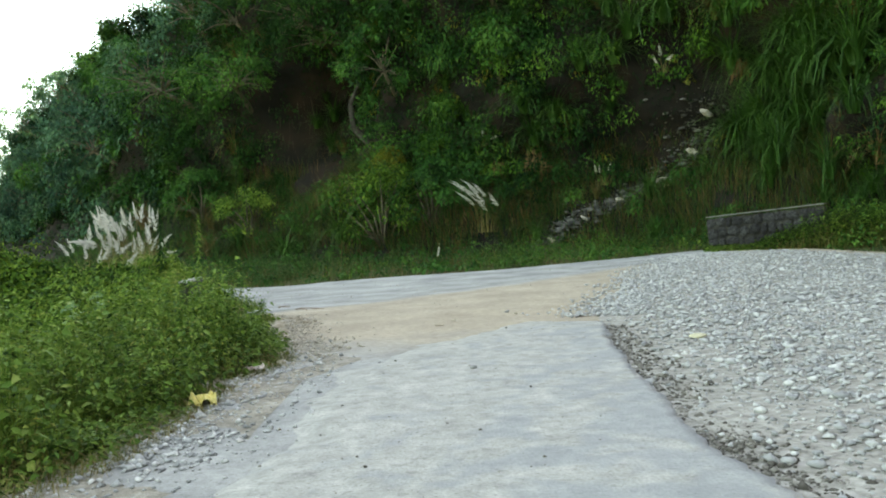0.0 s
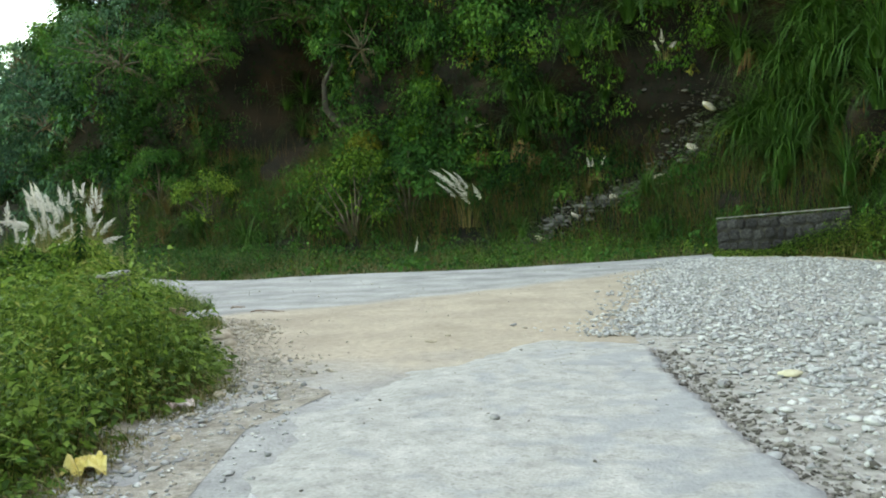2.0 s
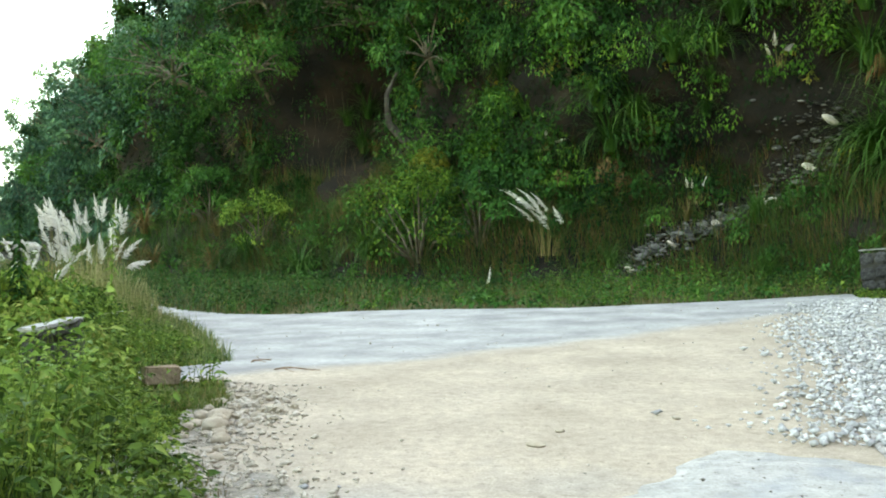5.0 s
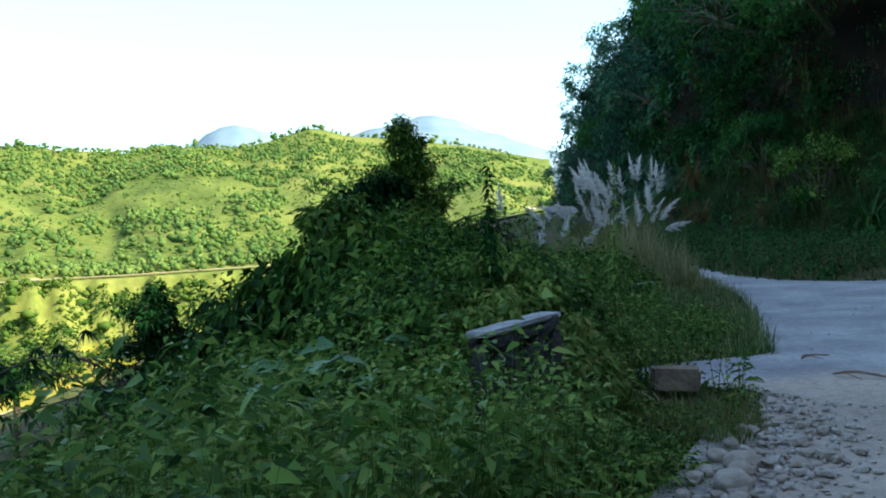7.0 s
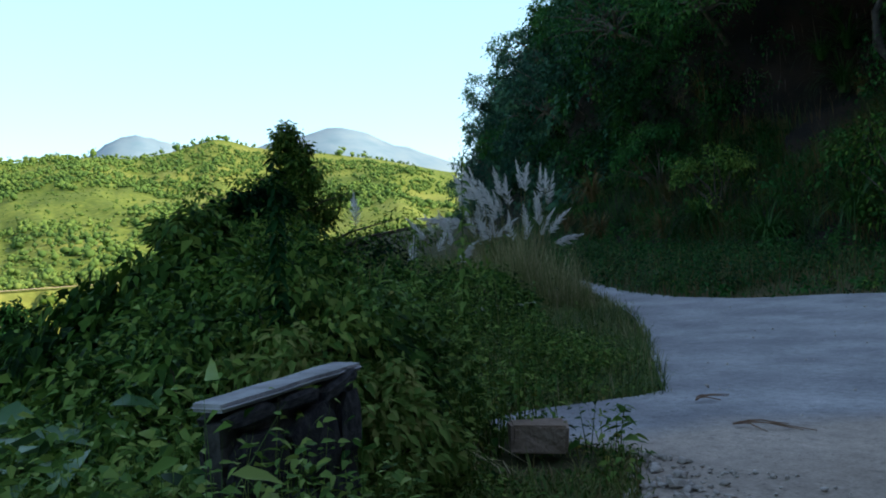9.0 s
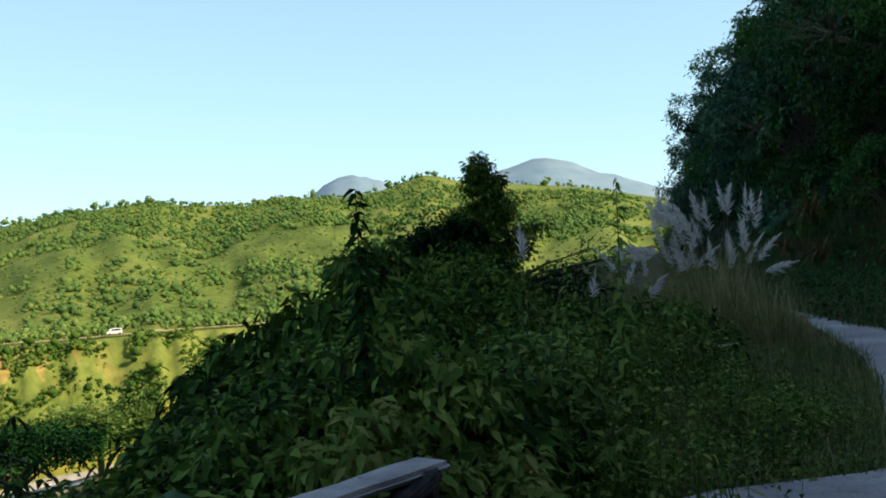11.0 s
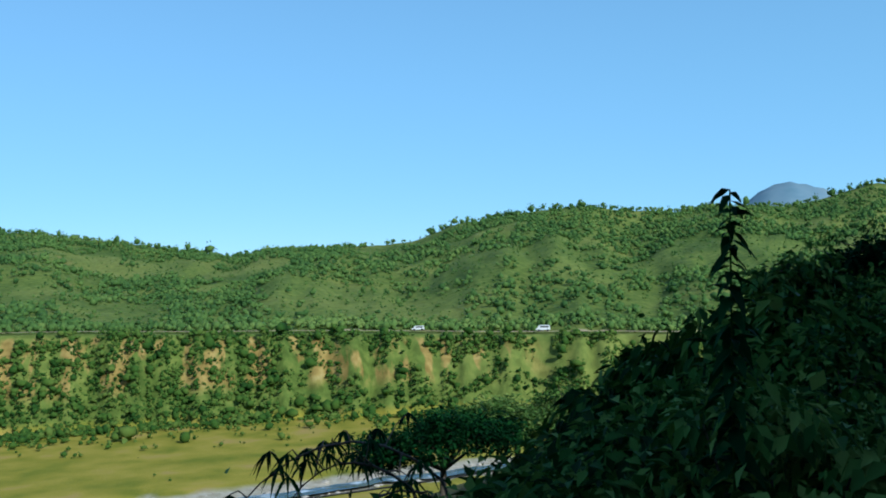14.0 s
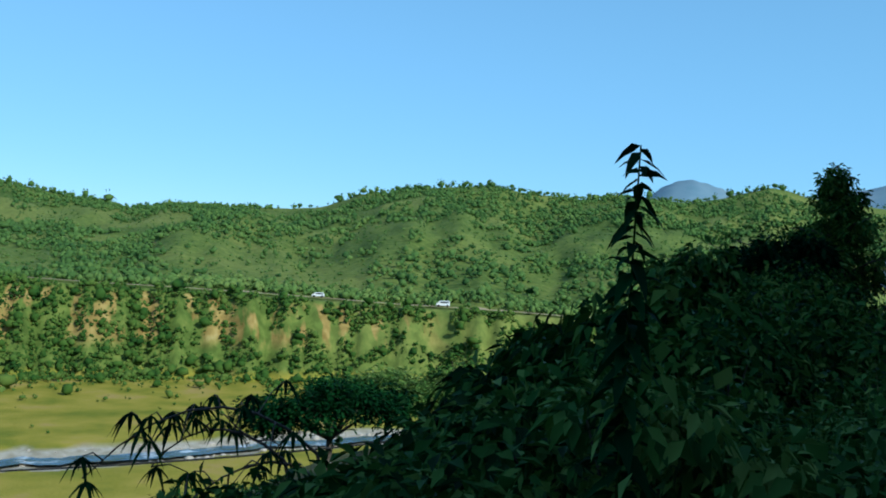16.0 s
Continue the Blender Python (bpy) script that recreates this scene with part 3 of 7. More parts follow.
def weather(m, fine=70.0, coarse=0.35, strength=0.35):
    """Adds fine speckle and broad worn patches to a surface's colour."""
    n, l = m.node_tree.nodes, m.node_tree.links
    p = n["Principled BSDF"]
    base = p.inputs["Base Color"].links[0].from_socket
    geo = n.new("ShaderNodeNewGeometry")
    for scale, lo, hi, amount in ((fine, 0.3, 0.7, strength * 0.75), (fine * 0.2, 0.3, 0.7, strength * 0.6), (coarse, 0.3, 0.7, strength * 0.45)):
        t = n.new("ShaderNodeTexNoise")
        t.inputs["Scale"].default_value, t.inputs["Detail"].default_value = scale, 6
        l.new(geo.outputs["Position"], t.inputs["Vector"])
        r = n.new("ShaderNodeMapRange")
        r.inputs["From Min"].default_value, r.inputs["From Max"].default_value = lo, hi
        r.inputs["To Min"].default_value, r.inputs["To Max"].default_value = 1 - amount, 1 + amount * 0.6
        l.new(t.outputs["Fac"], r.inputs["Value"])
        x = n.new("ShaderNodeMix")
        x.data_type, x.blend_type = "RGBA", "MULTIPLY"
        x.inputs["Factor"].default_value = 1.0
        l.new(base, x.inputs["A"])
        l.new(r.outputs["Result"], x.inputs["B"])
        base = x.outputs["Result"]
    # scuffs and pits: sparse dark specks
    for scale, lo, hi, amount in ((14.0, 0.6, 0.68, 0.22), (38.0, 0.62, 0.7, 0.35)):
        t = n.new("ShaderNodeTexNoise")
        t.inputs["Scale"].default_value, t.inputs["Detail"].default_value = scale, 3
        l.new(geo.outputs["Position"], t.inputs["Vector"])
        r = n.new("ShaderNodeMapRange")
        r.inputs["From Min"].default_value, r.inputs["From Max"].default_value = lo, hi
        r.inputs["To Min"].default_value, r.inputs["To Max"].default_value = 1.0, 1.0 - amount
        l.new(t.outputs["Fac"], r.inputs["Value"])
        x = n.new("ShaderNodeMix")
        x.data_type, x.blend_type = "RGBA", "MULTIPLY"
        x.inputs["Factor"].default_value = 1.0
        l.new(base, x.inputs["A"])
        l.new(r.outputs["Result"], x.inputs["B"])
        base = x.outputs["Result"]
    l.new(base, p.inputs["Base Color"])
    return m


ROAD = weather(road_material(), 55.0, 1.2, 0.28)
CONCRETE = weather(material("worn_concrete", [(0.38, 0.37, 0.345), (0.42, 0.41, 0.385), (0.47, 0.455, 0.425)], 0.85, 4.0, 14, 0.3, 40), 40.0, 2.2, 0.24)


def patch_slab(m):
    """Blue-grey newer cement in worn patches towards the slab's far side."""
    n, l = m.node_tree.nodes, m.node_tree.links
    p = n["Principled BSDF"]
    base = p.inputs["Base Color"].links[0].from_socket
    geo = n.new("ShaderNodeNewGeometry")
    sep = n.new("ShaderNodeSeparateXYZ")
    l.new(geo.outputs["Position"], sep.inputs["Vector"])
    t = n.new("ShaderNodeTexNoise")
    t.inputs["Scale"].default_value, t.inputs["Detail"].default_value = 2.6, 12
    t.inputs["Distortion"].default_value = 0.4
    l.new(geo.outputs["Position"], t.inputs["Vector"])
    a = n.new("ShaderNodeMath")
    a.operation = "MULTIPLY_ADD"
    a.inputs[1].default_value = 0.09
    l.new(sep.outputs["X"], a.inputs[0])
    l.new(t.outputs["Fac"], a.inputs[2])
    r = n.new("ShaderNodeMapRange")
    r.inputs["From Min"].default_value, r.inputs["From Max"].default_value = 0.55, 0.68
    r.inputs["To Max"].default_value = 0.5
    l.new(a.outputs["Value"], r.inputs["Value"])
    x = n.new("ShaderNodeMix")
    x.data_type = "RGBA"
    x.inputs["B"].default_value = (0.25, 0.275, 0.3, 1)
    l.new(r.outputs["Result"], x.inputs["Factor"])
    l.new(base, x.inputs["A"])
    l.new(x.outputs["Result"], p.inputs["Base Color"])
    return m


patch_slab(CONCRETE)
GRAVEL = material("gravel_bed", [(0.22, 0.2, 0.18), (0.36, 0.34, 0.31), (0.48, 0.45, 0.42)], 0.95, 9, 10, 0.9, 18)
yard = FAR_EDGE[0:13] + [(-14.2, 28.2)] + WEST[18::-1]
flat_area("road", yard, 0.0, ROAD, "dusty grey mountain road with a sandy patch", 0.3, 0.003)
SLAB_EDGE_R = [(3.6, -8), (3.4, 1.5), (2.9, 3.2), (2.55, 4.3), (2.25, 5.0), (2.15, 5.5), (2.02, 6.5), (1.85, 7.6), (1.62, 9.0), (1.5, 9.9), (1.45, 11.1)]
SLAB_EDGE_L = [(0.9, 12.2), (0.0, 11.9), (-0.7, 10.5), (-1.15, 9.3), (-1.25, 7.4), (-1.0, 5.4), (-0.85, 4.2), (-0.8, 0), (-0.8, -8)]
gravel_outline = [(9.3, -20), (8.6, 11), (7.2, 20.5), (5.6, 24), (3.4, 24.4), (2.2, 20), (1.9, 15.5), (1.35, 12)] + SLAB_EDGE_R[::-1] + [(3.6, -20)]


def build_slab():
    """The newer concrete strip: a broken outer edge, its other sides worn down under the sand."""
    R, L = np.array(SLAB_EDGE_R), np.array(SLAB_EDGE_L[::-1])
    ys = np.concatenate([np.arange(-8, 1, 0.4), np.arange(1, 12.21, 0.09)])
    xr = np.interp(ys, R[:, 1], R[:, 0])
    xr = np.where(ys > 11.1, np.interp(ys, [11.1, 11.6, 12.2], [1.45, 1.25, 0.9]), xr)
    xr = xr + 0.05 * fbm(ys * 2.2, ys * 0, 401, 3) + 0.025 * np.sin(ys * 23) * (ys > 1)
    order = np.argsort(L[:, 1])
    xl = np.minimum(np.interp(ys, L[order, 1], L[order, 0]) - 0.15, xr - 0.05)
    k = np.linspace(0, 1, 44)
    X = xl[:, None] + (xr - xl)[:, None] * k
    Y = np.repeat(ys[:, None], 44, 1)
    worn = np.minimum((X - xl[:, None]) / 0.9, (12.35 - Y) / 1.3)
    worn = np.clip(worn + 0.5 * fbm(X * 1.1, Y * 1.1, 405, 4), 0, 1)
    Z = -0.03 + 0.08 * worn * worn * (3 - 2 * worn) + 0.006 * fbm(X * 1.6, Y * 1.6, 409, 3)
    X = np.concatenate([X, X[:, -1:] + 0.03], 1)
    Y = np.concatenate([Y, Y[:, -1:]], 1)
    Z = np.concatenate([Z, np.full((len(ys), 1), -0.06)], 1)
    a, b = X.shape
    i, j = np.meshgrid(np.arange(a - 1), np.arange(b - 1), indexing="ij")
    f = np.stack([i * b + j, i * b + j + 1, (i + 1) * b + j + 1, (i + 1) * b + j], -1).reshape(-1, 4)
    ob = mesh_object("road_slab", np.stack([X, Y, Z], -1).reshape(-1, 3), f, CONCRETE, smooth=True)
    return tagged(ob, "worn pale concrete road slab with a broken edge", "road", kind="structure")


build_slab()
DIRT = weather(material("stony_dirt", [(0.24, 0.205, 0.165), (0.36, 0.32, 0.27), (0.46, 0.42, 0.37)], 0.95, 5, 12, 0.4, 30), 90.0, 1.2, 0.5)
dirt_line = [p for p in WEST[2:11]]
flat_area("verge_dirt", [(x - 0.35, y) for x, y in dirt_line] + [(x + 0.8 * min(1.0, max(0.12, (13.0 - y) / 3)) + 0.1 * math.sin(y * 3), y) for x, y in dirt_line[::-1]], 0.004, DIRT, "stony grey-brown dirt along the road verge", 0.06, 0.02, 5)
flat_area("gravel_bed", gravel_outline, 0.012, GRAVEL, "bed of grey river gravel beside the road", 0.3, 0.02, 3)

ICO = None


def ico():
    global ICO
    if ICO is None:
        bm = bmesh.new()
        bmesh.ops.create_icosphere(bm, subdivisions=1, radius=1.0)
        bm.verts.ensure_lookup_table()
        ICO = (np.array([v.co[:] for v in bm.verts]), np.array([[v.index for v in f.verts] for f in bm.faces]))
        bm.free()
    return ICO


def chips(centres, sizes, flat=(1.2, 1, 0.6)):
    """Small angular bits of stone: one uneven octahedron each."""
    v0 = np.array([(1, 0, 0), (-1, 0, 0), (0, 1, 0), (0, -1, 0), (0.25, 0.15, 1), (0, 0, -1)], float)
    f0 = np.array([(0, 2, 4), (2, 1, 4), (1, 3, 4), (3, 0, 4), (2, 0, 5), (1, 2, 5), (3, 1, 5), (0, 3, 5)])
    n = len(centres)
    v = v0[None] * np.asarray(flat) * rng.uniform(0.65, 1.35, (n, 6, 1)) + rng.normal(0, 0.18, (n, 6, 3))
    a = rng.uniform(0, 2 * math.pi, n)
    c, s = np.cos(a)[:, None], np.sin(a)[:, None]
    v = np.stack([v[..., 0] * c - v[..., 1] * s, v[..., 0] * s + v[..., 1] * c, v[..., 2]], -1) * np.asarray(sizes)[:, None, None] + centres[:, None]
    return v.reshape(-1, 3), (f0[None] + (np.arange(n) * 6)[:, None, None]).reshape(-1, 3)


def lumps(centres, sizes, flat=(1, 1, 0.6), rough=0.25):
    """Rough low stones or far crowns: one uneven icosahedron each."""
    v0, f0 = ico()
    n = len(centres)
    v = v0[None] * (1 + rng.uniform(-rough, rough, (n, len(v0), 1)))
    a = rng.uniform(0, 2 * math.pi, n)
    c, s = np.cos(a)[:, None], np.sin(a)[:, None]
    st = np.asarray(flat)[None] * rng.uniform(0.75, 1.25, (n, 3))
    v = v * st[:, None]
    v = np.stack([v[..., 0] * c - v[..., 1] * s, v[..., 0] * s + v[..., 1] * c, v[..., 2]], -1)
    v = v * np.asarray(sizes)[:, None, None] + centres[:, None]
    return v.reshape(-1, 3), (f0[None] + (np.arange(n) * len(v0))[:, None, None]).reshape(-1, 3)


def scatter(outline, count, seed_rng=None):
    P = np.array(outline, float)
    lo, hi = P.min(0), P.max(0)
    p = rng.uniform(lo, hi, (count * 4, 2))
    p = p[inside(P, p[:, 0], p[:, 1])]
    return p[:count]


def build_gravel():
    near = [(8.6, 2), (8.4, 11), (7.2, 20.5), (5.6, 24), (3.6, 24.2), (2.4, 20), (2.1, 15.5), (1.5, 12.2)] + SLAB_EDGE_R[:1:-1]
    p = scatter(near, 30000)
    keep = rng.random(len(p)) < np.clip(1.25 - (p[:, 1] - 4) / 28, 0.3, 1)
    edge = np.interp(p[:, 1], [3, 5, 7, 9, 12, 24], [2.9, 2.3, 1.95, 1.65, 1.4, 2.4])
    keep &= rng.random(len(p)) < np.clip((p[:, 0] - edge) / 1.1, 0.12, 1)
    p = p[keep]
    size = np.clip(rng.lognormal(math.log(0.0165), 0.5, len(p)), 0.008, 0.055)
    c = np.column_stack([p, 0.018 + size * 0.25 + road_z(p[:, 0], p[:, 1])])
    small = size < 0.03
    v, f = join([chips(c[small], size[small] * 1.1), lumps(c[~small], size[~small], (1.15, 1, 0.5), 0.42)])
    tagged(mesh_object("gravel", v, f, STONE), "loose grey river pebbles heaped beside the slab", "gravel", kind="stuff")
    # grit and crumbs along the left verge and on the road
    line = np.array(WEST[2:12], float)
    k = rng.integers(0, len(line) - 1, 5200)
    t = rng.random(5200)[:, None]
    q = line[k] * (1 - t) + line[k + 1] * t
    q[:, 0] += np.abs(rng.normal(0, 0.42, 5200)) - 0.1
    size = np.clip(rng.lognormal(math.log(0.01), 0.55, 5200), 0.005, 0.028)
    c = np.column_stack([q, 0.006 + size * 0.2 + road_z(q[:, 0], q[:, 1])])
    near = q[:, 1] < 8.5 + rng.normal(0, 1, len(q))
    tagged(mesh_object("verge_stones", *chips(c[near], size[near] * 1.3), STONE), "small grey broken stones along the grassy verge", "stones", kind="stuff")
    tagged(mesh_object("verge_stones", *chips(c[~near][::2], size[~near][::2] * 1.3), STONE_PALE), "small buff broken stones along the grassy verge", "stones", kind="stuff")
    q = scatter(yard[2:], 1500)
    q = q[(q[:, 1] > 9) & ((q[:, 0] < 2.5) | (q[:, 1] > 21))]
    size = np.clip(rng.lognormal(math.log(0.009), 0.5, len(q)), 0.004, 0.03)
    v, f = chips(np.column_stack([q, 0.008 + size * 0.2 + road_z(q[:, 0], q[:, 1])]), size)
    tagged(mesh_object("road_crumbs", v, f, STONE_PALE), "scattered crumbs of stone on the road", "stones", kind="stuff")
    line = np.array([(1.35, 12), (1.9, 15.5), (2.2, 20), (3.4, 24.4)])
    k, t = rng.integers(0, 3, 4200), rng.random(4200)[:, None]
    q = line[k] * (1 - t) + line[k + 1] * t
    q[:, 0] += rng.normal(0, 0.36, 4200)
    size = np.clip(rng.lognormal(math.log(0.015), 0.5, 4200), 0.007, 0.036)
    v, f = chips(np.column_stack([q, 0.022 + size * 0.25 + road_z(q[:, 0], q[:, 1])]), size * 1.2)
    tagged(mesh_object("gravel_fringe", v, f, STONE), "grey gravel strewn along the edge of the road", "gravel", kind="stuff")
    # dark grit along the broken edge of the slab, and specks lying on it
    line = np.array(SLAB_EDGE_R, float)[1:]
    k, t = rng.integers(0, len(line) - 1, 2000), rng.random(2000)[:, None]
    q = line[k] * (1 - t) + line[k + 1] * t
    q[:, 0] += np.abs(rng.normal(0, 0.22, 2000)) + 0.02
    size = np.clip(rng.lognormal(math.log(0.01), 0.5, 2000), 0.005, 0.03)
    GRIT = material("dark_grit", [(0.09, 0.08, 0.07), (0.2, 0.18, 0.16), (0.34, 0.31, 0.28)], 0.95, 6, 5, 0.3, 30, island=0.8)
    v, f = chips(np.column_stack([q, 0.012 + size * 0.3]), size * 1.2)
    tagged(mesh_object("edge_grit", v, f, GRIT), "dark grit along the broken edge of the slab", "grit", kind="stuff")
    q = rng.uniform((-0.75, 1.0), (1.6, 11.5), (420, 2))
    size = np.clip(rng.lognormal(math.log(0.0035), 0.6, 420), 0.002, 0.014)
    v, f = chips(np.column_stack([q, 0.052 + size * 0.2]), size * 1.2)
    tagged(mesh_object("slab_crumbs", v, f, GRIT), "dark crumbs scattered on the concrete slab", "grit", kind="stuff")


build_gravel()


def stone(x, y, size, mat, label, flat=0.6, tall=0.0, name="stone"):
    """A single rounded boulder, sunk a little into the ground."""
    bm = bmesh.new()
    bmesh.ops.create_icosphere(bm, subdivisions=3, radius=size)
    off = Vector((random.random() * 50, random.random() * 50, 0))
    for v in bm.verts:
        d = 1 + 0.22 * noise.noise(v.co / size * 1.1 + off) + 0.07 * noise.noise(v.co / size * 3.2 + off)
        v.co = Vector((v.co.x * d * 1.15, v.co.y * d, v.co.z * d * flat))
    for f in bm.faces:
        f.smooth = True
    me = bpy.data.meshes.new(name)
    bm.to_mesh(me)
    bm.free()
    me.materials.append(mat)
    ob = new(name, me)
    ob.matrix_world = pose(x, y, tall + size * flat * 0.7 + float(road_z(x, y)), 0, 0, random.uniform(0, 360))
    return tagged(ob, label, "stone", "stones on the verge")


GREY_STONE = material("grey_stone", [(0.16, 0.16, 0.16), (0.26, 0.26, 0.26), (0.36, 0.35, 0.34)], 0.85, 8, 6, 0.4, 30)
BUFF = material("buff_stone", [(0.3, 0.24, 0.18), (0.44, 0.37, 0.29), (0.56, 0.49, 0.4)], 0.9, 7, 8, 0.5, 30)
for x, y, s, fl in ((-3.04, 11.62, 0.1, 0.65), (-3.24, 11.98, 0.12, 0.8), (-3.36, 12.25, 0.1, 0.7), (-3.1, 12.35, 0.08, 0.6), (-2.86, 11.25, 0.07, 0.6), (-3.3, 11.55, 0.07, 0.7), (-3.4, 11.8, 0.09, 0.7), (-3.05, 12.05, 0.06, 0.7),
                    (-2.75, 11.0, 0.08, 0.5), (-2.5, 10.2, 0.07, 0.6), (-2.35, 9.7, 0.08, 0.5), (-1.97, 8.82, 0.08, 0.7), (-2.2, 8.5, 0.09, 0.5), (-2.2, 8.9, 0.08, 0.6), (-1.7, 7.5, 0.07, 0.6)):
    stone(x, y, s * 0.55, BUFF, "rounded buff stone at the edge of the road", fl)
for x, y, s in ((-3.31, 12.12, 0.085), (-3.16, 11.78, 0.095), (-3.5, 12.2, 0.06), (-3.4, 11.92, 0.05), (-2.95, 11.45, 0.06)):
    stone(x, y, s, BUFF, "rounded tan boulder among the roadside stones", 0.7)
stone(-3.15, 10.42, 0.2, STONE, "flat grey stone slab in the grass", 0.3, 0.03)
stone(-2.75, 10.2, 0.2, STONE, "flat grey stone slab in the grass", 0.3)
stone(2.5, 9.74, 0.085, material("yellow_stone", [(0.5, 0.44, 0.3), (0.62, 0.57, 0.42)], 0.8, 8, 6, 0.3, 30), "flat yellowish stone lying on the gravel", 0.35, 0.02)
stone(-0.69, 12.22, 0.036, BUFF, "small buff stone on the sandy road", 0.4)
stone(-0.8, 11.75, 0.055, BUFF, "small buff stone on the sandy road", 0.3)
stone(0.3, 8.0, 0.032, GREY_STONE, "pebble on the concrete slab", 0.6, 0.05)
stone(3.95, 12.93, 0.13, GREY_STONE, "dark stone on the gravel heap", 0.5)


def broken_stones():
    """Small angular stones heaped at the road edge, each a thing of its own."""
    shapes = []
    for k in range(6):
        bm = bmesh.new()
        bmesh.ops.create_icosphere(bm, subdivisions=1, radius=1.0)
        for v in bm.verts:
            v.co = v.co * random.uniform(0.7, 1.2)
            v.co.z = max(-0.5, min(0.62, v.co.z))
        me = bpy.data.meshes.new("broken_stone")
        bm.to_mesh(me)
        bm.free()
        me.materials.append([BUFF, STONE_PALE, BUFF][k % 3])
        shapes.append(me)
    for i in range(130):
        t = random.random()
        x, y = -3.52 + 0.5 * t + random.gauss(0, 0.15), 13.3 - 1.7 * t + random.gauss(0, 0.15)
        s = min(0.055, max(0.015, random.lognormvariate(math.log(0.027), 0.4)))
        ob = new("broken_stone", shapes[i % 6])
        ob.matrix_world = pose(x, y, s * 0.3 + 0.01, random.uniform(-14, 14), random.uniform(-14, 14), random.uniform(0, 360)) @ Matrix.Diagonal((s * 1.25, s, s * 0.75, 1))
        tagged(ob, ["small angular buff stone in the roadside heap", "small pale broken stone in the roadside heap", "small brownish broken stone in the roadside heap"][i % 3], "stone", "broken stones at the road edge")


broken_stones()


def twig(x, y, length, turn, seed):
    """A dry forked twig lying on the road."""
    g = np.random.default_rng(seed)
    sets = []
    for a, l in ((0.0, 1.0), (0.35, 0.7), (-0.4, 0.5), (0.15, 0.85)):
        t = np.linspace(0, 1, 5)
        b = a + g.normal(0, 0.1)
        sets.append(tube_set(np.stack([np.cos(b) * l * length * t, np.sin(b) * l * length * t + 0.02 * np.sin(t * 5), 0.02 + 0.015 * np.sin(t * 4)], 1), np.linspace(0.007, 0.003, 5), 5))
    ob = mesh_object("fallen_twig", *join(sets), TWIG)
    ob.matrix_world = pose(x, y, 0.006 + float(road_z(x, y)), 0, 0, turn)
    tagged(ob, "dry brown forked twig lying on the road", "twig", "twigs on the road")


TWIG = material("dry_twig", [(0.16, 0.09, 0.055), (0.3, 0.19, 0.12)], 0.9, 8, 5, 0.3)
twig(-4.05, 14.85, 0.5, 12, 1)
twig(-4.62, 15.5, 0.35, 75, 2)


def build_block():
    """The cut stone block at the end of the side strip."""
    bm = bmesh.new()
    bmesh.ops.create_cube(bm, size=1)
    bmesh.ops.bevel(bm, geom=bm.edges, offset=0.07, segments=2, affect="EDGES")
    for v in bm.verts:
        v.co = Vector((v.co.x * 0.34, v.co.y * 0.22, v.co.z * 0.17)) + 0.02 * noise.noise_vector(v.co * 4)
    me = bpy.data.meshes.new("stone_block")
    bm.to_mesh(me)
    bm.free()
    me.materials.append(material("brown_stone", [(0.22, 0.15, 0.1), (0.38, 0.28, 0.2)], 0.9, 5, 8, 0.5, 25))
    ob = new("stone_block", me)
    ob.matrix_world = pose(-4.7, 13.66, 0.1, 0, 2, 38)
    return tagged(ob, "squared brown stone block at the road edge", "stone block")


build_block()


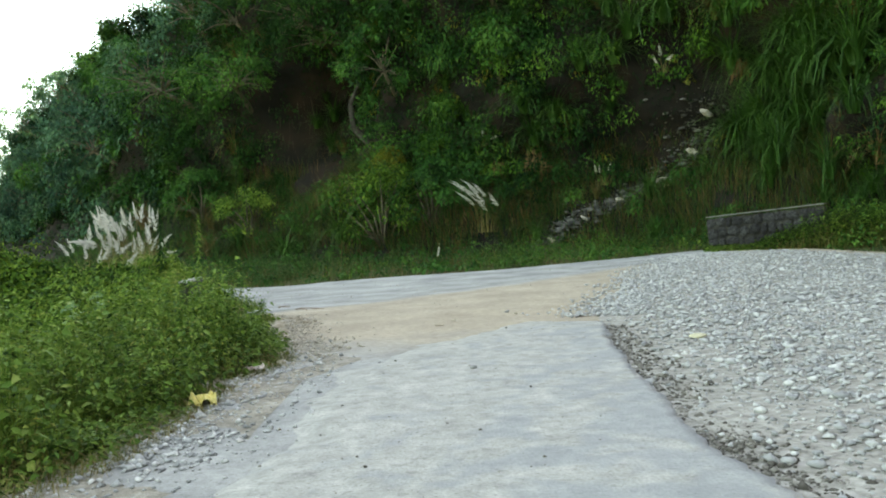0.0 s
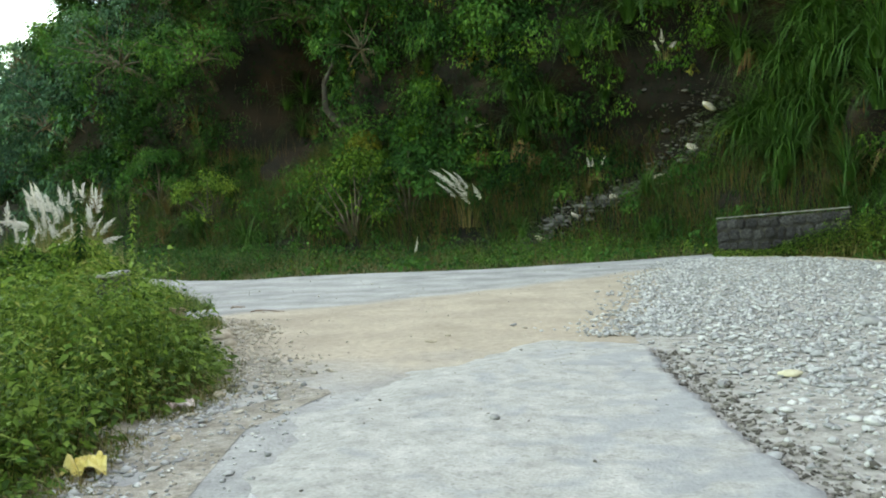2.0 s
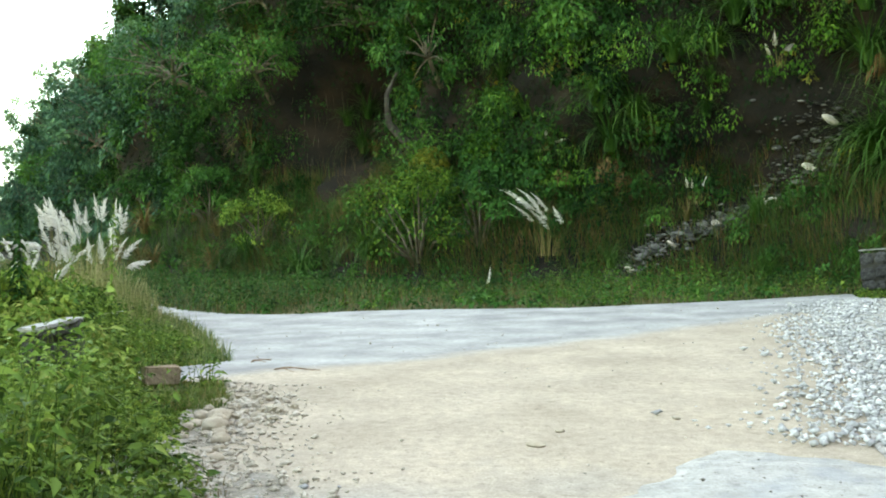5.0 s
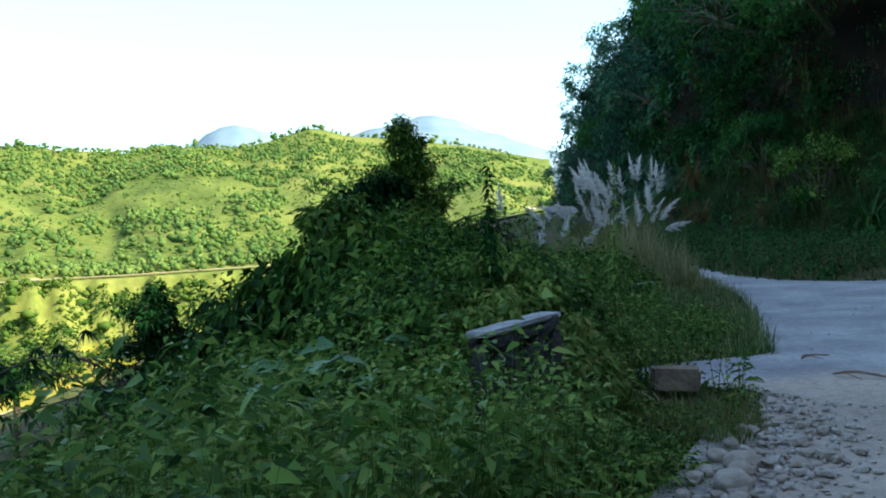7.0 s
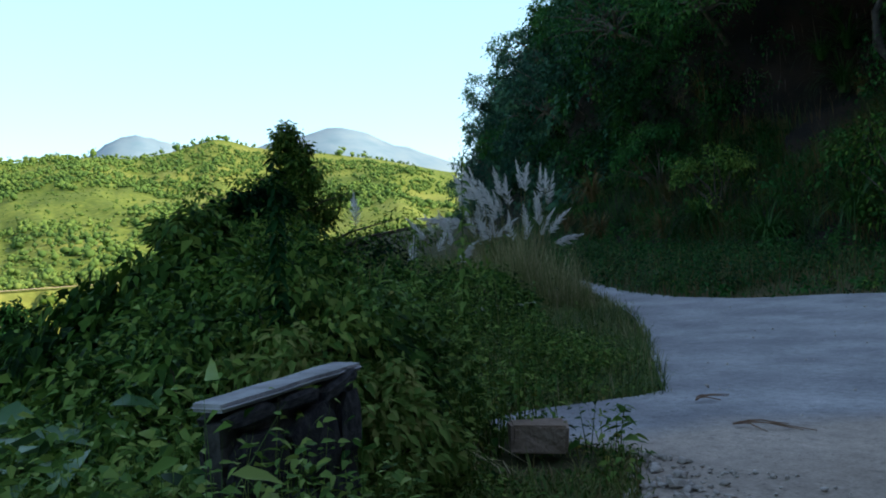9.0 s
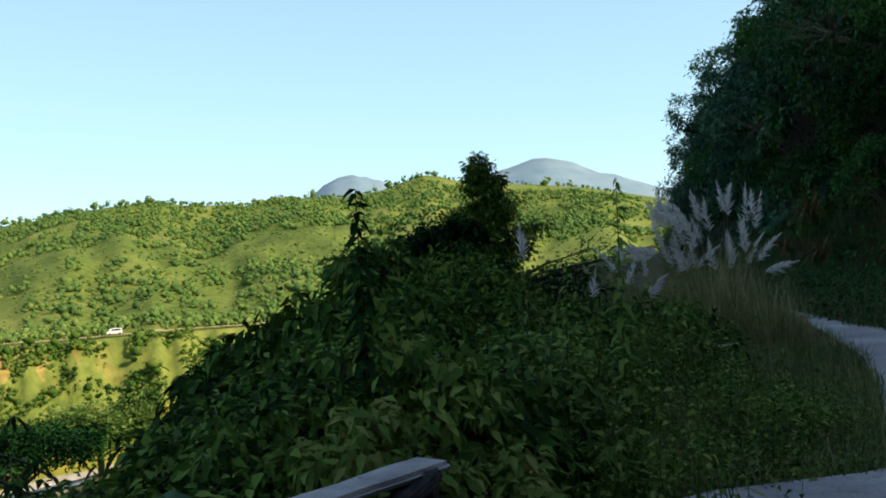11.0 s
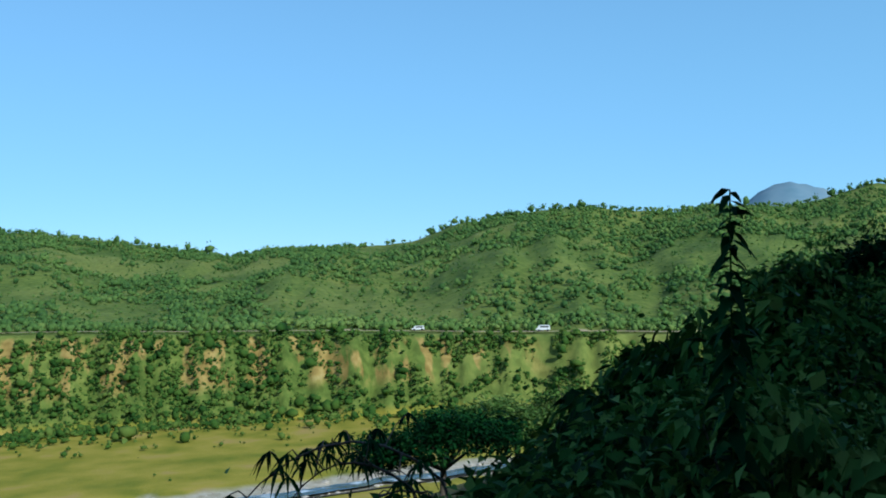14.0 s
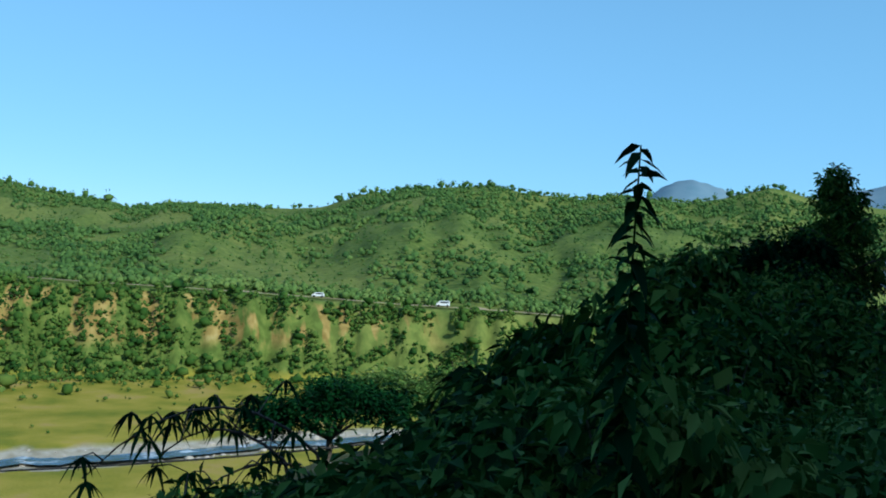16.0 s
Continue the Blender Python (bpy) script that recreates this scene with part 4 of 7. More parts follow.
def masonry_wall(name, x0, y0, x1, y1, height, thick, label, cap_mat, cap_label, rise=0.0):
    """A rubble wall: a core, single stones with recessed joints on its faces, and a cap."""
    root = tagged(new(name), label, "wall")
    L = math.hypot(x1 - x0, y1 - y0)
    root.matrix_world = pose(x0, y0, 0, 0, -rise, math.degrees(math.atan2(y1 - y0, x1 - x0)))
    bm = bmesh.new()
    bmesh.ops.create_cube(bm, size=1)
    for v in bm.verts:
        v.co = Vector(((v.co.x + 0.5) * L, v.co.y * (thick - 0.06), v.co.z * (height + 0.3) + height / 2 - 0.2))
    part("core", bm, MASONRY, root)
    shapes = []
    for k in range(5):
        bm = bmesh.new()
        bmesh.ops.create_cube(bm, size=1)
        bmesh.ops.bevel(bm, geom=bm.edges, offset=0.25, segments=1, affect="EDGES")
        for v in bm.verts:
            v.co = v.co * (1 + 0.22 * noise.noise(v.co * 3 + Vector((k * 9, 0, 0))))
        me = bpy.data.meshes.new("wall_stone")
        bm.to_mesh(me)
        bm.free()
        me.materials.append(RUBBLE)
        shapes.append(me)
    z = -0.1
    while z < height - 0.06:
        h = min(random.uniform(0.2, 0.34), height - z)
        x = 0.0
        while x < L - 0.05:
            w = min(random.uniform(0.14, 0.36), L - x)
            for sgn in (-1, 1):
                ob = new("wall_stone", random.choice(shapes))
                ob.parent = root
                ob.matrix_basis = Matrix.LocRotScale((x + w / 2, sgn * thick * 0.44, z + h / 2 + random.uniform(-0.025, 0.025) * (z > 0)), Euler((random.uniform(-0.05, 0.05), random.uniform(-0.3, 0.3), 0)), (w * random.uniform(0.82, 1.0), min(0.14, thick * 0.55) * random.uniform(0.8, 1.2), h * random.uniform(0.78, 0.98)))
            x += w
        z += h
    if cap_mat:
        bm = bmesh.new()
        bmesh.ops.create_cube(bm, size=1)
        for v in bm.verts:
            v.co = Vector(((v.co.x + 0.5) * (L + 0.06) - 0.03, v.co.y * (thick + 0.03), v.co.z * 0.03 + height + 0.013))
        bmesh.ops.subdivide_edges(bm, edges=[e for e in bm.edges if e.calc_length() > 0.5], cuts=14)
        for v in bm.verts:
            v.co += 0.004 * noise.noise_vector(v.co * 5)
        bmesh.ops.bevel(bm, geom=[e for e in bm.edges if e.calc_face_angle(0) > 0.8], offset=0.015, segments=2, affect="EDGES")
        part("cap", bm, cap_mat, root, cap_label)
    return root


CEMENT = material("old_cement", [(0.1, 0.1, 0.09), (0.21, 0.21, 0.2), (0.34, 0.33, 0.31)], 0.9, 5, 8, 0.4, 30)
masonry_wall("parapet_wall", -4.25, 11.15, -4.445, 11.96, 0.79, 0.13, "low stone parapet with a whitewashed worn cap", WHITEWASH, "whitewashed worn concrete cap")
masonry_wall("retaining_wall", 4.05, 25.9, 6.9, 24.8, 0.97, 0.45, "dark stone retaining wall below the hillside", CEMENT, "thin grey cement cap", 4.0)


# ---- plants ----
def herb_leaves(x, y, z0, height, leaf, per, spread=0.16, rich=True, droop=0.35):
    """Leafy stems: returns leaves and stems for many upright weeds at once."""
    n = len(x)
    k = per
    t = np.tile(np.linspace(0.22, 1.0, k), (n, 1)) + rng.uniform(-0.04, 0.04, (n, k))
    lean = rng.normal(0, 0.16, (n, 1, 2))
    ang = np.tile(np.arange(k) * 2.4, (n, 1)) + rng.uniform(0, 6.28, (n, 1)) + rng.normal(0, 0.35, (n, k))
    px = x[:, None] + lean[..., 0] * t * height[:, None]
    py = y[:, None] + lean[..., 1] * t * height[:, None]
    pz = z0[:, None] + t * height[:, None]
    out = rng.uniform(0.3, 1.0, (n, k)) * spread * (1.25 - t)
    way = np.stack([np.cos(ang), np.sin(ang), rng.uniform(-0.4, 0.6, (n, k))], -1)
    base = np.stack([px + np.cos(ang) * out, py + np.sin(ang) * out, pz], -1)
    L = leaf * rng.uniform(0.55, 1.25, (n, k)) * (1.1 - 0.45 * t)
    up = np.array([0, 0, 1.0]) + rng.normal(0, 0.45, (n * k, 3))
    leaves = leaf_set(base.reshape(-1, 3), way.reshape(-1, 3), up, L.ravel(), (L * rng.uniform(0.38, 0.6, (n, k))).ravel(), droop, rich)
    foot = np.stack([x, y, z0], 1)
    tip = np.stack([px[:, -1], py[:, -1], pz[:, -1]], 1)
    side = np.array([0.004, 0.002, 0])
    sv = np.stack([foot - side, foot + side, tip], 1).reshape(-1, 3)
    return leaves, (sv, np.arange(len(sv)).reshape(-1, 3))


def weeds(name, count, region, leaf, mat, label, tall, per=9, rich=True, droop=0.35):
    """A patch of weeds over a region given by a test on x and y."""
    x, y, h = region(count)
    z = foot_height(x, y) - 0.03
    hh = np.minimum(h * rng.uniform(0.6, 1.12, len(x)) * tall, 1.15 + 0.3 * (x < -6))
    leaves, stems = herb_leaves(x, y, z, hh, leaf, per, rich=rich, droop=droop)
    return tagged(mesh_object(name, *join([leaves, stems]), mat), label, "weeds", kind="stuff")


def verge_region(x0, y0, x1, y1, wmin, wmax, grow=1.4):
    """Places west of the road edge; growth gets taller away from it."""
    def pick(count):
        x, y = rng.uniform(x0, x1, count * 3), rng.uniform(y0, y1, count * 3)
        w, _ = side_of(WEST, x, y)
        wall = (np.abs(x + 4.16 + 0.269 * (y - 10.8)) < 0.2) & (y > 10.7) & (y < 12.25)
        track = np.hypot(x + 3.2, y - 11.2) < 0.35
        patch = fbm(x * 0.9, y * 0.9, 81, 3) > -0.45
        k = np.nonzero((w > wmin) & (w < wmax) & ~wall & ~track & patch)[0][:count]
        x, y, w = x[k], y[k], w[k]
        h = np.clip(0.16 + w / grow, 0.1, 1.0) * np.clip(0.68 + 1.35 * fbm(x * 1.25, y * 1.25, 83, 3), 0.18, 1.35)
        h = h * np.where((x < -4.7) & (y < 12.3) & (y > 8), 0.7, 1.0)
        h = h * np.where((x > -4.75) & (y > 11.7) & (y < 13.7) & (w < 1.3), 0.4, 1.0)
        beside = np.abs(x + 4.16 + 0.269 * (y - 10.8))
        h = np.where((beside < 0.5) & (y > 10.9) & (y < 12.5), np.minimum(h, np.where((y < 11.45) & (x > -4.3), 0.8, 0.6)), h)
        h = np.where((x > -5.7) & (x < -4.75) & (y > 13.1) & (y < 14.1), np.maximum(h, 0.75), h)
        h = np.where((y > 15.0) & (w < 2.8), h * np.clip(0.25 + 0.25 * w, 0.25, 0.8), h)
        # low growth where the slope opens to the river
        h = np.where(y < 11.2 - 0.2 * (x + 3.1), np.minimum(h, np.clip(1.25 + 0.25 * (x + 3.1), 0.3, 1.2)), h)
        bare = ((x + 4.55) / 0.42) ** 2 + ((y - 13.45) / 0.34) ** 2 > 1
        x, y, h = x[bare], y[bare], h[bare]
        return x, y, h
    return pick
weeds("verge_weeds", 3000, verge_region(-7, 1.5, -1.4, 10.5, 0.12, 4.2, 0.9), 0.1, VERGE, "dense green weeds on the roadside verge", 1.1, 10)
weeds("fresh_verge_weeds", 2200, verge_region(-7, 1.5, -1.4, 10.5, 0.12, 4.2, 0.9), 0.08, LEAF_FRESH, "fresh light green weeds on the roadside verge", 1.2, 10, False)
weeds("broad_verge_weeds", 420, verge_region(-7, 1.5, -1.8, 10.5, 0.3, 4.2, 0.8), 0.14, VERGE, "broad-leaved weeds standing over the verge", 1.35, 9)
weeds("verge_weeds_far", 2300, verge_region(-10, 9.5, -2.4, 20, 0.1, 4.4, 0.8), 0.08, LEAF, "dense leafy green weeds round the parapet", 1.0, 10)
weeds("small_leaved_weeds", 2600, verge_region(-10, 9, -2.4, 20, 0.1, 4.4, 0.8), 0.06, LEAF, "small-leaved green weeds round the parapet", 1.08, 12, False)
weeds("broad_weeds", 620, verge_region(-8.5, 8, -1.8, 19, 0.35, 4.4, 1.0), 0.1, SLOPE_LEAF, "broad-leaved weeds standing among the undergrowth", 1.25, 8)
weeds("tall_weeds", 420, verge_region(-8.5, 2, -1.8, 20, 0.5, 4.4, 1.0), 0.075, LEAF, "tall thin leafy stalks rising from the weeds", 1.6, 16)
weeds("leafy_verge_weeds", 500, verge_region(-7, 1.5, -1.5, 10.5, 0.2, 4.2, 0.8), 0.11, LEAF, "broad green weeds among the verge growth", 1.15, 9)
weeds("low_weeds", 3400, verge_region(-7, 1.5, -1.4, 22, 0.0, 1.3, 1.6), 0.05, VERGE, "low green weeds along the road edge", 0.5, 7, False)
weeds("yellow_weeds", 600, verge_region(-7, 1.5, -1.5, 20, 0.1, 3, 1.2), 0.07, LEAF_YELLOW, "yellowing weeds on the verge", 0.9, 7, False)
weeds("patch_weeds", 700, verge_region(-5.3, 11.9, -3.8, 13.3, 0.08, 1.7, 1.0), 0.062, VERGE, "bright low weeds between the parapet and the block", 0.95, 10, False)
weeds("verge_stalks", 260, verge_region(-6, 1.5, -1.9, 10, 0.35, 3.2, 0.9), 0.07, LEAF_FRESH, "thin fresh stalks standing above the verge weeds", 1.6, 15, False)
weeds("slope_weeds", 3200, verge_region(-18, 8, -5, 28, 3.2, 10, 3.5), 0.16, LEAF_SHADED, "dark leafy undergrowth on the valley slope", 1.0, 9, False)


def parapet_weeds(count):
    return rng.uniform(-4.9, -4.35, count), rng.uniform(10.4, 11.5, count), rng.uniform(0.8, 1.0, count)


weeds("parapet_weeds", 200, parapet_weeds, 0.09, LEAF, "leafy weeds growing over the end of the parapet", 0.95, 11)


def parapet_front(count):
    y = rng.uniform(10.5, 11.9, count)
    return -4.0 - 0.269 * (y - 10.8) + rng.uniform(0.02, 0.4, count), y, np.where(y < 11.4, rng.uniform(0.6, 0.88, count), rng.uniform(0.3, 0.62, count))


weeds("parapet_front_weeds", 260, parapet_front, 0.08, VERGE, "leafy weeds standing before the parapet", 0.95, 11)


def grass_patch(name, count, region, length, width, mat, label, bend=(0.3, 1.2)):
    x, y, h = region(count)
    z = foot_height(x, y) - 0.03
    a = rng.uniform(0, 6.28, len(x))
    v, f = blade_set(np.stack([x, y, z], 1), np.stack([np.cos(a), np.sin(a), 0 * a], 1), length * rng.uniform(0.5, 1.15, len(x)) * np.clip(h, 0.25, 1), np.full(len(x), width), rng.uniform(*bend, len(x)))
    return tagged(mesh_object(name, v, f, mat), label, "grass", kind="stuff")


grass_patch("verge_grass", 14000, verge_region(-7, 1.5, -1.3, 23, -0.05, 1.5, 1.0), 0.4, 0.009, GRASS, "short rough grass along the road edge")
grass_patch("dry_verge_grass", 9000, verge_region(-6, 1.5, -1.3, 11, -0.1, 0.9, 1.0), 0.42, 0.008, GRASS_BROWN, "dry brown grass at the edge of the road")
grass_patch("straw_verge_grass", 5200, verge_region(-4, 1.5, -1.1, 9.5, -0.12, 0.45, 1.0), 1.1, 0.006, GRASS_DRY, "dry straw-coloured grass at the foot of the verge", (0.9, 2.2))


def block_region(count):
    x, y = rng.uniform(-4.9, -3.5, count * 3), rng.uniform(12.5, 13.8, count * 3)
    w, _ = side_of(WEST, x, y)
    k = np.nonzero((w > 0.02) & (((x + 4.62) / 0.4) ** 2 + ((y - 13.52) / 0.3) ** 2 > 1))[0][:count]
    return x[k], y[k], rng.uniform(0.6, 1.0, len(k))


grass_patch("edge_grass", 3000, block_region, 0.2, 0.009, GRASS, "short green grass round the stone block", (0.3, 1.2))
grass_patch("verge_blades", 1500, verge_region(-7, 2, -1.6, 10, 0.2, 3.6, 0.8), 0.95, 0.01, GRASS, "long grass blades rising through the verge weeds", (0.2, 1.2))
grass_patch("arching_blades", 160, verge_region(-5.5, 12.1, -4.4, 13.4, 0.2, 2.2, 0.5), 1.0, 0.009, GRASS_FINE, "pale arching grass blades beside the parapet", (0.8, 2.0))
grass_patch("tall_grass", 8000, verge_region(-30, 15, -4.8, 42, 0.5, 6, 1.6), 1.25, 0.014, GRASS, "tall green grass beside the road bend", (0.2, 1.0))


grass_patch("long_blades", 3000, verge_region(-7.5, 7.5, -2.6, 19, 0.4, 4.2, 1.0), 1.15, 0.013, GRASS, "long grass blades rising through the weeds", (0.4, 1.5))


def far_verge_region(count):
    x, y = rng.uniform(-26, 12, count * 3), rng.uniform(14, 46, count * 3)
    e, _ = side_of(FAR_EDGE, x, y)
    n, _ = side_of(FOOT, x, y)
    k = np.nonzero((e < 0.1) & (n > -0.8))[0][:count]
    x, y, e = x[k], y[k], e[k]
    return x, y, np.clip(0.2 - e / 6, 0.1, 1.0)


def road_side_region(count):
    x, y = rng.uniform(-13, -4.4, count * 4), rng.uniform(14.6, 26, count * 4)
    w, _ = side_of(WEST, x, y)
    k = np.nonzero((w > -0.05) & (w < 3.0))[0][:count]
    return x[k], y[k], np.clip(0.14 + w[k] / 4.5, 0.14, 0.6) * np.clip(0.8 + 0.5 * fbm(x[k] * 0.9, y[k] * 0.9, 87, 2), 0.4, 1.2)


grass_patch("road_side_grass", 8000, road_side_region, 1.05, 0.01, GRASS_PALE, "fine green grass along the road bend", (0.3, 1.5))
grass_patch("road_side_dry_grass", 2600, road_side_region, 1.1, 0.009, GRASS_FINE, "fine dry grass along the road bend", (0.05, 0.7))


def bend_region(count):
    x, y = rng.uniform(-34, -8.6, count * 4), rng.uniform(21.5, 50, count * 4)
    w, _ = side_of(WEST, x, y)
    n, _ = side_of(FOOT, x, y)
    e, _ = side_of(FAR_EDGE, x, y)
    k = np.nonzero((w < 0.6) & (n > -0.8) & (e < 0.2))[0][:count]
    return x[k], y[k], rng.uniform(0.4, 1.0, len(k))


grass_patch("bend_grass", 7000, bend_region, 0.8, 0.016, GRASS_LUSH, "rough grass beside the road beyond the bend", (0.2, 1.2))
grass_patch("bend_dry_grass", 6000, bend_region, 0.8, 0.014, GRASS_BROWN, "dry brown grass beside the road beyond the bend", (0.2, 1.2))
weeds("bend_weeds", 1300, bend_region, 0.13, HILL_LEAF, "leafy weeds beside the road beyond the bend", 0.9, 9, False)


def bank_clumps(name, n, size, leaf, mat, label):
    x, y, h = far_verge_region(n)
    n, _ = side_of(FOOT, x, y)
    r = size * rng.uniform(0.5, 1.3, len(x)) * np.clip(1.5 - n / 5, 0.4, 1.2)
    c = np.stack([x, y, r * 0.5 + road_z(x, y)], 1)
    v, f = clump_leaves(c, np.tile([0, -0.3, 1.0], (len(x), 1)), r, 30, leaf, rng, 0.3)
    tagged(mesh_object(name, v, f, mat), label, "weeds", kind="stuff")


grass_patch("bank_grass", 13000, far_verge_region, 0.6, 0.016, GRASS_LUSH, "rough grass between the road and the hillside", (0.3, 1.3))
grass_patch("bank_dry_grass", 14000, far_verge_region, 0.6, 0.014, GRASS_BROWN, "dry brown grass between the road and the hillside", (0.2, 1.2))
def bank_foot_region(count):
    x, y, h = far_verge_region(count * 3)
    k = np.nonzero((x > -3) & (x < 7))[0][:count]
    return x[k], y[k], h[k] + 0.12


weeds("bank_fresh_weeds", 900, bank_foot_region, 0.085, VERGE, "fresh yellow-green weeds on the bank by the wall", 0.75, 10, False)
weeds("bank_weeds", 1100, far_verge_region, 0.11, HILL_LEAF, "leafy weeds at the foot of the hillside", 0.8, 9, False)


def wall_foot_region(count):
    t = rng.random(count)
    x = 3.9 + 5.6 * t
    y = 26.0 - 2.1 * t - 0.25 - np.abs(rng.normal(0, 0.3, count))
    return x, y, np.clip(0.16 + 2.6 * np.clip(t - 0.2, 0, 0.4), 0.16, 1.15)


grass_patch("wall_grass", 2600, wall_foot_region, 0.8, 0.016, GRASS_DRY, "dry grass along the foot of the wall", (0.3, 1.2))
weeds("wall_weeds", 1300, wall_foot_region, 0.11, LEAF, "yellow-green weeds growing over the wall", 1.0, 9, False)


def plume_foot_region(count):
    a, r = rng.uniform(0, 6.28, count), 1.2 * rng.random(count) ** 0.7
    return -11.2 + 1.1 * r * np.cos(a), 22.2 + r * np.sin(a), rng.uniform(0.5, 1.05, count) * (1.05 - 0.5 * r)


grass_patch("fine_dry_grass", 2000, plume_foot_region, 1.85, 0.013, GRASS_FINE, "tall fine pale dry grass under the plumes", (0.05, 0.6))
grass_patch("fine_grass", 4200, plume_foot_region, 1.35, 0.012, GRASS_PALE, "tall fine green grass under the plumes", (0.1, 0.8))


# growth on the hillside
def in_hollow(p, s):
    """The dark hollow under the overhanging trees."""
    d = ((s - 111.2) / 3.3) ** 2 + ((p[:, 2] - 5.8) / 2.5) ** 2 + 0.5 * fbm(s * 0.6, p[:, 2] * 0.6, 301, 2)
    return (d < 1) | ((d < 2.0) & (hash01(np.floor(s * 9), np.floor(p[:, 2] * 9), 5) < 0.55))


def in_ferns(s, arc):
    """Where long drooping grass takes the place of leaves, above the wall."""
    return (s > 87.2) & (s < 93.2) & (arc > 1.2) & (arc < 8.5)


def clump_leaves(centre, way, radius, per, leaf, g, hang=0.5, slim=0.5, shell=0.35):
    """Leaves laid like shingles over many rounded clumps; way is each clump's outward direction."""
    n = len(centre) * per
    c, w, r = np.repeat(centre, per, 0), np.repeat(unit(way), per, 0), np.repeat(radius, per)[:, None]
    d = g.normal(0, 1, (n, 3))
    d = unit(d - w * np.minimum((d * w).sum(1, keepdims=True), 0) * 1.7)
    lump = 1 + 0.22 * np.sin(d @ np.array([5.1, 3.7, 4.3]) * 2 + np.repeat(g.uniform(0, 6.28, len(centre)), per))[:, None]
    p = c + d * r * lump * g.uniform(1 - shell, 1.0, (n, 1)) * np.array([1, 1, 0.85])
    way2 = d * 0.5 + np.array([0, 0, -hang]) + g.normal(0, 0.35, (n, 3))
    L = leaf * g.uniform(0.55, 1.3, n)
    return leaf_set(p, way2, d + np.array([0, 0, 0.25]) + g.normal(0, 0.18, (n, 3)), L, L * slim * g.uniform(0.8, 1.2, n), 0.22)


def on_slip(s, arc):
    """The bare streak where rock has slipped down the bank."""
    return (np.abs(s - 98.3 + 4.9 * (np.clip(arc, 0, 7) / 6.4) ** 0.69) < 0.7) & (arc < 6.4)


def hill_carpet(name, n, s0, s1, low, top, leaf, mat, label):
    """Leaves lying close on the face itself."""
    s, h = rng.uniform(s0, s1, n), rng.uniform(low, top, n)
    p, nor = on_hill(s, n_of(h))
    keep = ~(in_hollow(p, s) & (rng.random(n) < 0.95)) & ~on_slip(s, h) & (fbm(s * 0.5, h * 0.5, 95, 3) > -0.6 + 0.3 * (h < 4))
    p, nor = p[keep], nor[keep]
    m = len(p)
    L = leaf * rng.uniform(0.55, 1.3, m)
    v, f = leaf_set(p + nor * rng.uniform(0.02, 0.3, (m, 1)), nor * 0.4 + np.array([0, 0, -0.6]) + rng.normal(0, 0.35, (m, 3)), nor + rng.normal(0, 0.2, (m, 3)), L, L * 0.5, 0.2)
    tagged(mesh_object(name, v, f, mat), label, "creepers", kind="stuff")


def hill_clumps(name, n, s0, s1, low, top, size, per, leaf, mat, label, seed, bias=-1.0, hang=0.5, slim=0.5):
    """Rounded clumps of one kind of growth, gathered where a slow noise runs high."""
    s, h = rng.uniform(s0, s1, n), rng.uniform(low, top, n)
    p, nor = on_hill(s, n_of(h))
    keep = (fbm(s * 0.18, h * 0.22, seed, 3) > bias) & ~(in_hollow(p, s) & (rng.random(n) < 0.95)) & ~on_slip(s, h) & ~(in_ferns(s, h) & (rng.random(n) < 0.85))
    s, p, nor = s[keep], p[keep], nor[keep]
    r = size * rng.uniform(0.5, 1.35, len(p)) * np.clip(0.55 + p[:, 2] / 9, 0.55, 1.1)
    way = nor + np.array([0, 0, 0.5])
    v, f = clump_leaves(p + nor * (r * rng.uniform(0.2, 1.25, len(p)))[:, None], way, r, per, leaf, rng, hang, slim)
    tagged(mesh_object(name, v, f, mat), label, "creepers", kind="stuff")


bank_clumps("bank_dark_bushes", 240, 0.45, 0.13, HILL_LEAF, "dark leafy weeds in clumps at the foot of the hillside")
bank_clumps("bank_bushes", 170, 0.42, 0.12, HILL_LEAF, "leafy weeds in clumps between road and hillside")
bank_clumps("bank_fresh_weeds", 70, 0.3, 0.11, LEAF, "fresh green weeds in clumps between road and hillside")
hill_carpet("creepers", 36000, 80, 132, 0.6, 20, 0.15, HILL_SHADE, "dense creepers covering the hillside, near black as shade between clumps")
hill_carpet("far_creepers", 20000, 130, 205, 0.5, 22, 0.3, HILL_SHADE, "low growth on the farther hillside, near black as shade between clumps")
hill_clumps("dark_clumps", 760, 80, 126, 3.4, 20, 0.9, 100, 0.15, LEAF_SHADED, "dark green leafy growth in clumps on the hillside", 91, -0.12)
hill_clumps("vines", 800, 82, 124, 2.8, 19, 0.72, 100, 0.125, HILL_LEAF, "green leafy vines hanging over the hillside", 141, 0.0)
hill_clumps("feathery_clumps", 400, 82, 126, 3.0, 19, 0.8, 96, 0.2, HILL_LEAF, "feathery drooping green growth on the hillside", 181, 0.05, 0.9, 0.26)
hill_clumps("bright_vines", 420, 84, 106.5, 3.4, 15, 0.5, 80, 0.115, VINE_LEAF, "bright green vines climbing the hillside", 151, -0.02, 0.8)
hill_clumps("bank_herbs", 560, 82, 134, 0.2, 4.6, 0.45, 44, 0.13, HILL_LEAF, "leafy herbs on the bank under the hillside", 211, 0.0)
hill_clumps("yellow_creepers", 50, 86, 110, 3, 11, 0.26, 30, 0.12, LEAF_YELLOW, "yellowing leaves scattered among the creepers", 171, 0.1)
